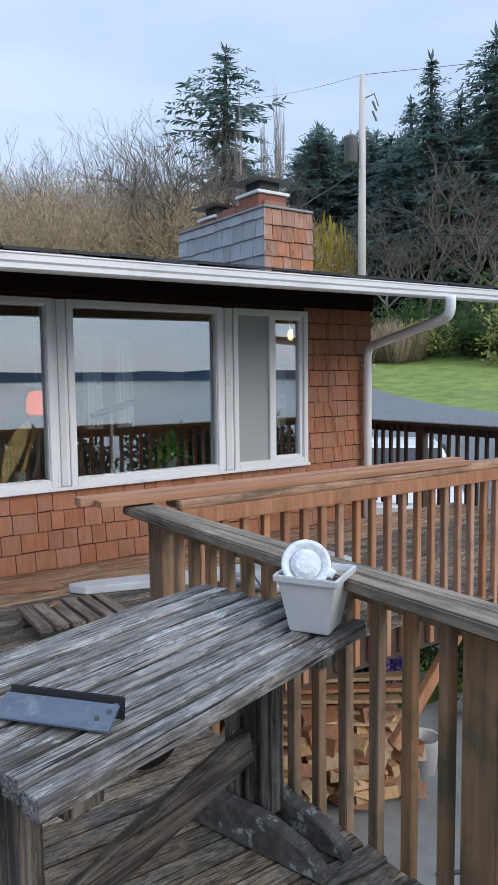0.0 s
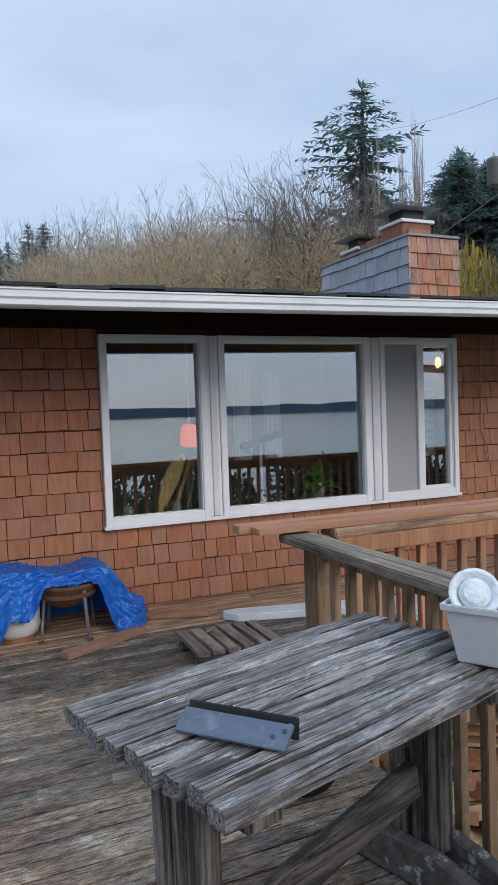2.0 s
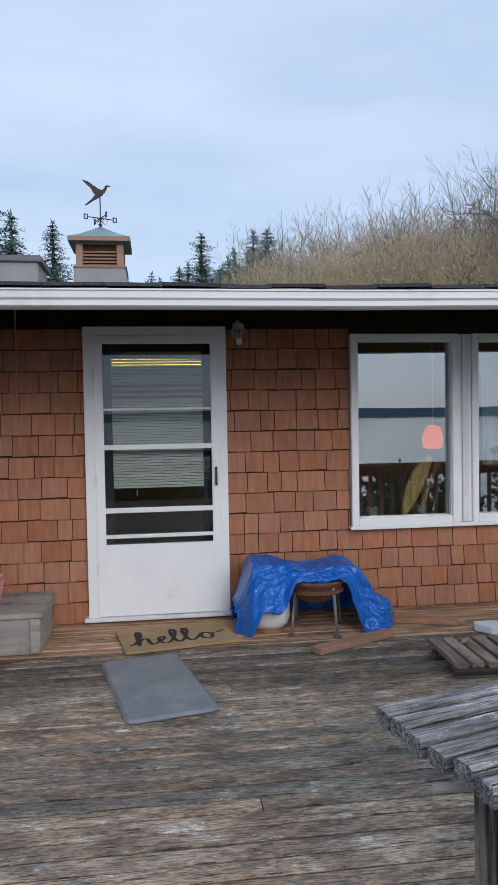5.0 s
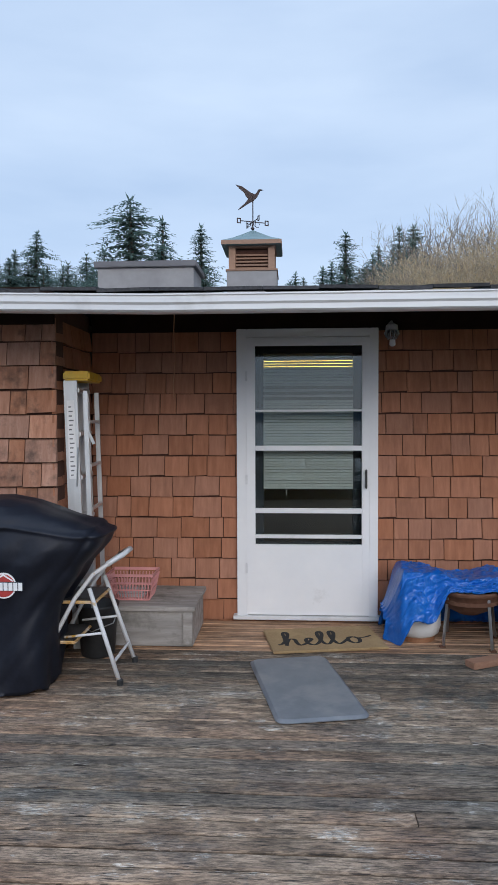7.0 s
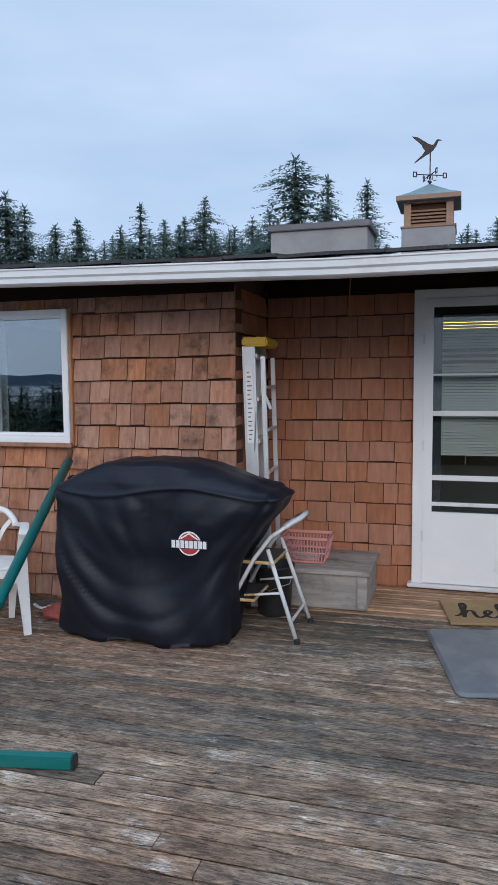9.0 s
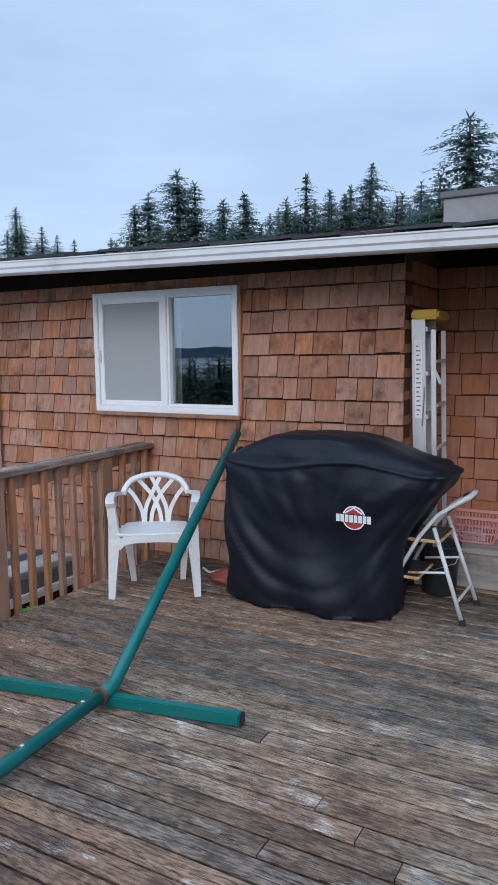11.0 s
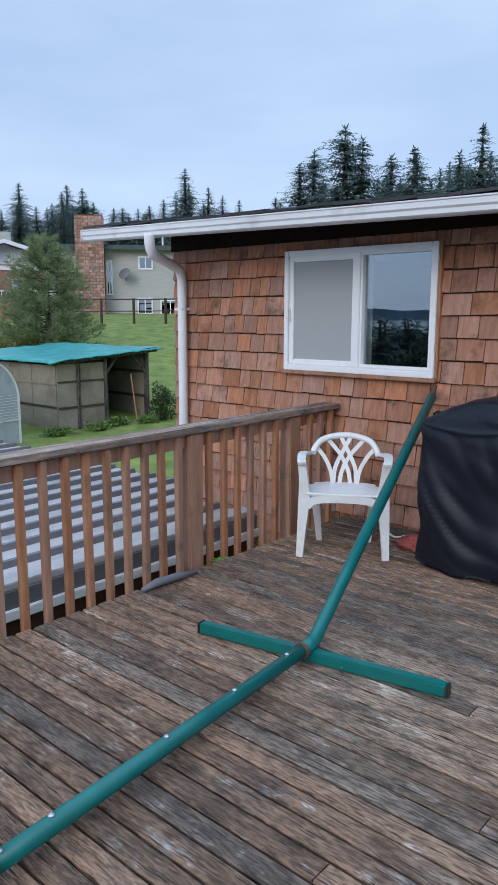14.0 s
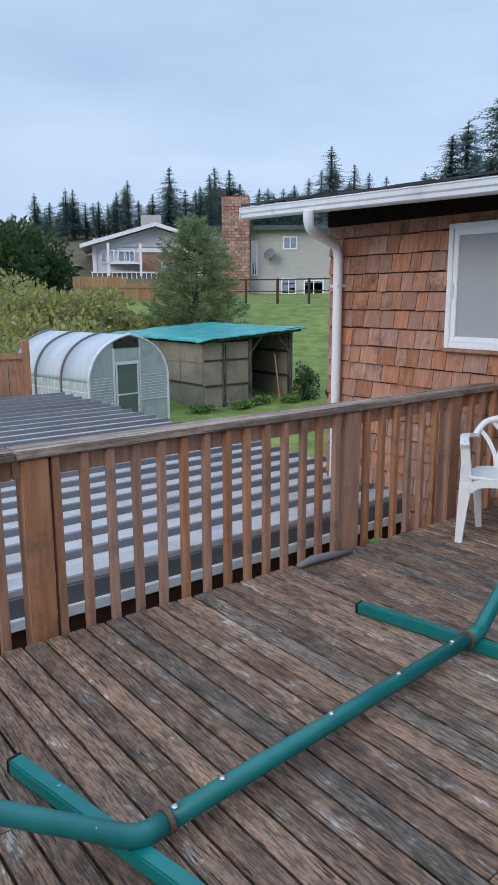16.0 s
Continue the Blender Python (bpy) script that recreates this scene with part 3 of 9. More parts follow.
while x < ROOF_E - 0.1:
    w = 0.30 * rt.uniform(0.92, 1.05)
    b = bmesh.new()
    z = roof_z(x + w / 2, EAVE_Y)
    box((-w / 2 + 0.003, -0.085, -0.012), (w / 2 - 0.003, 0.35, 0.006), 0, b)
    ob = part("roof_tab", b, M_ROOF, roof)
    ob.matrix_world = pose(x + w / 2, EAVE_Y, z + 0.026 + rt.uniform(0, 0.012), math.degrees(math.atan(ROOF_SLOPE)) + rt.uniform(-1, 2), rt.uniform(-1.2, 1.2), 0)
    x += w

gutter = thing("gutter", "white metal rain gutter along the eave", "gutter")
GH_K = 0.8
prof = [(0.0, 0.0), (-0.085, 0.0), (-0.1, 0.012), (-0.1, 0.045), (-0.112, 0.06), (-0.112, 0.1), (-0.12, 0.106), (-0.12, 0.116), (-0.106, 0.116), (-0.106, 0.065), (-0.094, 0.048), (-0.094, 0.012), (-0.0, 0.012)]
bm = bmesh.new()
gx = [ROOF_W + 0.02, -3.5, -0.9, 1.0, 3.5, ROOF_E - 0.02]
rows = [[bm.verts.new((x, EAVE_Y + u, eave(x) + v * GH_K)) for u, v in prof] for x in gx]
for r, s in zip(rows, rows[1:]):
    for j in range(len(prof)):
        bm.faces.new((r[j], s[j], s[(j + 1) % len(prof)], r[(j + 1) % len(prof)]))
part("trough", bm, M_GUTTER, gutter)
for x in (gx[0], gx[-1]):
    part("end_cap", box((x - 0.002, EAVE_Y - 0.12, eave(x)), (x + 0.004, EAVE_Y, eave(x) + 0.092)), M_GUTTER, gutter)


def downspout(label, pts):
    ds = thing("downspout", label, "downspout", group="downspouts")
    b = bmesh.new()
    tube(pts, 0.042, 10, b)
    part("pipe", b, M_WHITE, ds, smooth=True)
    for z in (1.55, 0.35, -1.2):
        part("bracket", box((pts[-1][0] - 0.05, pts[-1][1] - 0.046, z), (pts[-1][0] + 0.05, pts[-1][1] + 0.07, z + 0.025), 0.003), M_GUTTER, ds)
    return ds


def bend(a, b, c, r=0.13, n=6):
    """Points of a rounded corner at b between a and c."""
    a, b, c = Vector(a), Vector(b), Vector(c)
    p, q = b + (a - b).normalized() * r, b + (c - b).normalized() * r
    return [p * (1 - t) ** 2 + b * 2 * t * (1 - t) + q * t ** 2 for t in [i / n for i in range(n + 1)]]


for label, a, b, c, d in (
        ("white downspout bent back to the corner of the wall", (4.95, 3.87, 2.09), (4.97, 3.87, 1.93), (5.47, 5.33, 1.74), (5.5, 5.34, -2.3)),
        ("white downspout beside the projecting wall", (-4.985, 3.87, 2.14), (-5.0, 3.87, 2.0), (-5.29, 4.5, 1.9), (-5.305, 4.51, -2.3))):
    downspout(label, [Vector(a), *bend(a, b, c), *bend(b, c, d), Vector(d)])


# ---------------------------------------------------------------- windows and door
def frame_ring(x0, x1, z0, z1, y0, y1, w, bm=None, bevel=0.004):
    b = bm if bm is not None else bmesh.new()
    box((x0, y0, z0), (x0 + w, y1, z1), bevel, b)
    box((x1 - w, y0, z0), (x1, y1, z1), bevel, b)
    box((x0 + w, y0 + 0.001, z0), (x1 - w, y1, z0 + w), bevel, b)
    box((x0 + w, y0 + 0.001, z1 - w), (x1 - w, y1, z1), bevel, b)
    return b


def pane(x0, x1, z0, z1, y, parent, material=None):
    ob = part("pane", box((x0, y, z0), (x1, y + 0.006, z1)), material or M_PANE, parent)
    ob.visible_shadow = False
    return ob


win = thing("window_1", "wide three-part white picture window", "window", kind="structure")
WX0, WX1, WZ0, WZ1 = BIG_WIN
for x0, x1 in ((WX0, 2.215), (2.325, 3.74), (3.862, WX1)):
    part("frame", frame_ring(x0, x1, WZ0, WZ1, WALL_Y - 0.045, WALL_Y + 0.1, 0.05), M_WHITE, win)
    part("glazing_bead", frame_ring(x0 + 0.05, x1 - 0.05, WZ0 + 0.05, WZ1 - 0.05, WALL_Y - 0.028, WALL_Y + 0.015, 0.009, None, 0.0), M_GUTTER, win)
for x0, x1 in ((2.215, 2.325), (3.74, 3.862)):
    part("mullion", box((x0 + 0.001, WALL_Y - 0.03, WZ0 + 0.003), (x1 - 0.001, WALL_Y + 0.1, WZ1 - 0.003), 0.004), M_WHITE, win)
    part("mullion_cover", box((x0 + 0.03, WALL_Y - 0.045, WZ0 + 0.005), (x1 - 0.03, WALL_Y - 0.03, WZ1 - 0.005), 0.003), M_GUTTER, win)
pane(WX0 + 0.05, 2.165, WZ0 + 0.05, WZ1 - 0.05, WALL_Y + 0.02, win)
pane(2.375, 3.69, WZ0 + 0.05, WZ1 - 0.05, WALL_Y + 0.02, win)
pane(3.912, 4.29, WZ0 + 0.05, WZ1 - 0.05, WALL_Y + 0.03, win)
pane(4.345, 4.645, WZ0 + 0.07, WZ1 - 0.07, WALL_Y + 0.012, win)
part("sash", frame_ring(4.275, 4.667, WZ0 + 0.05, WZ1 - 0.05, WALL_Y - 0.02, WALL_Y + 0.03, 0.035), M_WHITE, win, "sliding sash")
part("meeting_stile", box((4.272, WALL_Y - 0.026, WZ0 + 0.052), (4.345, WALL_Y + 0.01, WZ1 - 0.052), 0.004), M_WHITE, win)
part("sill", box((WX0 - 0.015, WALL_Y - 0.06, WZ0 - 0.027), (WX1 + 0.015, WALL_Y + 0.02, WZ0), 0.004), M_WHITE, win)
M_SCREEN = surface("insect_screen", [(0.34, 0.35, 0.355), (0.4, 0.41, 0.415)], 300, rough=0.8, bump=0.1, vary=0)
part("insect_screen", box((3.915, WALL_Y + 0.002, 0.68), (4.27, WALL_Y + 0.006, 2.02)), M_SCREEN, win, "fine grey insect screen")

win = thing("window_2", "white sliding window in the projecting wall", "window", kind="structure")
x0, x1, z0, z1 = WING_WIN
part("frame", frame_ring(x0, x1, z0, z1, WING_Y - 0.05, WING_Y + 0.1, 0.042), M_WHITE, win)
xm = -3.483
part("sash", frame_ring(x0 + 0.042, xm + 0.03, z0 + 0.045, z1 - 0.042, WING_Y - 0.035, WING_Y + 0.0, 0.042), M_WHITE, win)
part("sash_track", box((x0 + 0.042, WING_Y - 0.044, z0 + 0.042), (x1 - 0.042, WING_Y - 0.02, z0 + 0.052), 0.002), M_GUTTER, win)
part("meeting_stile", box((xm - 0.032, WING_Y - 0.04, z0 + 0.05), (xm + 0.032, WING_Y + 0.02, z1 - 0.042), 0.004), M_WHITE, win)
part("fixed_bead", frame_ring(xm + 0.032, x1 - 0.042, z0 + 0.052, z1 - 0.042, WING_Y - 0.025, WING_Y + 0.02, 0.016, None, 0.0), M_WHITE, win)
part("pull", box((x0 + 0.05, WING_Y - 0.05, 1.46), (x0 + 0.062, WING_Y - 0.034, 1.56), 0.003), M_GUTTER, win)
part("insect_screen", box((x0 + 0.085, WING_Y - 0.016, z0 + 0.085), (xm - 0.032, WING_Y - 0.012, z1 - 0.085)), M_SCREEN, win, "fine grey insect screen")
pane(xm + 0.045, x1 - 0.056, z0 + 0.066, z1 - 0.056, WING_Y + 0.01, win)
part("sill", box((x0 - 0.015, WING_Y - 0.055, z0 - 0.03), (x1 + 0.015, WING_Y + 0.02, z0), 0.004), M_RAIL, win, "thin wooden sill")
part("side_trim", box((x1 + 0.002, WING_Y - 0.03, z0 - 0.02), (x1 + 0.018, WING_Y + 0.01, z1 + 0.01), 0.003), M_RAIL, win, "narrow cedar trim strip")

M_FRAMEWHITE = M_WHITE
door = thing("door_1", "white aluminium storm door with glass louvre bars", "door", kind="structure")
x0, x1, z0, z1 = DOOR
b = bmesh.new()
box((x0, WALL_Y - 0.05, z0), (x0 + 0.075, WALL_Y + 0.12, z1), 0.004, b)
box((x1 - 0.065, WALL_Y - 0.05, z0), (x1, WALL_Y + 0.12, z1), 0.004, b)
box((x0 + 0.075, WALL_Y - 0.049, z1 - 0.06), (x1 - 0.065, WALL_Y + 0.12, z1), 0.004, b)
part("casing", b, M_WHITE, door)
sx0, sx1, sz0, sz1 = -0.508, 0.378, 0.045, 2.062
gx0, gx1, gz0 = -0.446, 0.324, 0.56
b = bmesh.new()
box((sx0, WALL_Y - 0.055, sz0), (gx0, WALL_Y - 0.02, sz1), 0.004, b)
box((gx1, WALL_Y - 0.055, sz0), (sx1, WALL_Y - 0.02, sz1), 0.004, b)
box((gx0, WALL_Y - 0.054, sz1 - 0.06), (gx1, WALL_Y - 0.02, sz1), 0.003, b)
box((gx0, WALL_Y - 0.054, sz0), (gx1, WALL_Y - 0.02, gz0), 0.003, b)
leaf = part("leaf", b, M_WHITE, door)
for z, h in ((1.527, 0.014), (1.245, 0.035), (0.79, 0.035), (0.607, 0.025)):
    part("cross_bar", box((gx0, WALL_Y - 0.058, z), (gx1, WALL_Y - 0.03, z + h), 0.003), M_WHITE, leaf)
pane(gx0, gx1, gz0, sz1 - 0.06, WALL_Y - 0.035, leaf, M_PANE_DOOR)
M_BLACK = surface("black_plastic", [(0.02, 0.02, 0.021), (0.03, 0.03, 0.031)], 20, rough=0.45, bump=0.05, vary=0)
part("handle", box((0.345, WALL_Y - 0.085, 0.97), (0.36, WALL_Y - 0.055, 1.11), 0.005), M_BLACK, leaf, "black pull handle")
part("threshold", box((x0 - 0.03, WALL_Y - 0.08, 0.012), (x1 + 0.03, WALL_Y + 0.02, 0.04), 0.005), M_GUTTER, door)
for z in (0.35, 1.0, 1.75):
    part("hinge", box((-0.518, WALL_Y - 0.062, z), (-0.502, WALL_Y - 0.05, z + 0.07), 0.002), M_GUTTER, door)
# the inner door, with its own glass and a slatted blind
inner = thing("door_2", "dark inner door with a lowered slatted blind", "door", kind="structure")
M_DOORDARK = surface("dark_blue_door_paint", [(0.02, 0.025, 0.035), (0.03, 0.038, 0.05)], 6, rough=0.5, bump=0.05, vary=0)
b = bmesh.new()
box((-0.5, WALL_Y + 0.09, 0.03), (-0.39, WALL_Y + 0.13, 2.06), 0, b)
box((0.27, WALL_Y + 0.09, 0.03), (0.375, WALL_Y + 0.13, 2.06), 0, b)
box((-0.39, WALL_Y + 0.09, 1.96), (0.27, WALL_Y + 0.13, 2.06), 0, b)
box((-0.39, WALL_Y + 0.09, 0.03), (0.27, WALL_Y + 0.13, 0.56), 0, b)
part("leaf", b, M_DOORDARK, inner)
M_SLAT = surface("pale_blind_slat", [(0.7, 0.7, 0.66), (0.78, 0.78, 0.74)], 4, rough=0.6, bump=0.03, vary=0.08)
b = box((-0.33, -0.011, -0.0008), (0.33, 0.011, 0.0008))
bmesh.ops.rotate(b, verts=b.verts, cent=(0, 0, 0), matrix=Matrix.Rotation(radians(50), 3, "X"))
slat_me = to_mesh("slat", b, M_SLAT)
for i in range(48):
    z = 1.93 - i * 0.0205
    if 1.62 < z < 1.74 and i % 2:
        continue
    ob = new("slat", slat_me)
    ob.parent = inner
    ob.location = (-0.06, WALL_Y + 0.06, z)
part("blind_cord", tube([(-0.22, WALL_Y + 0.06, 1.95), (-0.22, WALL_Y + 0.06, 0.9)], 0.002, 5), M_SLAT, inner)


# ---------------------------------------------------------------- the deck's frame, rails
DECK_W, DECK_E, DECK_S, NOTCH_Y, DECK_FAR = -3.5, 1.78, -2.3, 2.98, 6.9
M_JOIST = surface("old_joist_wood", [(0.05, 0.03, 0.022), (0.09, 0.055, 0.04)], 6, (1, 1, 1), 0.9, bump=0.2, vary=0.1)
deck = thing("floor_deck", "raised deck of weathered brown boards", "deck", kind="structure")
b = bmesh.new()
box((DECK_W + 0.02, DECK_S, -0.24), (DECK_W + 0.06, 4.5, -0.045), 0, b)
box((DECK_E - 0.06, DECK_S, -0.24), (DECK_E - 0.02, NOTCH_Y, -0.045), 0, b)
box((DECK_W + 0.02, DECK_S - 0.04, -0.24), (DECK_E - 0.02, DECK_S, -0.045), 0, b)
box((DECK_E - 0.06, NOTCH_Y, -0.24), (DECK_FAR, NOTCH_Y + 0.04, -0.045), 0, b)
x = DECK_W + 0.4
while x < DECK_E - 0.1:
    box((x, DECK_S, -0.22), (x + 0.04, 4.5 if x < CORNER_X else WALL_Y, -0.045), 0, b)
    x += 0.41
while x < DECK_FAR:
    box((x, NOTCH_Y + 0.04, -0.22), (x + 0.04, WALL_Y, -0.045), 0, b)
    x += 0.41
part("joists", b, M_JOIST, deck, kind="stuff")
for x, y in ((DECK_W + 0.1, 0.2), (DECK_W + 0.1, 2.9), (DECK_E - 0.1, 0.3), (5.4, 3.04), (DECK_FAR - 0.1, 3.04)):
    part("deck_post", box((x - 0.06, y - 0.06, -2.4), (x + 0.06, y + 0.06, -0.24), 0.006), M_RAIL, deck)
for x in (3.4, 5.4):
    part("knee_brace", beam((x + 0.05, 3.04, -0.85), (x + 0.65, 3.04, -0.25), 0.05, 0.09, 0.004), M_RAIL, deck)


def railing(name, label, axis, fixed, start, end, top, posts, step=0.138, wood=None, cap_wood=None, out=1, joints=(), low=-0.16, fascia=0.09, cap_w=0.15, off=0.0, phase=0.07):
    """A wooden railing along one axis: cap, upper rail, posts, balusters outside the deck's edge."""
    wood, cap_wood = wood or M_RAIL, cap_wood or M_CAP
    r = thing(name, label, "railing", group="deck railings")

    def bx(u0, u1, v0, v1, z0, z1, bev):
        if axis == "y":
            return box((min(v0, v1), u0, z0), (max(v0, v1), u1, z1), bev)
        return box((u0, min(v0, v1), z0), (u1, max(v0, v1), z1), bev)
    cuts = [start, *joints, end]
    for a, c in zip(cuts, cuts[1:]):
        part("cap", bx(a + 0.002, c - 0.002, fixed - cap_w / 2 + off, fixed + cap_w / 2 + off, top - 0.04, top, 0.006), cap_wood, r)
        part("upper_rail", bx(a + 0.003, c - 0.003, fixed + out * 0.0295, fixed + out * 0.066, top - 0.041 - fascia, top - 0.041, 0.004), wood, r)
    for p in posts:
        part("post", bx(p - 0.06, p + 0.06, fixed - 0.01 * out, fixed + 0.085 * out, low - 0.1, top - 0.042, 0.007), wood, r)
    u = start + phase
    rr = random.Random(int(abs(fixed) * 100) + len(name))
    mesh = to_mesh("baluster", box((-0.019, -0.019, low), (0.019, 0.019, top - 0.043), 0.003), wood)
    while u < end - 0.04:
        if all(abs(u - p) > 0.09 for p in posts):
            ob = new("baluster", mesh)
            ob.parent = r
            w = fixed + out * 0.0095
            ob.matrix_world = pose(*((w, u) if axis == "y" else (u, w)), 0, rr.uniform(-0.25, 0.25), rr.uniform(-0.25, 0.25), rr.choice((0, 90, 180, 270)))
        u += step
    return r


west_rail = railing("railing", "brown wooden deck railing above the metal roof", "y", -3.55, DECK_S, 4.55, 0.85, [1.02, 2.99, -1.05, 4.0], 0.134, M_RAIL, M_CAP_WARM, -1, (0.93, 4.06), low=-0.12, off=-0.05, phase=0.062)
west_rail.matrix_world = pose(-3.55, 1.0, 0, 0, 0, 1.3) @ pose(3.55, -1.0, 0)
railing("railing", "mossy grey-topped deck railing beside the trestle table", "y", 1.80, DECK_S, 3.04, 0.882, [2.99, 1.17, -0.9], 0.137, M_RAIL_MOSS, M_CAP, 1, (), low=-0.12, off=-0.068, phase=0.028)
railing("railing", "brown deck railing over the patio with lumber laid on it", "x", 2.97, 1.9, 6.85, 0.89, [5.6, 6.8], 0.127, M_RAIL, M_CAP_WARM_X, -1, (4.6,), low=-0.2, fascia=0.075, off=0.03, phase=0.008)
railing("railing", "dark old railing at the end of the walkway", "y", 6.9, 3.06, 9.6, 0.89, [4.4, 5.9, 8.0], 0.13, M_DARKRAIL, M_DARKRAIL, 1, (), low=-0.16)
# dark colour gives the shaded, backlit look of this rail in the panes
railing("railing", "seaward deck railing coloured dark as a silhouette", "x", DECK_S - 0.05, -3.5, 1.8, 0.88, [-3.42, -1.7, 0.1, 1.72], 0.14, M_DARKRAIL, M_DARKRAIL, -1, (), low=-0.16)

# boards laid along the rail's cap
stack = thing("lumber", "long fresh cedar boards laid on the rail cap", "lumber", group="loose lumber")
for i, (x0, x1, y, z, t) in enumerate(((1.47, 4.03, 3.09, 0.892, 0.038), (1.53, 4.0, 3.0, 0.892, 0.03))):
    part("board", beam((x0, y + 0.02, z + t / 2), (x1, y - 0.05, z + t / 2), 0.085, t, 0.003), M_LUMBER, stack)

# ---------------------------------------------------------------- trestle table
TABLE = (1.11, 1.73, 0.0)
table = thing("trestle_table", "weathered silver-grey wooden trestle table on the deck", "table", TABLE, 16.4)
r1 = random.Random(11)
L2, W2, TH = 0.585, 0.35, 0.045
TABLE_Z = 0.722
n = 9
for i in range(n):
    y0 = -W2 + i * 2 * W2 / n
    b = bmesh.new()
    box((-L2 + r1.uniform(-0.012, 0.008), y0 + 0.0105, TABLE_Z - TH), (L2 + r1.uniform(-0.008, 0.012), y0 + 2 * W2 / n - 0.0105, TABLE_Z), 0, b)
    bmesh.ops.subdivide_edges(b, edges=[e for e in b.edges if abs((e.verts[0].co - e.verts[1].co).x) > 0.5], cuts=28)
    bmesh.ops.bevel(b, geom=[e for e in b.edges if abs(e.verts[0].co.z - e.verts[1].co.z) < 0.01 and abs(e.verts[0].co.y - e.verts[1].co.y) < 0.001 and e.verts[0].co.z > 0.7], offset=0.008, segments=1, affect="EDGES")
    for v in b.verts:
        v.co.z += 0.0035 * noise.noise((v.co.x * 3, v.co.y * 30, i)) + (0.004 if i % 3 == 1 else 0)
        v.co.y += 0.0022 * noise.noise((v.co.x * 9, v.co.z * 5, i * 3.7))
        if abs(v.co.x) > L2 - 0.03:
            v.co.x += 0.012 * noise.noise((v.co.y * 60, v.co.z * 50, i))
    part("slat", b, M_GREYWOOD, table)
for x in (-0.46, 0.43):
    for k, (ya, yb) in enumerate(((-0.125, -0.062), (-0.06, -0.002), (0.0, 0.085))):
        b = box((x - 0.03, ya, 0.1), (x + 0.03, yb, 0.66), 0.012)
        bmesh.ops.subdivide_edges(b, edges=[e for e in b.edges if abs((e.verts[0].co - e.verts[1].co).z) > 0.3], cuts=8)
        for v in b.verts:
            v.co += Vector((1, 1, 0)) * 0.006 * noise.noise((v.co.x * 20, v.co.y * 20, v.co.z * 6 + k))
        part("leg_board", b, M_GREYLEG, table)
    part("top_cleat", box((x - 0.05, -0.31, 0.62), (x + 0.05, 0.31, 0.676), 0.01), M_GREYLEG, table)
    for s in (-1, 1):
        prof = [(-0.34, 0.0), (0.32, 0.0), (0.31, 0.035), (0.24, 0.085), (0.12, 0.125), (-0.12, 0.125), (-0.26, 0.085), (-0.33, 0.035)]
        b = prism(prof, 0.05, "x")
        bmesh.ops.bevel(b, geom=b.edges[:], offset=0.007, segments=1, affect="EDGES")
        bmesh.ops.translate(b, verts=b.verts, vec=(x + (0.037 if s > 0 else -0.087), 0, 0.002))
        part("foot", b, M_LICHEN, table)
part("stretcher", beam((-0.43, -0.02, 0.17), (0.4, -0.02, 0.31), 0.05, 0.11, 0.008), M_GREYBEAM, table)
part("loose_batten", tube([(-0.56, 0.13, 0.6), (-0.44, 0.08, 0.604)], 0.011, 8), M_PALEWOOD, table, "pale round batten under the tabletop")

# ---------------------------------------------------------------- the sheet roof below the deck
shed_roof = thing("carport_roof", "pale ribbed metal carport roof below the deck", "roof", kind="structure")
RX0, RX1, RY0, RY1, RZ = -12.6, -4.5, -6.0, 5.0, -0.20
part("sheet", box((RX0, RY0, RZ - 0.05), (RX1, RY1, RZ)), M_METALROOF, shed_roof)
# ribs of the pale roof, coloured dark all over for their shaded sides
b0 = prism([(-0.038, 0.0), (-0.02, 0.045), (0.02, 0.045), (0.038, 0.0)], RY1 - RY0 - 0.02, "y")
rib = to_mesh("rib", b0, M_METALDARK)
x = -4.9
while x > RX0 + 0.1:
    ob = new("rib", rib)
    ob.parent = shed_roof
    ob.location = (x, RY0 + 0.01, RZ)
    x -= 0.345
part("edge_trim", box((RX1 - 0.16, RY0, RZ + 0.002), (RX1 + 0.02, RY1 + 0.02, RZ + 0.05), 0.006), M_METALROOF, shed_roof)
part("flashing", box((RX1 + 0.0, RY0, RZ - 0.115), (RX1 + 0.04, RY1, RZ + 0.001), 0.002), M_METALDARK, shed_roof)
part("gutter_strip", box((RX1 + 0.002, RY0, RZ - 0.185), (RX1 + 0.06, RY1, RZ - 0.115), 0.006), M_WHITE, shed_roof)
# added dark sheet: the darkness under the open carport, as a solid panel
part("side_wall", box((RX1 - 0.12, RY0, -2.45), (RX1 - 0.04, RY1, RZ - 0.06)), M_SHEATH_SHADE, shed_roof, "dark sheet standing in for shade under the carport roof")
for x in (RX0 + 0.3, RX1 - 0.3):
    for y in (-3, 1, 4.6):
        part("support_post", box((x - 0.06, y - 0.06, lie(x, y) - 0.1), (x + 0.06, y + 0.06, RZ - 0.05)), M_JOIST, shed_roof)


# ---------------------------------------------------------------- inside the house
b = box((CORNER_X + 0.1, WALL_Y + 0.13, -0.05), (END_X - 0.2, 11.98, 0.02))
box((WEST_X + 0.2, WING_Y + 0.2, -0.05), (CORNER_X - 0.08, 11.98, 0.02), 0, b)
structure("floor_inside", b, M_INFLOOR, "dim wooden floor inside the house", "floor")
b = box((CORNER_X + 0.1, WALL_Y + 0.13, 2.16), (END_X - 0.2, 11.98, 2.2))
box((WEST_X + 0.2, WING_Y + 0.2, 2.16), (CORNER_X - 0.08, 11.98, 2.2), 0, b)
structure("ceiling", b, M_INSIDE, "plain ceiling inside the house", "ceiling")
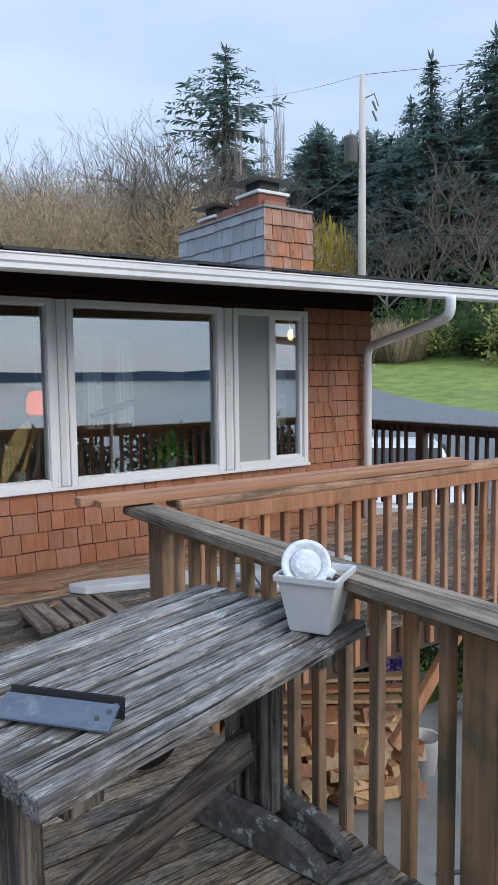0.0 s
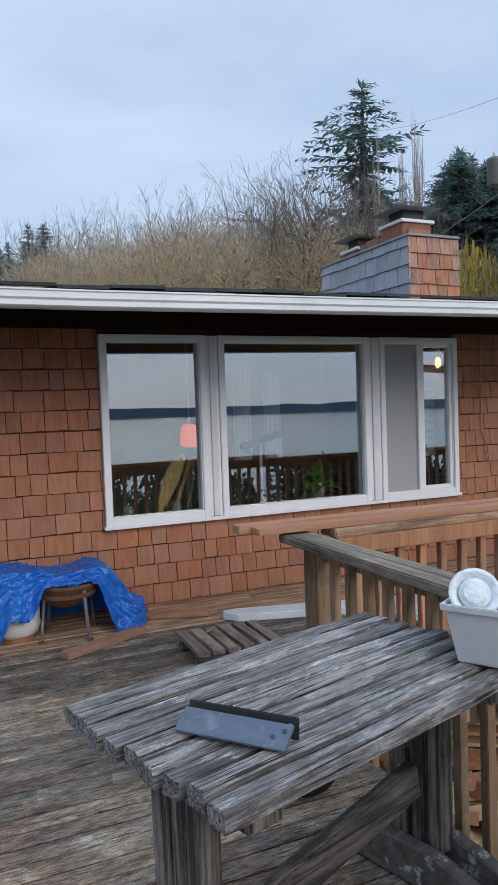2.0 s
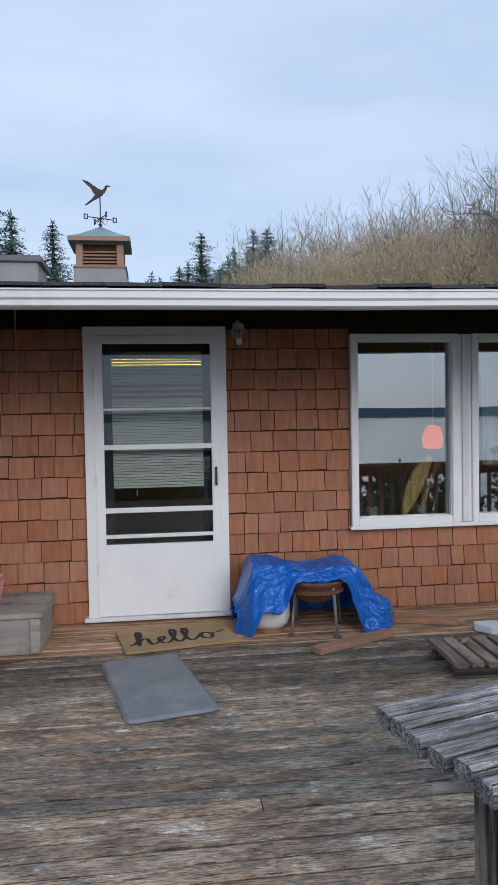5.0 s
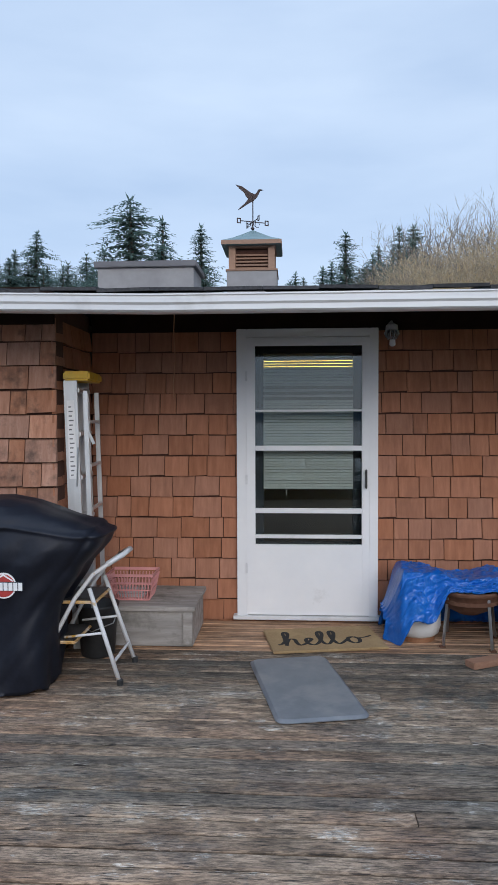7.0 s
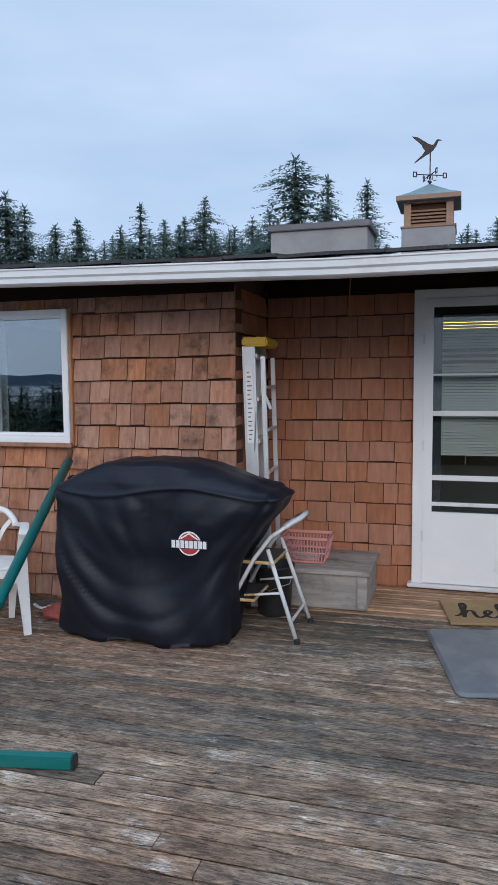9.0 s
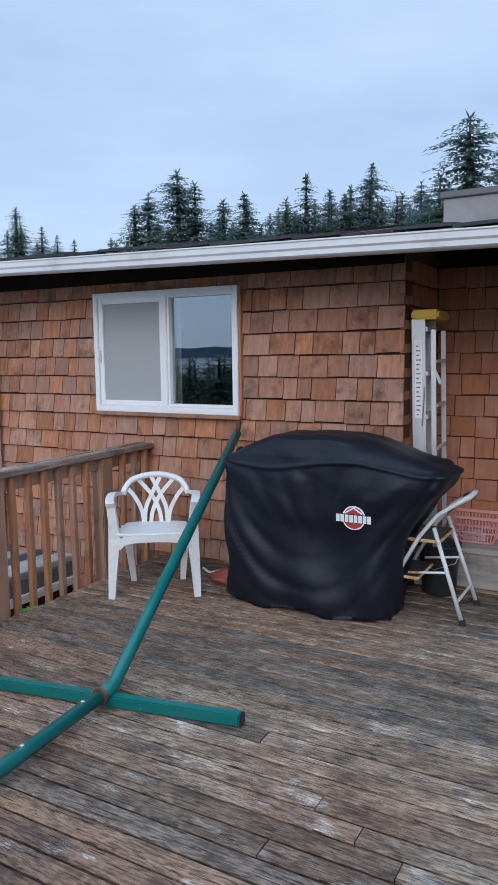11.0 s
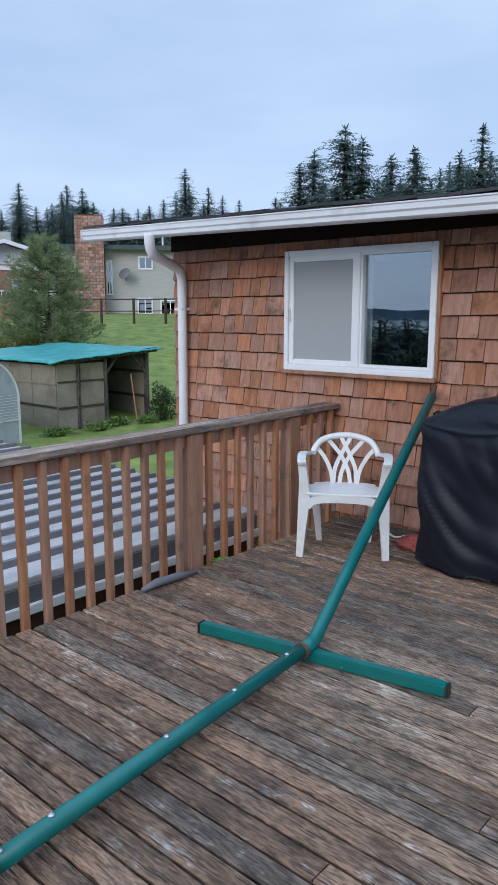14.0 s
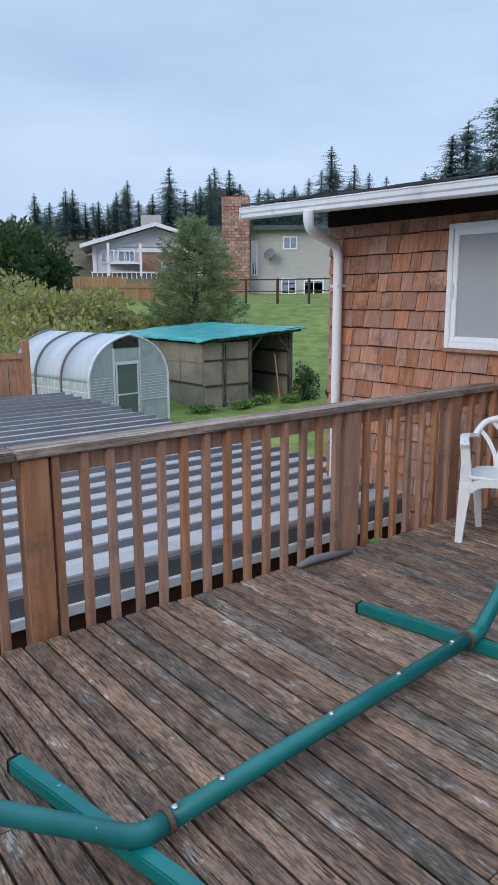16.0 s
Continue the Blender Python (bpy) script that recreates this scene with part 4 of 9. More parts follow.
structure("wall_partition", box((CORNER_X + 0.3, 8.9, 0.02), (END_X - 0.2, 9.0, 2.16)), M_INSIDE, "plain back wall of the living room", "wall")
structure("wall_partition_west", box((CORNER_X - 0.02, 5.7, 0.02), (CORNER_X + 0.08, 8.9, 2.16)), M_INSIDE, "plain partition wall of the living room", "wall")
M_CURTAIN = surface("pale_curtain_cloth", [(0.78, 0.82, 0.85), (0.86, 0.88, 0.9)], 5, (4, 4, 0.3), 0.9, bump=0.1, vary=0)
M_ORANGE = glow("orange_lamp_glass", (1.0, 0.13, 0.01), 1.25)
M_BULB = glow("warm_bulb", (1.0, 0.58, 0.2), 4.0)
M_LEAF = surface("house_plant_leaf", [(0.1, 0.32, 0.03), (0.2, 0.5, 0.08)], 12, rough=0.45, bump=0.1, vary=0.2)
let_light_through(M_LEAF, 0.35)
M_RED = surface("red_petals", [(0.5, 0.05, 0.02), (0.6, 0.1, 0.04)], 12, rough=0.6, bump=0.1, vary=0.1)
M_TAN = surface("varnished_tan_wood", [(0.72, 0.48, 0.17), (0.82, 0.58, 0.24)], 5, (3, 3, 0.4), 0.4, bump=0.05, vary=0)
M_STEEL = surface("brushed_steel", [(0.5, 0.5, 0.5), (0.62, 0.62, 0.63)], 20, (1, 1, 0.1), 0.35, 1.0, bump=0.05, vary=0)
M_PLASTER = surface("chalky_white_paint", [(0.6, 0.58, 0.54), (0.7, 0.68, 0.64)], 9, rough=0.8, bump=0.1, vary=0)
M_POT = surface("glazed_pot", [(0.35, 0.36, 0.37), (0.48, 0.49, 0.5)], 6, rough=0.4, bump=0.03, vary=0)

ob = thing("pendant_lamp", "glowing orange glass pendant lamp on a cord", "lamp", (2.44, 6.45, 1.16))
part("shade", lathe([(0.03, 0.2), (0.07, 0.18), (0.095, 0.09), (0.09, 0.0), (0.05, -0.02)], 20), M_ORANGE, ob, "orange glass shade", True)
part("cord", tube([(0, 0, 0.2), (0, 0, 1.0)], 0.004, 6), M_WHITE, ob)
ob = thing("ceiling_bulb", "bare warm light bulb on the ceiling", "lamp", (5.25, 6.3, 1.88))
part("bulb", lathe([(0.015, 0.09), (0.03, 0.06), (0.036, 0.02), (0.022, -0.02), (0.004, -0.03)], 14), M_BULB, ob, smooth=True)
part("socket", lathe([(0.05, 0.26), (0.05, 0.2), (0.02, 0.17), (0.018, 0.09)], 14), M_WHITE, ob)
lamp = new("bulb_light", bpy.data.lights.new("bulb_light", "POINT"))
lamp.data.energy, lamp.data.color, lamp.data.shadow_soft_size = 7, (1, 0.68, 0.38), 0.06
lamp.location = (5.1, 6.5, 1.75)
tagged(lamp, "warm light of the bare bulb", "light")

ob = thing("tripod_telescope", "small telescope on a bright metal tripod", "telescope", (2.86, 5.78, 0.02))
for a in (90, 210, 330):
    part("leg", tube([(0.2 * math.cos(radians(a)), 0.2 * math.sin(radians(a)), 0), (0, 0, 0.72)], 0.013, 8), M_GUTTER, ob)
part("column", tube([(0, 0, 0.45), (0, 0, 1.15)], 0.015, 8), M_GUTTER, ob)
part("barrel", tube([(-0.2, -0.05, 1.13), (0.1, 0.02, 1.2), (0.24, 0.06, 1.23)], [0.026, 0.032, 0.03], 12), M_BLACK, ob, "black telescope barrel")
part("spreader", lathe([(0.05, 0.5), (0.06, 0.52), (0.02, 0.56)], 12), M_BLACK, ob)

ob = thing("carved_board", "curved varnished tan board leaning behind the glass", "ornament", (1.86, 5.62, 0.02))
prof = [(-0.005, 0.62), (0.0, 0.74), (0.03, 0.88), (0.09, 1.0), (0.16, 1.08), (0.235, 1.12), (0.245, 1.07), (0.21, 0.96), (0.15, 0.83), (0.08, 0.72), (0.03, 0.64)]
b = prism(prof, 0.03, "y")
bmesh.ops.bevel(b, geom=b.edges[:], offset=0.008, segments=2, affect="EDGES")
part("board", b, M_TAN, ob)
part("stand", beam((0.14, 0.06, 0.62), (0.3, 0.06, 1.06), 0.05, 0.03), M_TAN, ob)
part("stand_loop", tube([(0.26, 0.05, 0.66), (0.31, 0.05, 0.8), (0.33, 0.05, 1.0), (0.3, 0.05, 1.06)], 0.012, 8), M_PLASTER, ob)
for x in (1.62, 2.02):
    ob = thing("mug", "pale mug on the inner window sill", "mug", (x, 5.66, 0.645), group="mugs on the sill")
    part("cup", lathe([(0.033, 0.0), (0.04, 0.02), (0.042, 0.09), (0.038, 0.09)], 16), M_POT, ob, smooth=True)
structure("window_sill_inside", box((1.39, WALL_Y + 0.12, 0.6), (4.76, WALL_Y + 0.36, 0.64), 0.004), M_WHITE, "white inner window sill", "sill")


def leaf_blade(b, base, direction, length, width, droop):
    d = Vector(direction).normalized()
    s = d.cross(Vector((0, 0, 1))).normalized()
    prev = None
    for i in range(5):
        t = i / 4
        p = Vector(base) + d * length * t + Vector((0, 0, -droop * length * t * t))
        w = width * math.sin(math.pi * (0.12 + 0.86 * t)) / 2
        cur = (b.verts.new(p - s * w), b.verts.new(p + Vector((0, 0, -w * 0.25))), b.verts.new(p + s * w))
        if prev:
            b.faces.new((prev[0], cur[0], cur[1], prev[1]))
            b.faces.new((prev[1], cur[1], cur[2], prev[2]))
        prev = cur


plant = thing("potted_plant", "leafy green house plant with red flowers in a pot", "plant", (3.33, 5.64, 0.645))
part("pot", lathe([(0.06, 0.0), (0.085, 0.1), (0.09, 0.12), (0.08, 0.12)], 18), M_POT, plant, smooth=True)
rp = random.Random(3)
b = bmesh.new()
for i in range(46):
    a, e = rp.uniform(0, 6.28), rp.uniform(-0.1, 1.0)
    leaf_blade(b, (0.03 * math.cos(a), 0.03 * math.sin(a), 0.1 + rp.uniform(0, 0.1)), (math.cos(a) * math.cos(e), 0.5 * math.sin(a) * math.cos(e), math.sin(e)), rp.uniform(0.13, 0.26), rp.uniform(0.06, 0.11), rp.uniform(0.1, 0.6))
part("foliage", b, M_LEAF, plant, smooth=True)
b = bmesh.new()
for i in range(9):
    leaf_blade(b, (0.0, 0, 0.3), (math.cos(i * 0.7), 0.6 * math.sin(i * 0.7), 0.5), 0.06, 0.035, 0.4)
part("flower", b, M_RED, plant, "red flower")

# pale cloths added in place of two bright upright strips behind the glass
for x in (2.7, 3.0):
    ob = thing("curtain", "pale folded cloth standing in for a bright upright strip", "curtain", (x, 5.98, 1.02), group="room curtains")
    b = bmesh.new()
    prev = None
    for i in range(25):
        u = i / 24
        yy = 0.03 * math.sin(u * 26)
        cur = (b.verts.new((0.17 * u, yy, 0)), b.verts.new((0.17 * u, yy * 0.7, 0.79)))
        if prev:
            b.faces.new((prev[0], cur[0], cur[1], prev[1]))
        prev = cur
    part("cloth", b, M_CURTAIN, ob, smooth=True)
    part("rod", tube([(-0.05, 0, 0.8), (0.22, 0, 0.8)], 0.006, 8), M_STEEL, ob)
ob = thing("kitchen_lamp", "warm yellow strip lamp glowing beyond the door", "lamp", (-0.05, 6.9, 1.95))
part("tube_light", box((-0.45, -0.03, 0), (0.45, 0.03, 0.06), 0.01), glow("yellow_strip", (1.0, 0.7, 0.12), 3.0), ob)
part("base", box((-0.47, -0.05, 0.06), (0.47, 0.05, 0.2), 0.005), M_WHITE, ob)
# half-closed blind behind the right-hand sash
ob = thing("window_blind", "white slatted blind behind the side sash", "blind", (4.53, WALL_Y + 0.2, 0.0))
for i in range(30):
    o2 = new("slat", slat_me)
    o2.parent = ob
    o2.location = (0, 0, 1.62 - i * 0.022)
    o2.scale = (0.32, 1, 1)
ob = thing("window_blind", "white slatted blind lowered behind the bedroom window", "blind", (-3.2, WING_Y + 0.2, 0.0))
part("headrail", box((-0.3, -0.02, 1.96), (0.3, 0.02, 2.0)), M_WHITE, ob)
ob = thing("curtain", "pale grey curtain drawn behind the bedroom window", "curtain", (-4.1, WING_Y + 0.18, 0.95))
b = bmesh.new()
prev = None
for i in range(31):
    u = i / 30
    yy = 0.02 * math.sin(u * 40)
    cur = (b.verts.new((0.62 * u, yy, 0)), b.verts.new((0.62 * u, yy, 1.1)))
    if prev:
        b.faces.new((prev[0], cur[0], cur[1], prev[1]))
    prev = cur
part("cloth", b, M_CURTAIN, ob, smooth=True)

# ---------------------------------------------------------------- on the wall and roof
M_JAR = glass("jar_glass", 0.15, (0.6, 0.62, 0.64), 0.1)
ob = thing("porch_light", "small wall lamp with a clear jar globe", "lamp", (0.528, WALL_Y, 2.1))
part("backplate", lathe([(0.055, 0.0), (0.055, 0.015), (0.02, 0.03)], 18), M_POT, ob, m=pose(0, 0.0, 0.05, 90))
part("arm", tube([(0, -0.02, 0.05), (0, -0.07, 0.06), (0, -0.09, 0.03)], 0.012, 8), M_POT, ob)
part("cap", lathe([(0.012, 0.05), (0.042, 0.035), (0.045, 0.0), (0.04, 0.0)], 18), M_POT, ob, m=pose(0, -0.09, 0.0))
part("globe", lathe([(0.04, 0.0), (0.05, -0.025), (0.045, -0.05), (0.025, -0.065)], 18), M_JAR, ob, "ribbed clear glass globe", smooth=True, m=pose(0, -0.09, 0.0))
for k in range(10):
    a = 2 * math.pi * k / 10
    part("globe_rib", tube([(0.042 * math.cos(a), 0.042 * math.sin(a) - 0.09, 0.0), (0.052 * math.cos(a), 0.052 * math.sin(a) - 0.09, -0.025), (0.027 * math.cos(a), 0.027 * math.sin(a) - 0.09, -0.064)], 0.004, 5), M_POT, ob)
part("sensor", lathe([(0.02, 0.0), (0.022, -0.04), (0.01, -0.05)], 12), M_WHITE, ob, m=pose(0.01, -0.05, -0.06))
M_CABLE = surface("brown_cable", [(0.4, 0.2, 0.11), (0.5, 0.26, 0.15)], 9, rough=0.7, bump=0, vary=0)
ob = thing("cable", "thin cable hanging loose down the shingles", "cable")
part("cord", tube([(5.02, WALL_Y - 0.012, 2.3), (5.02, WALL_Y - 0.012, 1.6), (5.015, WALL_Y - 0.014, 1.2), (5.06, WALL_Y - 0.016, 1.1), (5.08, WALL_Y - 0.02, 0.92), (5.11, WALL_Y - 0.02, 0.9)], 0.006, 6), M_CABLE, ob)
ob = thing("cable", "short frayed cord hanging below the eave", "cable")
part("cord", tube([(-1.0, 5.2, 2.3), (-1.01, 5.2, 2.1), (-1.0, 5.2, 1.9), (-1.015, 5.2, 1.72), (-1.01, 5.2, 1.62)], 0.004, 6), M_CABLE, ob)

# cupola with a weather vane
M_COPPER_GREEN = surface("verdigris_sheet", [(0.10, 0.16, 0.17), (0.16, 0.23, 0.24)], 5, rough=0.6, bump=0.1, vary=0)
M_GREYPAINT = surface("grey_weathered_paint", [(0.24, 0.23, 0.23), (0.33, 0.32, 0.32)], 4, rough=0.8, bump=0.1, vary=0.05)
M_GREYSHINGLE = surface("grey_painted_shingle", [(0.27, 0.28, 0.31), (0.37, 0.38, 0.41)], 8, (3, 3, 0.4), 0.85, bump=0.25, vary=0.14)
M_CUPOLA = surface("cedar_cupola_wood", [(0.27, 0.16, 0.11), (0.36, 0.22, 0.15)], 6, (1, 1, 3), 0.8, bump=0.2, vary=0.1)
M_BRONZE = surface("dull_copper", [(0.035, 0.022, 0.02), (0.06, 0.035, 0.03)], 10, rough=0.6, metal=0.3, bump=0.1, vary=0)
cup = thing("cupola", "square louvred roof cupola with a green metal cap", "cupola", (-0.6, 7.92, 2.66))
part("base", box((-0.26, -0.26, 0.0), (0.26, 0.26, 0.36), 0.006), M_GREYPAINT, cup)
part("base_trim", box((-0.27, -0.27, 0.345), (0.27, 0.27, 0.365), 0.003), M_CUPOLA, cup)
for sx in (-1, 1):
    for sy in (-1, 1):
        part("corner_post", box((sx * 0.24 - 0.07 * (sx > 0), sy * 0.24 - 0.07 * (sy > 0), 0.366), (sx * 0.24 + 0.07 * (sx < 0), sy * 0.24 + 0.07 * (sy < 0), 0.59), 0.004), M_CUPOLA, cup)
part("core", box((-0.18, -0.18, 0.36), (0.18, 0.18, 0.58)), M_SHEATH_SHADE, cup)
for k in range(6):
    for s in (0, 90):
        part("louvre", box((-0.17, -0.215, -0.012), (0.17, -0.18, 0.006)), M_CUPOLA, cup, m=pose(0, 0, 0.395 + k * 0.034, 0, 0, s) @ pose(0, 0, 0, 12))
part("frieze", box((-0.25, -0.25, 0.59), (0.25, 0.25, 0.625), 0.004), M_CUPOLA, cup)
b = bmesh.new()
CORNERS = ((-1, -1), (1, -1), (1, 1), (-1, 1))
tiers = [[b.verts.new((sx * g, sy * g, z)) for sx, sy in CORNERS] for g, z in ((0.3, 0.605), (0.31, 0.61), (0.31, 0.655), (0.2, 0.705), (0.1, 0.765))]
tip = b.verts.new((0, 0, 0.83))
b.faces.new(tiers[0])
for lo, hi in zip(tiers, tiers[1:]):
    for i in range(4):
        b.faces.new((lo[i], lo[(i + 1) % 4], hi[(i + 1) % 4], hi[i]))
for i in range(4):
    b.faces.new((tiers[-1][i], tiers[-1][(i + 1) % 4], tip))
part("cap", b, M_COPPER_GREEN, cup, "dull green sheet-metal cap")
part("fascia", frame_ring(-0.312, 0.312, -0.312, 0.312, 0.0, 0.045, 0.012, None, 0.0), M_CUPOLA, cup, "wooden eave board", m=pose(0, 0, 0.61, 90))
vane = thing("weather_vane", "copper weather vane with a flying shape on top", "weather vane", (-0.6, 7.92, 3.485))
part("rod", tube([(0, 0, -0.01), (0, 0, 0.36)], 0.006, 8), M_BRONZE, vane)
part("rod_ball", lathe([(0.004, 0.0), (0.018, 0.012), (0.018, 0.024), (0.004, 0.036)], 10), M_BRONZE, vane)
for s in (0, 90):
    part("cross_arm", tube([(-0.14, 0, 0.09), (0.14, 0, 0.09)], 0.005, 6), M_BRONZE, vane, m=pose(0, 0, 0, 0, 0, s + 25))
    for sx in (-1, 1):
        curl = [(sx * (0.05 + 0.028 * math.cos(a * 0.7)), 0, 0.09 - 0.028 + 0.028 * math.sin(a * 0.7)) for a in range(9)]
        part("curl", tube(curl, 0.003, 5), M_BRONZE, vane, m=pose(0, 0, 0, 0, 0, s + 25))
        part("letter_plate", frame_ring(sx * 0.16 - 0.022, sx * 0.16 + 0.022, 0.062, 0.118, -0.003, 0.003, 0.01, None, 0.0), M_BRONZE, vane, m=pose(0, 0, 0, 0, 0, s + 25))
prof = [(-0.16, 0.22), (-0.15, 0.235), (-0.085, 0.29), (-0.05, 0.335), (-0.075, 0.365), (-0.09, 0.4), (-0.14, 0.445), (-0.185, 0.49), (-0.12, 0.472), (-0.06, 0.43), (-0.01, 0.395), (0.025, 0.385), (0.045, 0.405), (0.055, 0.43), (0.075, 0.437), (0.115, 0.425), (0.08, 0.42),
        (0.066, 0.39), (0.05, 0.36), (0.025, 0.33), (-0.01, 0.305), (-0.05, 0.285), (-0.09, 0.26), (-0.13, 0.235)]
part("flying_shape", prism(prof, 0.012, "y"), M_BRONZE, vane)

vent = thing("roof_vent_box", "low grey boxed roof vent with a metal lid", "roof vent", (-1.6, 7.4, 2.57))
part("box", box((-0.47, -0.3, 0.0), (0.47, 0.3, 0.37), 0.006), M_GREYPAINT, vent)
part("lid", box((-0.5, -0.33, 0.37), (0.5, 0.33, 0.43), 0.006), M_METALDARK, vent)

# shingled chimney
chim = thing("chimney", "boxed chimney clad in grey and brown shingles", "chimney", (5.05, 6.5, 0))
CT = 3.325
part("core", box((0.02, 0.02, 2.4), (0.68, 1.86, CT - 0.02)), M_SHEATH_SHADE, chim)
part("coping", box((-0.005, -0.008, CT - 0.02), (0.7, 1.89, CT + 0.008), 0.004), M_GREYPAINT, chim)
rc = random.Random(4)


def chimney_course(u0, u1, z0, z1, step, widths, place, material, turn):
    z = z0
    while z < z1 - 0.02:
        h = min(step, z1 - z)
        u = u0
        while u < u1 - 0.001:
            w = rc.choice(widths)
            if u1 - u - w < 0.06:
                w = u1 - u
            b = bmesh.new()
            me_v = [b.verts.new(v) for v in [(-w / 2 + 0.003, -0.022, 0), (w / 2 - 0.003, -0.022, 0), (w / 2 - 0.003, -0.006, h), (-w / 2 + 0.003, -0.006, h), (-w / 2 + 0.003, 0.0, 0), (w / 2 - 0.003, 0.0, 0), (w / 2 - 0.003, 0.0, h), (-w / 2 + 0.003, 0.0, h)]]
            for q in ((0, 1, 2, 3), (5, 4, 7, 6), (4, 0, 3, 7), (1, 5, 6, 2), (4, 5, 1, 0), (3, 2, 6, 7)):
                b.faces.new([me_v[i] for i in q])
            o = part("shingle", b, material, chim)
            o.matrix_local = Matrix.Translation(place(u + w / 2, z + rc.uniform(-0.006, 0.006))) @ pose(0, 0, 0, 0, rc.uniform(-1, 1), turn)
            u += w
        z += step


chimney_course(0.0, 0.7, 2.62, CT - 0.02, 0.17, [0.13, 0.15, 0.18, 0.12], lambda u, z: (u, 0.02, z), M_SHINGLE_WORN, 0)
chimney_course(0.0, 1.88, 2.6, CT - 0.02, 0.2, [0.2, 0.25, 0.16, 0.22], lambda u, z: (0.02, u, z), M_GREYSHINGLE, -90)
M_BRICK = surface("chimney_brick", [(0.26, 0.1, 0.065), (0.36, 0.15, 0.1)], 14, rough=0.9, bump=0.3, vary=0.2)
for i in range(5):
    y = 0.25 + i * 0.3
    part("brick_course", box((0.2, y, CT), (0.5, y + 0.285, CT + 0.17 - 0.02 * abs(i - 2)), 0.006), M_BRICK, chim)
for y, h, s in ((0.5, 0.30, 0.2), (1.45, 0.2, 0.17)):
    flue = part("flue", box((0.35 - s, y - s, CT + 0.01), (0.35 + s, y + s, CT + h - 0.09), 0.008), M_BRICK, chim)
    part("collar", box((0.35 - s - 0.03, y - s - 0.03, CT + h - 0.09), (0.35 + s + 0.03, y + s + 0.03, CT + h - 0.055), 0.004), M_GUTTER, flue)
    part("mesh_box", box((0.35 - s * 0.7, y - s * 0.7, CT + h - 0.055), (0.35 + s * 0.7, y + s * 0.7, CT + h + 0.07)), M_BLACK, flue, "black wire mesh")
    b = bmesh.new()
    lowr = [b.verts.new((0.35 + sx * (s + 0.1), y + sy * (s + 0.1), CT + h + 0.07)) for sx, sy in ((-1, -1), (1, -1), (1, 1), (-1, 1))]
    topr = [b.verts.new((0.35 + sx * s * 0.4, y + sy * s * 0.4, CT + h + 0.12)) for sx, sy in ((-1, -1), (1, -1), (1, 1), (-1, 1))]
    b.faces.new(lowr)
    b.faces.new(topr)
    for i in range(4):
        b.faces.new((lowr[i], lowr[(i + 1) % 4], topr[(i + 1) % 4], topr[i]))
    part("cap", b, M_GREYPAINT, flue, "grey sheet-metal cap")

# ---------------------------------------------------------------- things on the deck
M_PLASTIC = surface("white_plastic", [(0.66, 0.66, 0.64), (0.76, 0.76, 0.75)], 5, rough=0.4, bump=0.03, vary=0, stain=(0.45, 0.44, 0.4), stain_scale=6, stain_at=(0.58, 0.8))
chair = thing("plastic_chair", "white moulded plastic garden chair with a lattice back", "chair", (-3.04, 3.78, 0), 32.8)
for sx in (-1, 1):
    part("front_leg", strap([(sx * 0.268, -0.165, 0), (sx * 0.258, -0.15, 0.18), (sx * 0.243, -0.14, 0.38), (sx * 0.25, -0.145, 0.5), (sx * 0.262, -0.15, 0.615)], [0.042, 0.055, 0.075, 0.055, 0.05], 0.03, (1, 0.15 * sx, 0)), M_PLASTIC, chair)
    part("rear_leg", strap([(sx * 0.165, 0.205, 0), (sx * 0.18, 0.16, 0.2), (sx * 0.2, 0.12, 0.4)], [0.036, 0.048, 0.065], 0.03, (1, 0, 0)), M_PLASTIC, chair)
    arm = strap(glide([(sx * 0.262, -0.185, 0.605), (sx * 0.268, -0.12, 0.628), (sx * 0.268, 0.0, 0.634), (sx * 0.24, 0.11, 0.622), (sx * 0.215, 0.145, 0.61)], 4), 0.052, 0.02, (1, 0, 0))
    part("armrest", arm, M_PLASTIC, chair, smooth=False)
prof = [(-0.235, -0.17), (-0.12, -0.185), (0.12, -0.185), (0.235, -0.17), (0.245, -0.1), (0.2, 0.13), (0.12, 0.16), (-0.12, 0.16), (-0.2, 0.13), (-0.245, -0.1)]
b = prism(prof, 0.02, "z")
bmesh.ops.translate(b, verts=b.verts, vec=(0, 0, 0.40))
bmesh.ops.bevel(b, geom=b.edges[:], offset=0.008, segments=2, affect="EDGES")
part("seat", b, M_PLASTIC, chair)
part("apron", strap(glide([(-0.225, -0.162, 0.33), (-0.17, -0.172, 0.375), (0, -0.178, 0.388), (0.17, -0.172, 0.375), (0.225, -0.162, 0.33)], 4), 0.05, 0.014, (0, 0, 1)), M_PLASTIC, chair)
for sx in (-1, 1):
    part("side_apron", strap([(sx * 0.238, -0.14, 0.365), (sx * 0.225, 0.0, 0.382), (sx * 0.2, 0.12, 0.365)], 0.05, 0.014, (0, 0, 1)), M_PLASTIC, chair)
rim = glide([(-0.215, 0.14, 0.605), (-0.195, 0.155, 0.655), (-0.14, 0.178, 0.705), (0, 0.195, 0.73), (0.14, 0.178, 0.705), (0.195, 0.155, 0.655), (0.215, 0.14, 0.605)], 5)
part("back_rim", tube(rim, 0.021, 8), M_PLASTIC, chair, smooth=True)
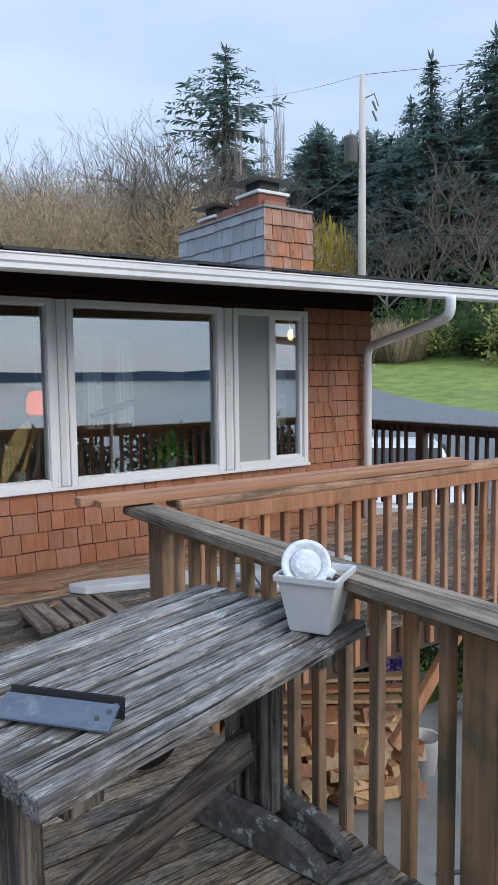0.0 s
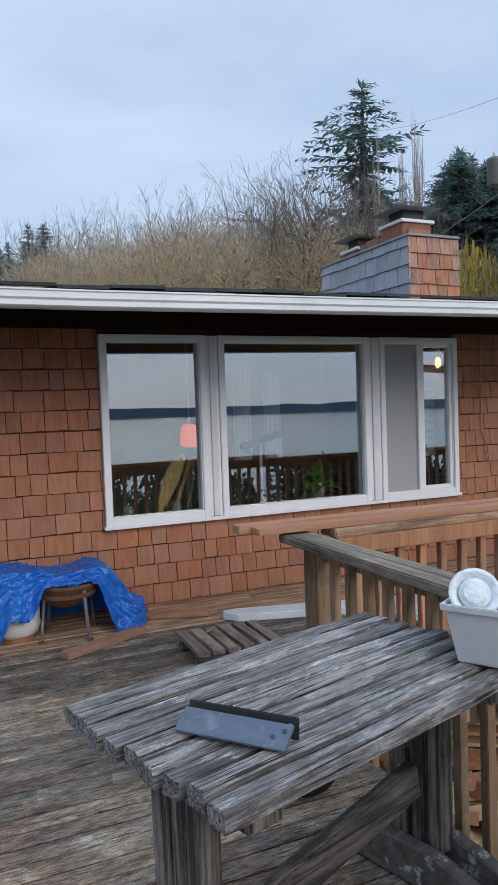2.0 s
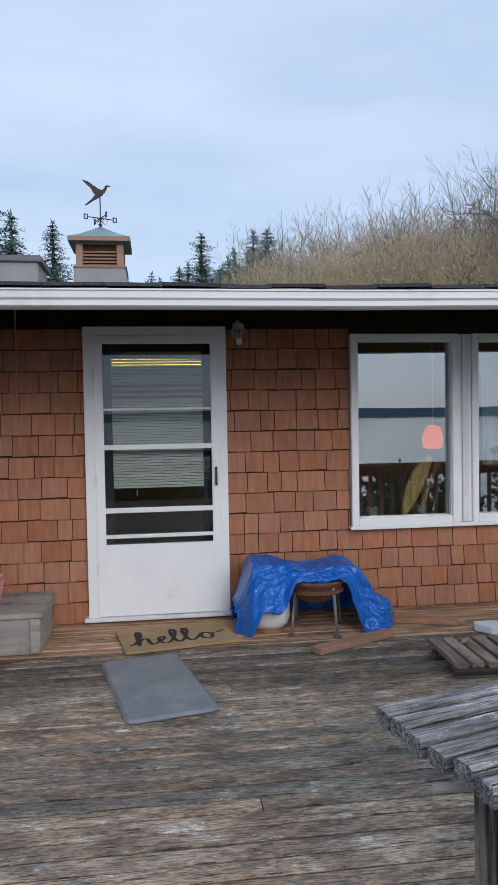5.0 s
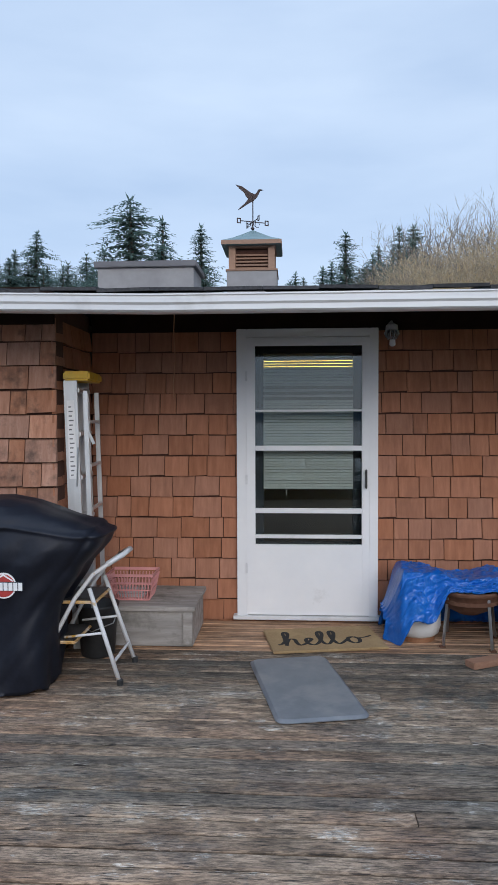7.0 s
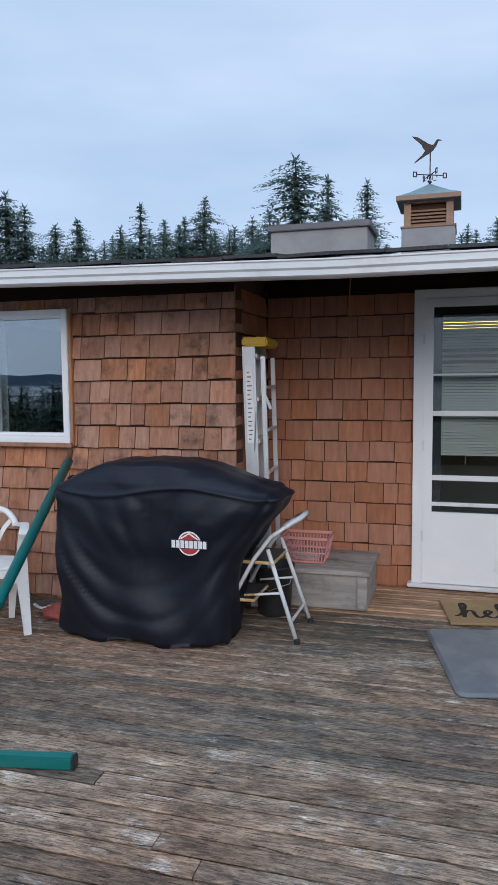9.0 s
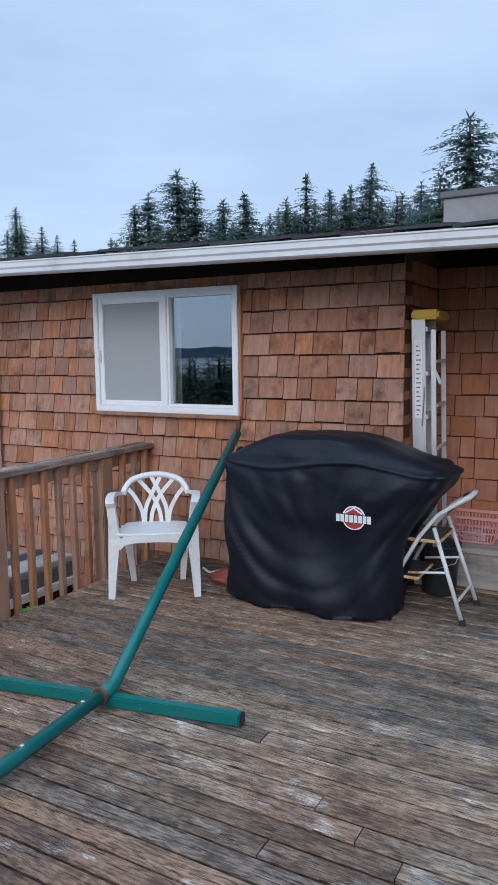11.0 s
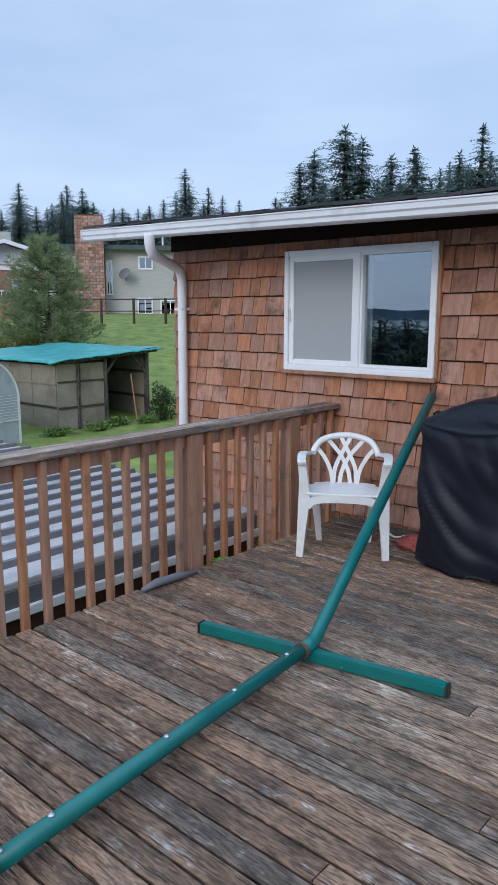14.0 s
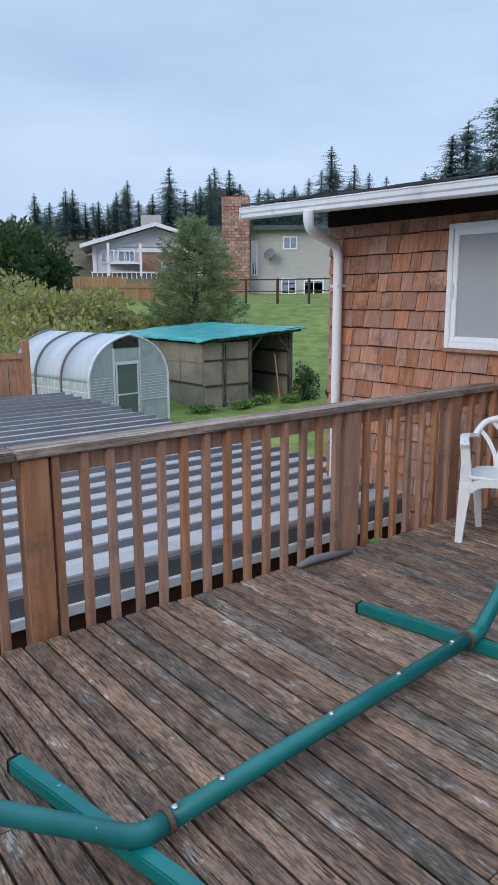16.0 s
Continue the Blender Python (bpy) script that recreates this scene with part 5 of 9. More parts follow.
for sx in (-1, 1):
    for pts in ([(0.035, 0.13, 0.415), (0.02, 0.145, 0.5), (-0.03, 0.168, 0.6), (-0.115, 0.182, 0.7)], [(0.075, 0.13, 0.415), (0.065, 0.145, 0.52), (0.02, 0.168, 0.62), (-0.03, 0.188, 0.715)],
                [(0.08, 0.13, 0.415), (0.095, 0.142, 0.5), (0.14, 0.155, 0.59), (0.19, 0.158, 0.65)]):
        part("back_slat", strap(glide([(sx * p[0], p[1], p[2]) for p in pts], 4), 0.026, 0.012, (1, 0, 0)), M_PLASTIC, chair)

M_GREEN = surface("chipped_green_enamel", [(0.003, 0.12, 0.11), (0.008, 0.165, 0.15)], 7, rough=0.35, bump=0.05, vary=0.06, stain=(0.42, 0.44, 0.44), stain_scale=19, stain_at=(0.675, 0.7))
M_RUST = surface("rusty_steel", [(0.12, 0.05, 0.03), (0.2, 0.1, 0.06)], 20, rough=0.8, metal=0.3, bump=0.3, vary=0)
ham = thing("hammock_stand", "green painted steel hammock stand lying open on the deck", "hammock stand")
J1, J2, R = Vector((-2.298, 2.443, 0.064)), Vector((-2.135, 0.704, 0.064)), 0.03
A1, A2 = Vector((-2.735, 4.33, 0.985)), Vector((-2.79, -1.1, 0.985))
part("spine", tube([J1, (J1 + J2) / 2, J2], R, 16), M_GREEN, ham, smooth=True)
for j, a, o in ((J1, A1, J2), (J2, A2, J1)):
    d, e = (a - j).normalized(), (j - o).normalized()
    arm = part("arm", tube([j - e * 0.09, j - e * 0.02, j + d * 0.03, j + d * 0.12, a], [R + 0.003, R + 0.003, R + 0.002, R, R], 16), M_GREEN, ham, smooth=True)
    part("collar", tube([j - e * 0.10, j - e * 0.085], R + 0.007, 16), M_RUST, arm)
    part("end_hook", tube([a - d * 0.01 + Vector((0, 0, 0.01)), a + d * 0.035 + Vector((0, 0, 0.02)), a + d * 0.05 + Vector((0, 0, 0.045)), a + d * 0.02 + Vector((0, 0, 0.055))], 0.019, 8), M_RUST, arm, "rusty end hook")
for p, q in (((-2.85, 2.296), (-1.69, 2.527)), ((-2.7, 0.575), (-1.56, 0.82))):
    foot = part("cross_foot", beam((*p, 0.027), (*q, 0.027), 0.05, 0.05, 0.005), M_GREEN, ham)
    for s in (p, q):
        o = q if s == p else p
        d = (Vector((*s, 0)) - Vector((*o, 0))).normalized()
        part("end_cap", beam((s[0], s[1], 0.027), (s[0] + d.x * 0.012, s[1] + d.y * 0.012, 0.027), 0.054, 0.052, 0.004), M_BLACK, foot, "black plastic end cap")
for t in (0.12, 0.33, 0.55, 0.83, 0.93):
    p = J1.lerp(J2, t)
    part("bolt", lathe([(0.011, 0.0), (0.011, 0.006), (0.005, 0.01)], 8), M_STEEL, ham, m=pose(p.x, p.y, p.z + R - 0.003))

# barbecue under its cover
M_COVER = surface("black_cover_cloth", [(0.007, 0.009, 0.015), (0.012, 0.014, 0.023)], 40, rough=0.5, bump=0.08, vary=0, gloss_vary=0.05)
M_COVER.node_tree.nodes["Principled BSDF"].inputs["Specular IOR Level"].default_value = 0.26
grill = thing("covered_grill", "barbecue under a draped black cloth cover", "grill cover", (-2.0, 4.08, 0), 0)
LEVELS = [(0.0, -0.055, 0.545, 0.275), (0.12, -0.05, 0.55, 0.28), (0.3, -0.03, 0.555, 0.27), (0.5, 0.0, 0.575, 0.265), (0.68, 0.045, 0.615, 0.27), (0.79, 0.085, 0.665, 0.275), (0.86, 0.095, 0.685, 0.27),
          (0.895, 0.09, 0.66, 0.265), (0.93, 0.07, 0.585, 0.26), (0.975, 0.05, 0.475, 0.245), (1.02, 0.04, 0.36, 0.22), (1.045, 0.04, 0.24, 0.17), (1.052, 0.04, 0.08, 0.07)]


def cover_ring(f):
    i = min(int(f * (len(LEVELS) - 1)), len(LEVELS) - 2)
    t = f * (len(LEVELS) - 1) - i
    return [p * (1 - t) + q * t for p, q in zip(LEVELS[i], LEVELS[i + 1])]


b = bmesh.new()
SEG, LEV = 220, 90
rows = []
for i in range(LEV + 1):
    z, cx, hw, hd = cover_ring(i / LEV)
    row = []
    for k in range(SEG):
        a = 2 * math.pi * k / SEG
        c, s = math.cos(a), math.sin(a)
        n = 4.5 - 1.5 * smoothstep(0.85, 1.05, z)
        r = (abs(c) ** n + abs(s) ** n) ** (-1 / n)
        x, y = cx + hw * r * c, hd * r * s
        skirt = 1 - smoothstep(0.72, 0.95, z)
        flat = 0.25 + 0.75 * min(1, math.hypot((x - 0.31) / 0.2, (z - 0.61) / 0.12) ** 2)
        fold = 0.02 * math.sin(9 * a + 5 * z + 2.2 * math.sin(3 * z)) + 0.022 * noise.noise((x * 4.2 + z * 1.6, y * 4, z * 1.9)) - 0.03 * abs(noise.noise((x * 2.6 + z * 0.9 + 7, y * 3, z * 1.2)))
        sag = 0.03 * math.sin(3.2 * (x + 0.2)) * math.exp(-((z - 0.42) / 0.16) ** 2)
        crease = 0.014 * max(0, math.sin(16 * (z - 0.55 * abs(x - 0.1)))) * smoothstep(0.5, 0.75, z) * (1 - smoothstep(0.93, 1.0, z))
        q = z - 0.42 * ((x - 0.02) / 0.55) ** 2 + 0.03 * noise.noise((x * 3, 1.0, z * 3))
        swag = 0.042 * (0.25 + 1.1 * abs(noise.noise((x * 1.7 + 3, z * 2.5, 8)))) * abs(math.sin(19 * q + 1.5 * noise.noise((x * 2, z, 5)))) ** 0.7 * math.exp(-((q - 0.16) / 0.22) ** 2)
        rays = 0.014 * abs(math.sin(13 * math.atan2(z - 0.2, abs(x - 0.05) + 0.06))) * smoothstep(0.45, 0.62, z) * (1 - smoothstep(0.8, 0.9, z))
        seam = 0.006 * (math.exp(-((x + 0.045) / 0.007) ** 2) + math.exp(-((x - 0.05) / 0.007) ** 2)) * smoothstep(0.3, 0.5, z) * (1 - smoothstep(0.84, 0.88, z))
        rim = 0.014 * math.exp(-((z - 0.885 - 0.03 * math.sin(6 * x)) / 0.012) ** 2)
        d = (fold * (0.2 + 0.4 * skirt) + crease - sag + swag + rays + rim) * flat + seam
        dr = Vector((hw * c * 0.4, hd * s * 2.5, 0))
        if dr.length > 0:
            dr.normalize()
        p = Vector((x, y, z)) + dr * d
        if z < 0.03:
            p.z = 0.012 + 0.012 * math.sin(7 * a) + 0.008 * math.sin(17 * a)
        if z > 0.9:
            p.z += 0.012 * noise.noise((x * 6, y * 8, 3))
        row.append(b.verts.new(p))
    rows.append(row)
for r, s in zip(rows, rows[1:]):
    for k in range(SEG):
        b.faces.new((r[k], r[(k + 1) % SEG], s[(k + 1) % SEG], s[k]))
b.faces.new(rows[-1])
part("cover", b, M_COVER, grill, smooth=True)
part("side_loop", tube([(-0.57, -0.02, 0.87), (-0.58, -0.02, 0.915), (-0.55, -0.02, 0.93), (-0.52, -0.02, 0.92)], 0.008, 6), M_COVER, grill)
M_BADGE_RED = surface("badge_red", [(0.35, 0.03, 0.03), (0.42, 0.05, 0.04)], 20, rough=0.5, bump=0, vary=0)
M_BADGE_WHITE = surface("badge_white", [(0.7, 0.7, 0.7), (0.78, 0.78, 0.78)], 20, rough=0.5, bump=0, vary=0)
BX, BY, BZ = 0.318, -0.287, 0.612
tilt = pose(BX, BY, BZ, 90, 0, 0)
badge = part("badge", lathe([(0.068, 0.0), (0.068, 0.003)], 32), M_BADGE_WHITE, grill, "round red and white badge", m=tilt)
part("badge_disc", lathe([(0.06, 0.0), (0.06, 0.0045)], 32), M_BADGE_RED, badge)
part("badge_roof", prism([(-0.05, 0.03), (0.0, 0.062), (0.05, 0.03), (0.05, 0.022), (0.0, 0.052), (-0.05, 0.022)], 0.006, "z"), M_BADGE_WHITE, badge)
part("badge_band", box((-0.108, -0.029, 0.0), (0.108, 0.021, 0.0055), 0.001), M_COVER, badge)
for i in range(8):
    part("badge_bar", box((-0.103 + i * 0.0262, -0.025, 0.004), (-0.103 + i * 0.0262 + 0.021, 0.017, 0.0075)), M_BADGE_WHITE, badge)

# ladder folded against the return wall
M_ALU = surface("scuffed_aluminium", [(0.55, 0.56, 0.57), (0.68, 0.69, 0.7)], 9, (2, 2, 0.3), 0.4, 0.55, bump=0.08, vary=0.05)
M_YELLOW = surface("yellow_plastic", [(0.62, 0.37, 0.02), (0.72, 0.46, 0.03)], 9, rough=0.45, bump=0.05, vary=0, stain=(0.45, 0.28, 0.06), stain_scale=9)
lad = thing("step_ladder", "folded aluminium step ladder with a yellow top", "ladder", (-1.515, 4.84, 0.0), 5)
for y in (-0.17, 0.21):
    b = box((-0.085, y - 0.012, 0.0), (0.0, y + 0.012, 1.73), 0.003)
    part("front_rail", b, M_ALU, lad, m=pose(0, 0, 0, 0, -1.5, 0))
    part("rear_rail", box((0.015, y - 0.012, 0.0), (0.045, y + 0.012, 1.66), 0.003), M_ALU, lad, m=pose(0.02, 0, 0, 0, -1.5, 0))
for k in range(6):
    z = 0.25 + k * 0.28
    part("step", box((-0.075, -0.16, z), (0.01, 0.2, z + 0.03), 0.004), M_ALU, lad, m=pose(0, 0, 0, 0, -1.5, 0))
    part("rear_bar", box((0.03, -0.16, z + 0.08), (0.05, 0.2, z + 0.1), 0.003), M_ALU, lad, m=pose(0.02, 0, 0, 0, -1.5, 0))
part("top_cap", box((-0.13, -0.2, 1.725), (0.04, 0.24, 1.785), 0.012), M_YELLOW, lad, "yellow plastic top cap")
part("spreader_rod", tube([(-0.04, -0.187, 1.3), (-0.05, -0.19, 1.05)], 0.005, 6), M_STEEL, lad)
part("label_strip", box((-0.068, -0.1845, 1.1), (-0.02, -0.1825, 1.6)), M_BADGE_WHITE, lad, m=pose(0, 0, 0, 0, -1.5, 0))
for i in range(16):
    part("label_bar", box((-0.058, -0.1855, 1.12 + i * 0.029), (-0.058 + 0.03 * (0.55 + 0.45 * ((i * 7) % 5) / 4), -0.1847, 1.128 + i * 0.029)), M_METALDARK, lad, m=pose(0, 0, 0, 0, -1.5, 0))
part("hinge_arm", beam((0.0, -0.175, 1.45), (0.06, -0.175, 1.32), 0.006, 0.02), M_STEEL, lad)

# folding step stool
M_STOOL = surface("scuffed_white_tube", [(0.6, 0.61, 0.62), (0.72, 0.72, 0.73)], 8, rough=0.4, bump=0.05, vary=0, stain=(0.55, 0.3, 0.05), stain_scale=7, stain_at=(0.6, 0.68))
M_TREADRIM = surface("rust_orange_enamel", [(0.5, 0.26, 0.06), (0.62, 0.4, 0.16), (0.66, 0.6, 0.52)], 14, rough=0.6, bump=0.15, vary=0)
stool = thing("step_stool", "white and yellow folding step stool with black treads", "step stool", (-1.37, 4.24, 0), 0)
stool.scale = (1, 1, 0.955)
for y in (-0.19, 0.19):
    part("rear_leg", tube([(0.235, y, 0.01), (0.06, y * 0.86, 0.56)], 0.0125, 10), M_STOOL, stool, smooth=True)
    part("rubber_foot", lathe([(0.018, 0.0), (0.018, 0.03), (0.014, 0.035)], 10), M_BLACK, stool, m=pose(0.236, y, 0.0, 0, 0, 0))
    part("brace", tube([(0.14, y * 0.93, 0.3), (-0.08, y * 0.9, 0.27)], 0.008, 8), M_STOOL, stool, smooth=True)
    part("rubber_foot", lathe([(0.018, 0.0), (0.018, 0.03), (0.014, 0.035)], 10), M_BLACK, stool, m=pose(-0.27, y, 0.0, 0, 0, 0))
pts = []
for p in ((-0.27, -0.19, 0.01), (-0.02, -0.175, 0.50), (0.08, -0.165, 0.64), (0.19, -0.15, 0.72), (0.235, -0.09, 0.745), (0.24, 0.0, 0.75), (0.235, 0.09, 0.745), (0.19, 0.15, 0.72), (0.08, 0.165, 0.64), (-0.02, 0.175, 0.50), (-0.27, 0.19, 0.01)):
    pts.append(p)
part("front_loop", tube(pts, 0.0125, 10), M_STOOL, stool, smooth=True)
part("hand_grip", tube([(0.16, -0.155, 0.70), (0.235, -0.09, 0.745), (0.24, 0, 0.75), (0.235, 0.09, 0.745), (0.16, 0.155, 0.70)], 0.017, 10), M_STOOL, stool, smooth=True)
for x0, x1, z in ((-0.11, 0.1, 0.465), (-0.245, -0.02, 0.225)):
    tread = part("tread", box((x0, -0.165, z), (x1, 0.165, z + 0.018), 0.007), M_TREADRIM, stool, "worn orange tread rim")
    part("rubber_pad", box((x0 + 0.01, -0.155, z + 0.018), (x1 - 0.01, 0.155, z + 0.026), 0.003), M_BLACK, tread, "black rubber pad")
part("rear_bar", tube([(0.2, -0.185, 0.13), (0.2, 0.185, 0.13)], 0.009, 8), M_STOOL, stool)

bucket = thing("bucket", "black plastic bucket beside the wooden box", "bucket", (-1.40, 4.57, 0))
part("body", lathe([(0.1, 0.0), (0.105, 0.01), (0.125, 0.3), (0.135, 0.31), (0.135, 0.325), (0.12, 0.32), (0.1, 0.03)], 24), M_BLACK, bucket, smooth=True)
part("handle", tube([(-0.13, 0, 0.29), (-0.12, -0.08, 0.22), (0, -0.14, 0.18), (0.12, -0.08, 0.22), (0.13, 0, 0.29)], 0.004, 6), M_STEEL, bucket)

M_BOXWOOD = surface("grey_plywood", [(0.22, 0.195, 0.175), (0.32, 0.29, 0.265), (0.42, 0.385, 0.355)], 7, (0.4, 3, 3), 0.85, bump=0.3, vary=0.1, stain=(0.14, 0.13, 0.11), stain_scale=5)
chest = thing("wooden_box", "low weathered grey wooden storage box against the wall", "box", (-1.21, 5.0, 0))
part("front_panel", box((-0.39, -0.28, 0.005), (0.39, -0.258, 0.235), 0.003), M_BOXWOOD, chest)
part("back_panel", box((-0.39, 0.25, 0.005), (0.39, 0.272, 0.235), 0.003), M_BOXWOOD, chest)
for x in (-0.39, 0.368):
    part("side_panel", box((x, -0.257, 0.005), (x + 0.022, 0.249, 0.235), 0.003), M_BOXWOOD, chest)
part("lid", box((-0.41, -0.3, 0.236), (0.41, 0.29, 0.268), 0.005), M_BOXWOOD, chest)
part("corner_batten", box((0.33, -0.302, 0.02), (0.39, -0.281, 0.234), 0.003), M_BOXWOOD, chest)

M_PINK = surface("pink_plastic", [(0.6, 0.25, 0.24), (0.68, 0.32, 0.3)], 9, rough=0.45, bump=0.03, vary=0)
basket = thing("plastic_basket", "small pink slotted plastic basket on the box", "basket", (-1.255, 4.93, 0.27))
part("base", box((-0.13, -0.09, 0.0), (0.13, 0.09, 0.012), 0.004), M_PINK, basket)
for z, g in ((0.055, 0.015), (0.1, 0.02), (0.15, 0.03)):
    b = bmesh.new()
    frame_ring(-0.13 - g, 0.13 + g, -0.09 - g, 0.09 + g, 0, 0.02 if z > 0.12 else 0.01, 0.006, b, 0.0)
    bmesh.ops.rotate(b, verts=b.verts, cent=(0, 0, 0), matrix=Matrix.Rotation(radians(90), 3, "X"))
    bmesh.ops.translate(b, verts=b.verts, vec=(0, 0, z + 0.012))
    part("band", b, M_PINK, basket)
for i in range(15):
    x = -0.13 + i * 0.0186
    for s in (-1, 1):
        part("rib", beam((x, s * 0.088, 0.008), (x * 1.22, s * 0.116, 0.155), 0.006, 0.003), M_PINK, basket)
for i in range(9):
    y = -0.08 + i * 0.02
    for s in (-1, 1):
        part("rib", beam((s * 0.128, y, 0.008), (s * 0.156, y * 1.25, 0.155), 0.003, 0.006), M_PINK, basket)
part("pegs", box((-0.1, -0.07, 0.012), (0.1, 0.07, 0.06), 0.02), M_POT, basket, "jumble of pale pegs")

M_NET = surface("faded_red_netting", [(0.3, 0.06, 0.05), (0.42, 0.12, 0.1)], 40, rough=0.9, bump=0.6, vary=0)
ob = thing("net_bag", "crumpled faded red netting on the deck boards", "net bag", (-2.7, 4.15, 0.0), 20)
b = bmesh.new()
bmesh.ops.create_icosphere(b, subdivisions=4, radius=0.12)
for v in b.verts:
    v.co *= 1 + 0.35 * noise.noise(v.co * 14) + 0.2 * noise.noise(v.co * 32)
    v.co.z = max(0.004, v.co.z * 0.42 + 0.03)
part("netting", b, M_NET, ob, smooth=True)
ob = thing("extension_cord", "pale cord trailing over the deck by the wall", "cord")
part("cord", tube(glide([(-3.0, 4.28, 0.012), (-2.9, 4.22, 0.012), (-2.82, 4.26, 0.03), (-2.74, 4.3, 0.012), (-2.66, 4.4, 0.012)], 4), 0.009, 6), M_STOOL, ob, smooth=True)
ob = thing("weed_sprout", "small green weed sprouting at the rail post", "weed", (-3.53, 3.13, -0.03))
b = bmesh.new()
for k in range(12):
    leaf_blade(b, (0, 0, 0), (math.cos(k * 2.4), math.sin(k * 2.4), 0.9), 0.06 + 0.02 * (k % 3), 0.022, 0.4)
part("leaves", b, M_LEAF, ob)

# mats
M_RUBBER = surface("grey_rubber_mat", [(0.13, 0.14, 0.155), (0.19, 0.2, 0.215)], 5, rough=0.5, bump=0.1, vary=0, stain=(0.24, 0.235, 0.23), stain_scale=2.5, stain_at=(0.5, 0.75))
mat_ob = thing("rubber_mat", "grey cushioned rubber mat lying askew on the boards", "mat", (-0.112, 4.066, 0.003), 12.0)
outline = []
for cx, cy, a0 in ((0.187, 0.41, 0), (-0.187, 0.41, 90), (-0.187, -0.41, 180), (0.187, -0.41, 270)):
    outline += [(cx + 0.05 * math.cos(radians(a0 + 15 * k)), cy + 0.05 * math.sin(radians(a0 + 15 * k))) for k in range(7)]
b = bmesh.new()
rings = [[b.verts.new((u * g, v * (1 - (1 - g) * 0.55), z)) for u, v in outline] for g, z in ((1.0, 0.0), (1.0, 0.004), (0.93, 0.016))]
for r, t in zip(rings, rings[1:]):
    for k in range(len(outline)):
        b.faces.new((r[k], r[(k + 1) % len(outline)], t[(k + 1) % len(outline)], t[k]))
b.faces.new(rings[0][::-1])
b.faces.new(rings[-1])
part("pad", b, M_RUBBER, mat_ob)
M_COIR = surface("tan_coir", [(0.3, 0.195, 0.095), (0.4, 0.275, 0.14)], 60, rough=0.95, bump=0.08, vary=0, stain=(0.45, 0.31, 0.15), stain_scale=4)
M_INK = surface("black_print", [(0.015, 0.013, 0.012), (0.025, 0.022, 0.02)], 40, rough=0.95, bump=0.2, vary=0)
dm = thing("doormat", "tan coir doormat with a black printed greeting", "doormat", (0.03, 4.905, 0.003), 10.5)
part("pad", box((-0.375, -0.24, 0), (0.375, 0.24, 0.016), 0.005), M_COIR, dm)
# the word "hello" in a joined script
SCRIPT = [(0.1, 0.3), (0.55, 0.5), (1.05, 1.3), (1.5, 2.6), (1.42, 3.3), (1.12, 3.0), (1.02, 1.7), (0.9, 0.05), (1.05, 0.7), (1.5, 1.55), (1.95, 1.35), (1.98, 0.6), (2.2, 0.05), (2.7, 0.3),
          (3.25, 0.85), (3.6, 1.35), (3.35, 1.65), (3.0, 1.2), (3.05, 0.4), (3.45, 0.02), (4.0, 0.35), (4.6, 1.5), (4.95, 2.7), (4.75, 3.2), (4.45, 2.5), (4.45, 0.8), (4.75, 0.03), (5.2, 0.35), (5.8, 1.5),
          (6.15, 2.7), (5.95, 3.2), (5.65, 2.5), (5.65, 0.8), (5.95, 0.03), (6.5, 0.4), (7.2, 1.2), (7.65, 1.55), (7.25, 1.35), (7.1, 0.6), (7.5, 0.05), (8.05, 0.3), (8.2, 1.0), (7.85, 1.5), (8.1, 1.25), (8.8, 1.3), (9.6, 1.65)]
line = glide([((u - 4.85) * 0.068, (v - 1.55) * 0.088, 0) for u, v in SCRIPT], 5)
part("greeting", tube(line, [0.006 + 0.0075 * min(1, abs((line[min(i + 1, len(line) - 1)] - line[max(i - 1, 0)]).normalized().y)) for i in range(len(line))], 8), M_INK, dm, m=pose(0, 0, 0.0165) @ Matrix.Diagonal((1, 1, 0.12, 1)))

# fire pit and gas bottle under a tarpaulin
M_TARP = surface("blue_tarpaulin", [(0.004, 0.1, 0.44), (0.012, 0.16, 0.58)], 9, rough=0.28, bump=0.7, vary=0, stain=(0.06, 0.22, 0.62), stain_scale=14, stain_at=(0.55, 0.75))
pit = thing("fire_pit", "round rusty fire pit on angled metal legs", "fire pit", (0.985, 4.93, 0))
pit.scale = (0.66, 0.66, 0.97)
part("bowl", lathe([(0.1, 0.2), (0.2, 0.235), (0.27, 0.3), (0.285, 0.34), (0.3, 0.345), (0.3, 0.37), (0.27, 0.37), (0.25, 0.31), (0.1, 0.23)], 36), M_RUST, pit, smooth=True)
part("band", lathe([(0.29, 0.285), (0.292, 0.285), (0.292, 0.31), (0.29, 0.31)], 36), M_RUST, pit)
for a in (-150, -62, 25, 118):
    c, s = math.cos(radians(a)), math.sin(radians(a))
    leg = part("leg", beam((0.33 * c, 0.33 * s, 0.006), (0.27 * c, 0.27 * s, 0.36), 0.035, 0.012, 0.003), M_STEEL, pit, "bright worn metal leg")
    part("leg_foot", box((0.34 * c - 0.03, 0.34 * s - 0.03, 0.0), (0.34 * c + 0.03, 0.34 * s + 0.03, 0.008)), M_RUST, leg)
for x, y in ((0.0, -0.08), (0.1, 0.05), (-0.1, 0.02)):
    part("ash_lump", lathe([(0.03, 0.28), (0.06, 0.31), (0.05, 0.36), (0.02, 0.375)], 10), M_POT, pit, m=pose(x, y, 0.0))
tank = thing("gas_bottle", "white propane bottle half hidden by the tarpaulin", "gas bottle", (0.66, 5.0, 0))
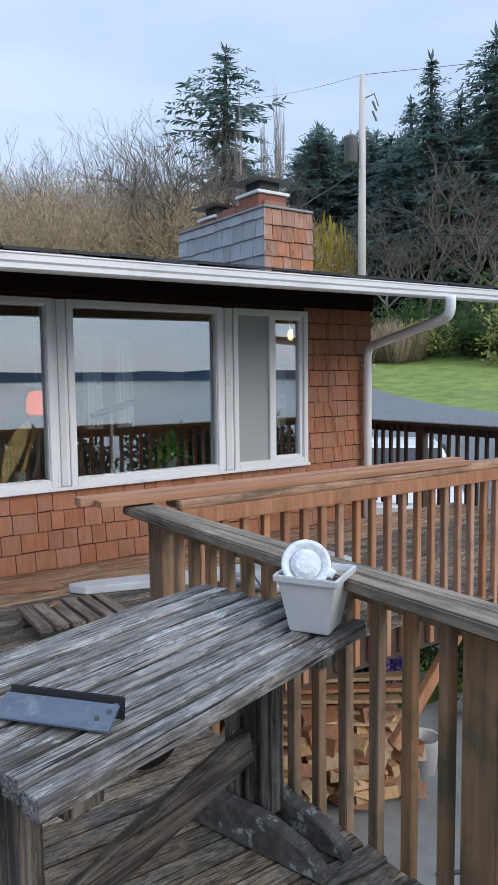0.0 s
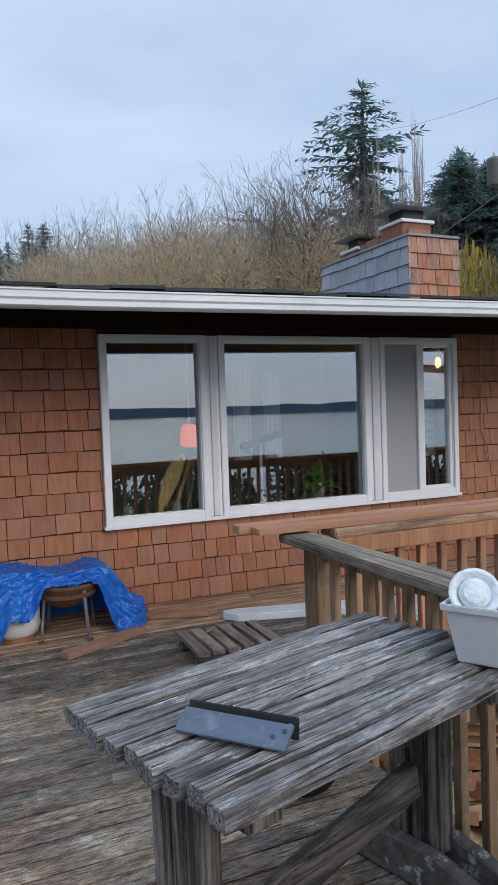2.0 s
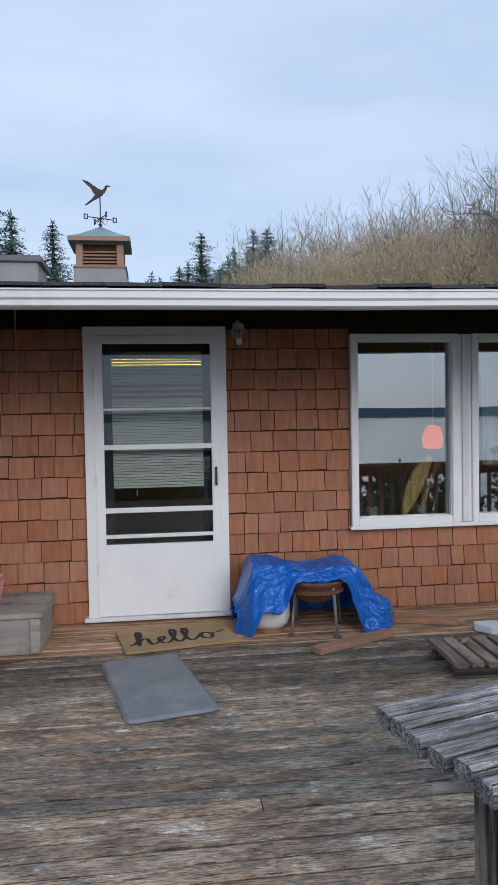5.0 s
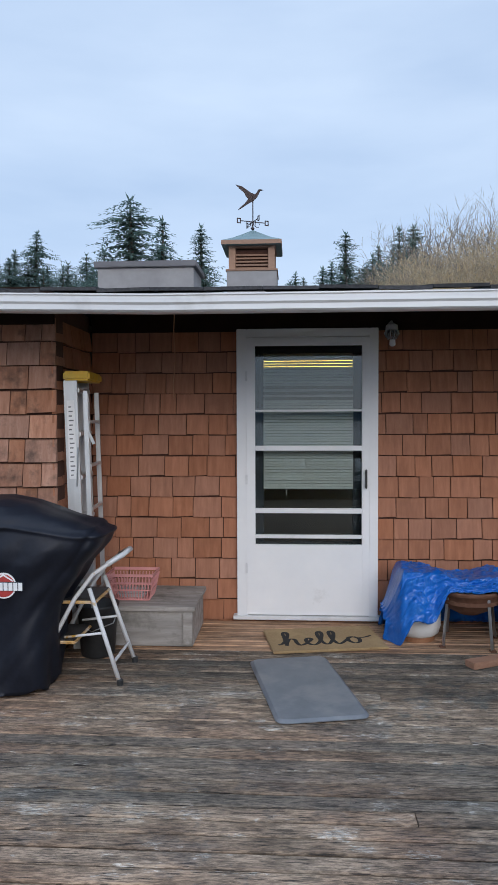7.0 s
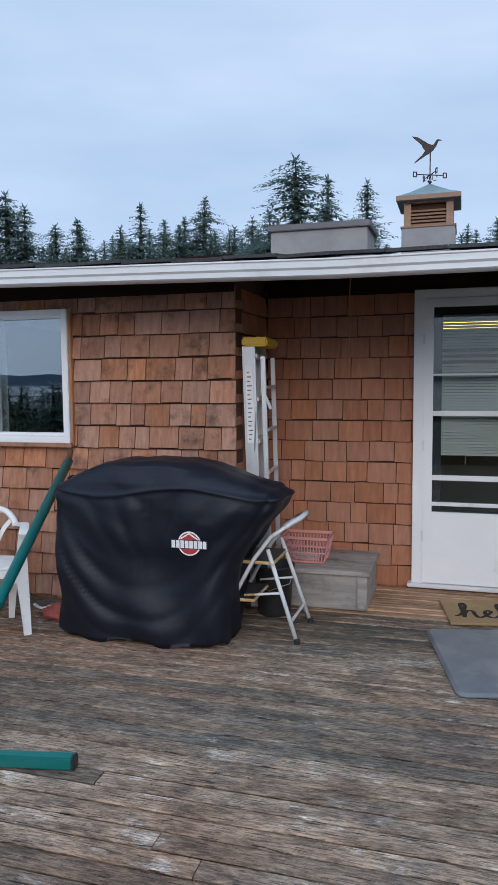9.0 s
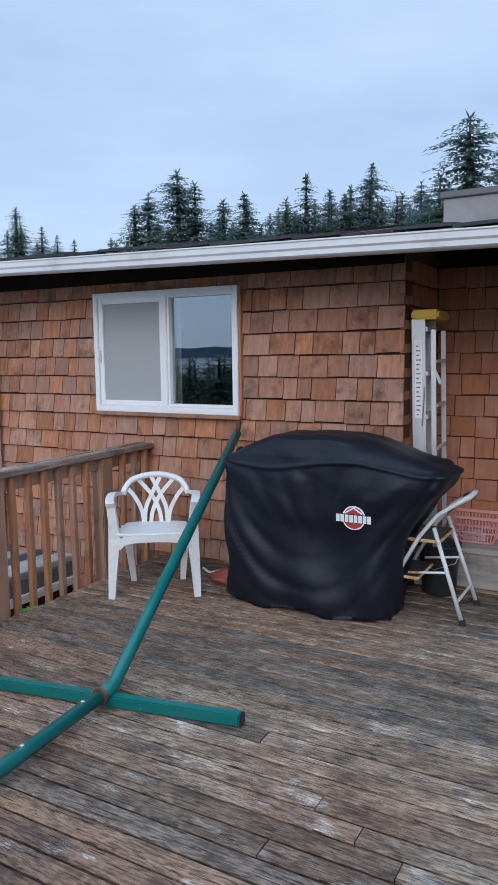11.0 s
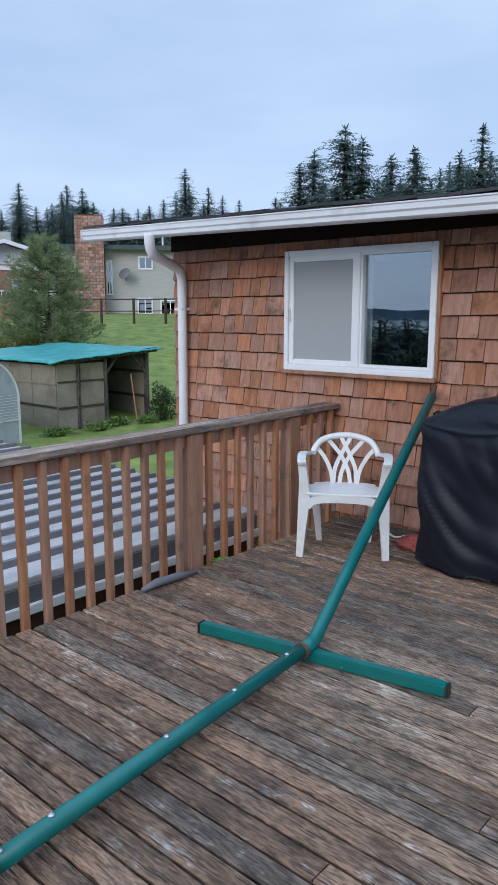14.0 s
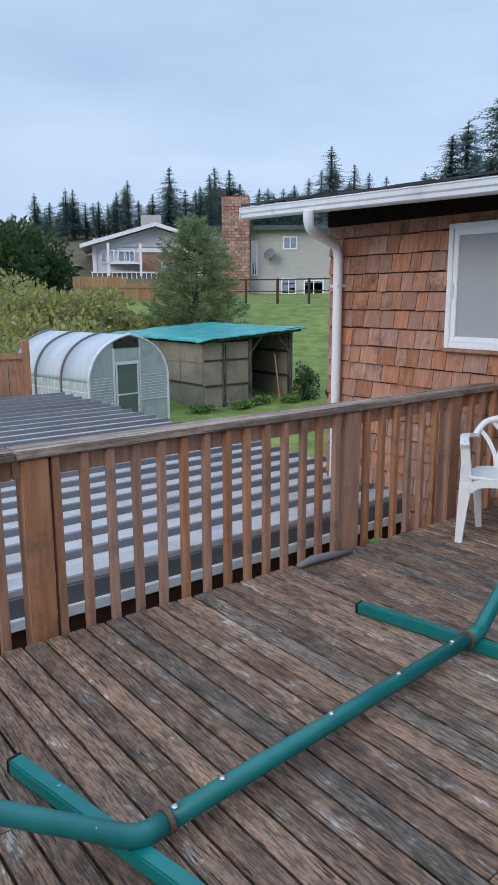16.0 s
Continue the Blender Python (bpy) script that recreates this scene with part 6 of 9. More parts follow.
part("body", lathe([(0.1, 0.02), (0.14, 0.05), (0.155, 0.1), (0.155, 0.24), (0.13, 0.3), (0.06, 0.34)], 28), M_PLASTIC, tank, smooth=True)
part("foot_ring", lathe([(0.115, 0.0), (0.115, 0.04), (0.105, 0.04), (0.105, 0.0)], 28), M_LUMBER, tank, "rusty foot ring")
part("valve_guard", lathe([(0.08, 0.33), (0.085, 0.42), (0.075, 0.42)], 20), M_PLASTIC, tank)
tarp = thing("tarpaulin", "crumpled blue tarpaulin draped over the fire pit", "tarpaulin")
b = bmesh.new()
NU, NV = 150, 80
gridv = []
for i in range(NU + 1):
    u = i / NU
    x = 0.44 + 1.1 * u
    ridge = 0.2 + 0.29 * smoothstep(0.0, 0.12, u) - 0.06 * smoothstep(0.25, 0.45, u) * (1 - smoothstep(0.5, 0.8, u)) - 0.34 * smoothstep(0.66, 1.0, u)
    hem = 0.015 + 0.17 * smoothstep(0.06, 0.16, u) * (1 - smoothstep(0.2, 0.3, u)) + 0.365 * smoothstep(0.2, 0.37, u) * (1 - smoothstep(0.66, 0.8, u))
    hem = min(hem, ridge - 0.03)
    row = []
    for j in range(NV + 1):
        v = j / NV
        if v < 0.3:
            t = v / 0.3
            y, z = 5.36 - 0.16 * t, 0.02 + (ridge - 0.02) * math.sin(t * math.pi / 2)
        elif v < 0.55:
            t = (v - 0.3) / 0.25
            y, z = 5.2 - 0.36 * t, ridge + 0.012 * math.sin(t * 3)
        else:
            t = (v - 0.55) / 0.45
            y, z = 4.84 - 0.09 * t, ridge + (hem - ridge) * t
        end = smoothstep(0, 0.1, u) * (1 - smoothstep(0.9, 1, u))
        y = 5.1 + (y - 5.1) * (0.55 + 0.45 * end)
        w = 0.03 * noise.noise((x * 7, v * 6, 1.3)) + 0.03 * abs(noise.noise((x * 9 + 6 * v, v * 9 - 4 * x, 9))) + 0.026 * abs(noise.noise((x * 21 - 8 * v, v * 17 + 6 * x, 4))) + 0.012 * abs(noise.noise((x * 45 + 9 * v, v * 38, 5.1))) - 0.03
        row.append(b.verts.new((x + 0.4 * w, y - w, max(0.008, z + w * 0.9))))
    gridv.append(row)
for r, s in zip(gridv, gridv[1:]):
    for j in range(NV):
        b.faces.new((r[j], s[j], s[j + 1], r[j + 1]))
sheet = part("sheet", b, M_TARP, tarp, smooth=True)
md = sheet.modifiers.new("thickness", "SOLIDIFY")
md.thickness = 0.003

for label, p, q, w, t in (("short sawn cedar stud lying on the deck", (0.87, 4.42), (1.43, 4.70), 0.085, 0.04), ("cedar board poking from under the tarpaulin", (1.42, 5.06), (1.975, 4.86), 0.085, 0.036)):
    ob = thing("lumber", label, "lumber", group="loose lumber")
    part("board", beam((*p, t / 2 + 0.002), (*q, t / 2 + 0.002), w, t, 0.003), M_LUMBER, ob)

ob = thing("white_plank", "long pale plank with a pointed end lying on the deck", "plank", (2.02, 4.7, 0.002), -17)
prof = [(0.0, -0.02), (0.1, -0.1), (1.5, -0.12), (1.5, 0.12), (0.1, 0.06), (0.0, 0.03)]
b = prism(prof, 0.055, "z")
bmesh.ops.bevel(b, geom=b.edges[:], offset=0.006, segments=1, affect="EDGES")
part("board", b, M_GUTTER, ob)
ob = thing("white_sheet_bundle", "pale folded sheet lying on the walkway boards", "folded sheet", (3.55, 4.1, 0.0), 10)
b = box((-0.5, -0.22, 0.0), (0.5, 0.22, 0.07), 0.02)
bmesh.ops.subdivide_edges(b, edges=b.edges[:], cuts=3, use_grid_fill=True)
for v in b.verts:
    v.co.z += 0.02 * noise.noise(v.co * 4) if v.co.z > 0.02 else 0
part("sheet", b, M_GUTTER, ob, smooth=True)
part("frame_hoop", tube([(-0.62, -0.3, 0.01), (-0.66, -0.2, 0.16), (-0.5, 0.0, 0.26), (-0.2, 0.12, 0.1)], 0.008, 6), M_METALDARK, ob)

duckboard = thing("slatted_duckboard", "low weathered grey slatted board lying on the deck", "duckboard", (1.8, 4.06, 0), -2)
for i in range(6):
    part("slat", box((-0.27 + i * 0.093, -0.235 + 0.01 * (i % 2), 0.068), (-0.27 + i * 0.093 + 0.073, 0.24 - 0.008 * (i % 3), 0.098), 0.004), M_CAP_WARM, duckboard)
for y in (-0.17, 0.15):
    part("cleat", box((-0.265, y - 0.03, 0.0), (0.28, y + 0.03, 0.067), 0.004), M_GREYBEAM, duckboard)
ob = thing("dead_leaf", "curled orange dead leaf on the slatted board", "leaf", (1.72, 4.16, 0.102))
b = bmesh.new()
leaf_blade(b, (-0.03, 0, 0.003), (1, 0.3, 0.1), 0.07, 0.045, -0.3)
part("blade", b, M_LUMBER, ob)

# on the table
M_PLANTER = surface("white_planter_plastic", [(0.48, 0.48, 0.48), (0.6, 0.6, 0.6)], 4, rough=0.45, bump=0.05, vary=0, stain=(0.42, 0.42, 0.41), stain_scale=5, stain_at=(0.55, 0.8))
planter = thing("square_planter", "tapered square white plastic planter on the table", "planter", (1.603, 1.612, 0.728), 30)
planter.scale = (0.93, 0.93, 0.97)
b = bmesh.new()
rings = []
for h, s in ((0.0, 0.062), (0.004, 0.065), (0.155, 0.092), (0.156, 0.103), (0.178, 0.105), (0.178, 0.095), (0.15, 0.087), (0.02, 0.058)):
    rings.append([b.verts.new((sx * s, sy * s, h)) for sx, sy in ((-1, -1), (1, -1), (1, 1), (-1, 1))])
for r, s in zip(rings, rings[1:]):
    for i in range(4):
        b.faces.new((r[i], r[(i + 1) % 4], s[(i + 1) % 4], s[i]))
b.faces.new(rings[0])
b.faces.new(rings[-1])
bmesh.ops.bevel(b, geom=[e for e in b.edges], offset=0.003, segments=2, affect="EDGES")
part("pot", b, M_PLANTER, planter)
part("label_bar", box((0.005, -0.0835, 0.06), (0.035, -0.081, 0.075)), M_METALDARK, planter, m=pose(0, 0, 0, 9))
M_CLEAR = surface("crumpled_clear_plastic", [(0.55, 0.58, 0.6), (0.75, 0.78, 0.8)], 30, rough=0.15, bump=0.8, vary=0)
ob = thing("plastic_tub", "clear round plastic tub resting in the planter", "plastic tub", (1.575, 1.622, 0.915), 0)
m = pose(0, 0, 0, 62, 0, -38)
part("tub", lathe([(0.03, -0.03), (0.055, -0.02), (0.066, 0.02), (0.072, 0.022), (0.072, 0.028), (0.06, 0.026), (0.045, 0.01), (0.01, 0.006)], 28), M_CLEAR, ob, smooth=True, m=m)
part("crumpled_film", lathe([(0.03, 0.008), (0.045, 0.02), (0.03, 0.034), (0.008, 0.036)], 14), M_CLEAR, ob, m=m)
ob = thing("crumpled_bag", "crumpled grey plastic bag in the planter", "plastic bag", (1.645, 1.645, 0.883))
b = bmesh.new()
bmesh.ops.create_icosphere(b, subdivisions=4, radius=0.05)
for v in b.verts:
    v.co *= 1 + 0.5 * noise.noise(v.co * 28)
    v.co.z *= 0.7
part("film", b, M_CLEAR, ob)

M_ANGLE = surface("blue_grey_steel_angle", [(0.07, 0.09, 0.125), (0.11, 0.135, 0.175)], 9, (1, 4, 4), 0.5, 0.4, bump=0.1, vary=0, stain=(0.2, 0.21, 0.23), stain_scale=16, stain_at=(0.55, 0.7))
bracket = thing("metal_bracket", "bent steel angle bracket with bolt holes on the table", "bracket", (0.783, 1.51, 0.729), -50.8)
tilted = pose(0, -0.045, 0.002, 33)
part("front_plate", box((-0.14, -0.0, 0.0), (0.14, 0.066, 0.005), 0.002), M_ANGLE, bracket, m=tilted)
part("upright_plate", box((-0.142, 0.0, 0.0), (0.142, 0.005, 0.05), 0.002), M_BLACK, bracket, "black upright plate", m=pose(0, 0.022, 0.0, -6))
for x, v in ((0.1, 0.028), (0.122, 0.046)):
    part("bolt_hole", lathe([(0.006, 0.0), (0.006, 0.002)], 12), M_BLACK, bracket, m=tilted @ pose(x, v, 0.0042))
part("bolt", lathe([(0.007, 0.0), (0.007, 0.006)], 8), M_STEEL, bracket, m=pose(0.125, 0.018, 0.032, 84))

ob = thing("round_lid", "dark round plastic lid leaning under the table", "lid", (1.42, 2.4, 0.0), -20)
part("disc", lathe([(0.135, 0.0), (0.14, 0.01), (0.13, 0.022), (0.05, 0.026)], 36), M_BLACK, ob, smooth=True, m=pose(0, 0, 0.14, 78))
ob = thing("rope_scrap", "grey cloth scrap lying at the deck edge", "cloth scrap", (-3.44, 2.62, 0.012))
part("cloth", tube([(0.0, -0.2, 0.008), (-0.01, -0.08, 0.016), (0.0, 0.05, 0.014), (0.02, 0.2, 0.01)], [0.012, 0.026, 0.024, 0.012], 8), M_METALDARK, ob, smooth=True)


# ---------------------------------------------------------------- trees
# fir green made paler and bluer: the distance haze is in the colour
M_NEEDLE = surface("hazed_fir_needles", [(0.08, 0.13, 0.125), (0.135, 0.2, 0.18), (0.195, 0.265, 0.215)], 0.6, rough=0.9, bump=0, vary=0.3, island=True)
M_PINE = surface("pine_needles", [(0.16, 0.215, 0.1), (0.235, 0.295, 0.135), (0.33, 0.37, 0.18)], 1, rough=0.9, bump=0, vary=0.3, island=True)
M_BARK = surface("grey_brown_bark", [(0.07, 0.055, 0.045), (0.13, 0.11, 0.095)], 3, (3, 3, 0.4), 0.95, bump=0.4, vary=0.15)
M_TWIG = surface("bare_twigs", [(0.21, 0.175, 0.15), (0.31, 0.265, 0.23)], 1, rough=0.95, bump=0, vary=0.2)
M_PALETWIG = surface("pale_bare_twigs", [(0.34, 0.29, 0.26), (0.44, 0.39, 0.36)], 1, rough=0.95, bump=0, vary=0.15)
M_THICKET = surface("brown_budding_twigs", [(0.42, 0.315, 0.21), (0.54, 0.42, 0.285), (0.52, 0.43, 0.27)], 0.4, rough=0.95, bump=0, vary=0.3, island=True)
M_WILLOW = surface("yellow_willow_strands", [(0.3, 0.22, 0.02), (0.42, 0.33, 0.04)], 1, rough=0.9, bump=0, vary=0.2, island=True)
M_SHRUB = surface("dark_hedge_leaves", [(0.045, 0.08, 0.028), (0.085, 0.14, 0.045)], 2, rough=0.9, bump=0, vary=0.3, island=True)
M_OLIVE = surface("olive_shrub_leaves", [(0.25, 0.26, 0.075), (0.36, 0.36, 0.12), (0.42, 0.38, 0.18)], 2, rough=0.9, bump=0, vary=0.3, island=True)
M_LAUREL = surface("dark_laurel_leaves", [(0.018, 0.032, 0.014), (0.035, 0.055, 0.022)], 2, rough=0.8, bump=0, vary=0.3, island=True)
M_REED = surface("dry_pampas_grass", [(0.32, 0.24, 0.15), (0.45, 0.36, 0.25)], 2, rough=0.95, bump=0, vary=0.2, island=True)

for ma in (M_NEEDLE, M_PINE, M_SHRUB, M_OLIVE, M_WILLOW, M_REED, M_THICKET, M_TWIG):
    let_light_through(ma)


def diamonds(name, items, material, parent, label="", kind=""):
    """Leaf-like blades: items of (base, tip, half width vector)."""
    verts, faces = [], []
    for a, c, w in items:
        m = a.lerp(c, 0.45)
        i = len(verts)
        verts += [a[:], (m + w)[:], c[:], (m - w)[:]]
        faces.append((i, i + 1, i + 2, i + 3))
    me = bpy.data.meshes.new(name)
    me.from_pydata(verts, [], faces)
    me.materials.append(material)
    ob = new(name, me)
    ob.parent = parent
    if label or kind:
        tagged(ob, label, kind=kind)
    return ob


def unit(r):
    a, z = r.uniform(0, 2 * math.pi), r.uniform(-1, 1)
    s = math.sqrt(1 - z * z)
    return Vector((s * math.cos(a), s * math.sin(a), z))


def conifer(seed, material, height=16.0, spread=0.2, droop=0.35, gaps=0.12, start=0.05, lean=0.0, levels=44, ragged=0.0, name="fir_tree", label="tall dark green fir tree on the hillside"):
    """A fir: tapered trunk, whorls of drooping limbs, each hung with many small sprays."""
    r = random.Random(seed)
    t = thing(name, label, "tree", group="trees on the hill")
    part("trunk", tube([(0, 0, -0.5), (0.05, 0.02, height * 0.4), (lean * height * 0.3, 0, height * 0.8), (lean * height * 0.5, 0, height)], [0.022 * height, 0.016 * height, 0.006 * height, 0.001 * height], 7), M_BARK, t)
    items = []
    sway = 1.0
    for k in range(levels):
        sway = min(1.3, max(0.6, sway + r.uniform(-0.22, 0.22)))
        f = start + (1 - start) * (k + r.uniform(-0.3, 0.3)) / levels
        if f > 0.99:
            continue
        z = f * height
        env = 1.25 * spread * height * (1 - f) ** 0.72 * (0.35 + 0.65 * smoothstep(start - 0.02, start + 0.18, f)) + 0.1
        env *= sway
        n = r.randint(7, 10) if ragged < 0.5 else r.randint(6, 8)
        turn = r.uniform(0, 6.28)
        for j in range(n):
            if r.random() < gaps:
                continue
            a = turn + j * 2 * math.pi / n + r.uniform(-0.3, 0.3)
            length = env * r.uniform(0.5 - 0.25 * ragged, 1.2 + 0.25 * ragged)
            d = Vector((math.cos(a), math.sin(a), 0))
            s = Vector((-d.y, d.x, 0))
            rise = r.uniform(0.05, 0.3)
            m = max(4, int(length / 0.17))
            for i in range(m):
                u = (i + 0.6) / m
                p = d * length * u + Vector((lean * z * 0.5, 0, z + length * (rise * u - droop * u * u)))
                size = min(1.0, 0.45 + env / 3.0) * (1 + 0.3 * ragged) * r.uniform(0.25, 0.52) * (0.6 + 0.035 * height) * (1.05 - 0.4 * u)
                for side in (-1, 1, r.uniform(-0.6, 0.6)):
                    q = p + (d * r.uniform(0.3, 0.9) + s * side * r.uniform(0.35, 1.0) + Vector((0, 0, r.uniform(-0.55, 0.1)))) * size
                    w = Vector((r.uniform(-0.3, 0.3), r.uniform(-0.3, 0.3), 1)).cross(q - p).normalized() * size * r.uniform(0.09, 0.17)
                    items.append((p, q, w))
                if i % 2 == 0:
                    q = p + (d * 0.3 + Vector((0, 0, -1))) * size * 0.7
                    items.append((p, q, s * size * 0.2))
    tip = Vector((lean * height * 0.5, 0, height))
    for j in range(7):
        a = j * 0.9
        items.append((tip - Vector((0, 0, 0.3)), tip + Vector((0.25 * math.cos(a), 0.25 * math.sin(a), r.uniform(-0.2, 0.5))), Vector((-math.sin(a), math.cos(a), 0)) * 0.06))
    diamonds("crown", items, material, t)
    return t


def bare_tree(seed, height=12.0, spread=0.75, up=0.35, depth=6, material=None, name="bare_tree", label="leafless grey-brown deciduous tree"):
    """A leafless tree: limbs that fork and fork again."""
    r = random.Random(seed)
    material = material or M_TWIG
    t = thing(name, label, "tree", group="bare trees on the hill")
    b = bmesh.new()
    twigs = []

    def grow(p, d, length, rad, level):
        q = p + d * length
        mid = p.lerp(q, 0.5) + unit(r) * length * 0.06
        if rad > 0.02:
            tube([p, mid, q], [rad, rad * 0.85, rad * 0.7], 4 if level else 6, b, caps=False)
        else:
            side = d.orthogonal().normalized() * rad
            twigs.append((p, q, side))
            twigs.append((p, q, d.cross(side)))
        if level >= depth:
            return
        n = 3 if level < 2 else r.choice((2, 3, 3))
        for i in range(n):
            dd = (d * (0.9 + up * 0.3) + unit(r) * spread + Vector((0, 0, up * 0.5))).normalized()
            grow(p.lerp(q, r.uniform(0.55, 1.0)), dd, length * r.uniform(0.55, 0.86), rad * 0.6, level + 1)
    grow(Vector((0, 0, -0.3)), Vector((r.uniform(-0.06, 0.06), r.uniform(-0.06, 0.06), 1)), height * 0.33, height * (0.0125 if spread > 0.3 else 0.0065), 0)
    part("trunk", b, material, t)
    diamonds("crown", twigs, material, t)
    return t


def leafy(name, label, category, at, size, count, leaf, material, seed, group="", trunk=True, squash=1.0, flat=0.25):
    """A shrub or broad crown: many leaf clumps on an uneven shell round a few stems."""
    r = random.Random(seed)
    t = thing(name, label, category, at, group=group)
    if trunk:
        for i in range(4):
            d = Vector((r.uniform(-0.5, 0.5) * size[0], r.uniform(-0.5, 0.5) * size[1], size[2] * 0.75))
            part("stem", tube([(0, 0, -0.3), d * 0.5 + unit(r) * 0.1, d], [0.05 * size[2] ** 0.7, 0.035 * size[2] ** 0.7, 0.012], 6), M_BARK, t)
    items = []
    lumps = [(Vector((r.uniform(-0.65, 0.65) * size[0], r.uniform(-0.65, 0.65) * size[1], size[2] * r.uniform(flat, 0.8))), r.uniform(0.3, 0.5)) for _ in range(14)]
    for i in range(count):
        c, rad = lumps[r.randrange(len(lumps))]
        u = unit(r)
        p = c + Vector((u.x * size[0] * rad, u.y * size[1] * rad, u.z * size[2] * rad * 0.8 * squash)) * r.uniform(0.6, 1.08)
        if p.z < 0.02:
            p.z = 0.02 + r.random() * 0.2
        d = (u + unit(r) * 0.8 + Vector((0, 0, 0.3))).normalized() * leaf * r.uniform(0.6, 1.3)
        w = d.cross(unit(r)).normalized() * leaf * r.uniform(0.2, 0.42)
        items.append((p, p + d, w))
    diamonds("crown", items, material, t)
    return t


def stand(az, d, el=None, z=None):
    """A spot at a bearing and distance from the deck, with the height that reaches an elevation."""
    a = radians(az)
    x, y = 0.0 + d * math.sin(a), 0.1 + d * math.cos(a)
    g = lie(x, y)
    return (x, y, g, (1.48 + d * math.tan(radians(el)) - g) if el is not None else None)


firs = [conifer(31, M_NEEDLE, 16, 0.20, 0.35), conifer(32, M_NEEDLE, 16, 0.24, 0.45, 0.2), conifer(33, M_NEEDLE, 16, 0.17, 0.3, 0.1), conifer(34, M_NEEDLE, 16, 0.22, 0.5, 0.3, 0.15), conifer(35, M_NEEDLE, 16, 0.26, 0.4, 0.35, 0.2, 0.03), conifer(36, M_NEEDLE, 16, 0.2, 0.12, 0.25, 0.12, 0.02, 28, 1.0)]
used_firs = set()
rf = random.Random(77)


def plant_fir(az, d, el, kind=None, wide=1.7):
    x, y, g, h = stand(az, d, el - (0.9 if -40 < az < 20 else 0.0))
    k = rf.randrange(5) if kind is None else kind
    s = h / 16.0
    m = pose(x, y, g, 0, 0, rf.uniform(0, 360)) @ Matrix.Diagonal((s * wide, s * wide, s, 1))
    if k not in used_firs:
        used_firs.add(k)
        firs[k].matrix_basis = m
        return firs[k]
    return copy_thing(firs[k], m @ Matrix.Diagonal([1 / v for v in firs[k].scale] + [1]))


for az0, az1, el, jit, n, d0, d1 in ((-76, -69, 5.2, 0.8, 22, 84, 108), (-69, -60, 6.3, 0.8, 34, 82, 104), (-60, -40, 7.6, 1.1, 60, 80, 100), (-40, -25, 10.6, 1.2, 28, 66, 88), (-25, -14, 12.2, 1.3, 17, 62, 80), (-14, -5, 12.6, 1.3, 12, 62, 78),
                                     (-5, 2.5, 11.6, 0.9, 6, 64, 80), (2.5, 9.5, 13.3, 1.0, 9, 60, 74), (9.5, 16, 12.7, 0.7, 5, 62, 74), (39.6, 48, 16.6, 1.2, 24, 62, 78), (46, 62, 17.5, 1.4, 18, 54, 66), (47, 64, 14.0, 2.0, 14, 46, 56)):
    for i in range(n):
        plant_fir(az0 + (az1 - az0) * (i + rf.uniform(0.1, 0.9)) / n, rf.uniform(d0, d1), el + rf.gauss(0, jit), None, rf.uniform(1.5, 2.2) if az0 > -50 else rf.uniform(1.5, 2.3))
for az, d, el, k, w in ((-12.9, 58, 17.4, 1, 1.9), (-10.4, 60, 15.9, 3, 1.7), (-34.7, 60, 14.4, 1, 1.9), (-33.4, 60, 13.6, 0, 1.6), (-29.6, 60, 12.9, 3, 2.0), (-26.4, 62, 12.4, 0, 1.7), (33.9, 58, 23.2, 5, 1.6), (34.9, 60, 16.5, 1, 1.2), (49.4, 50, 22.0, 3, 1.5), (53.9, 48, 23.0, 1, 1.6), (51.5, 50, 19.5, 0, 1.6), (55.8, 50, 22.5, 0, 1.6),
                         (-61.8, 82, 8.3, 2, 1.5), (-55.6, 80, 8.2, 3, 1.3), (-46.6, 76, 10.6, 2, 1.7), (3.9, 60, 15.0, 2, 1.5), (8.0, 60, 15.0, 0, 1.5), (9.0, 60, 14.2, 2, 1.4), (0.0, 62, 12.0, 2, 1.5)):
    plant_fir(az, d, el, k, w)
# woods on the seaward side, seen only mirrored in the panes
for i in range(64):
    a = radians(186 + 46 * i / 63 + rf.uniform(-0.5, 0.5))
    d = rf.uniform(46, 62)
    x, y = d * math.sin(a), d * math.cos(a)
    k = rf.randrange(5)
    g = lie(x, y)
    s = (1.48 + d * math.tan(radians(rf.uniform(-0.9, 0.0))) - g) / 16.0
    copy_thing(firs[k], pose(x, y, g, 0, 0, rf.uniform(0, 360)) @ Matrix.Diagonal((s * 3.2, s * 3.2, s, 1)) @ Matrix.Diagonal([1 / v for v in firs[k].scale] + [1]))

for i in range(12):
    a = radians(186 + 46 * i / 11)
    x, y = 40 * math.sin(a), 40 * math.cos(a)
    leafy("bank_tree", "dense dark evergreen tree on the seaward bank", "tree", (x, y, lie(x, y)), (4.6, 4.6, -0.9 + 0.1 * (i % 3) - lie(x, y)), 7000, 0.3, M_LAUREL, 520 + i, "bank trees", True, 1.0, 0.12)

# evergreens on the bank below the seaward rail, mirrored in the lower panes
for i in range(13):
    x, y = -15 + 3.0 * i, -10.5 - 1.2 * (i % 3)
    leafy("bank_shrub", "dark evergreen shrub on the bank below the deck", "shrub", (x, y, lie(x, y)), (2.3, 1.4, -0.55 - lie(x, y) + 0.12 * (i % 2)), 4200, 0.22, M_LAUREL, 500 + i, "bank shrubs")

bares = [bare_tree(51, 12, 0.75), bare_tree(52, 12, 0.85, 0.25), bare_tree(53, 12, 0.7, 0.45), bare_tree(54, 12, 0.8, 0.3)]
used_bare = set()
bare_tops = [max(v.co.z for c in t.children for v in c.data.vertices) for t in bares]


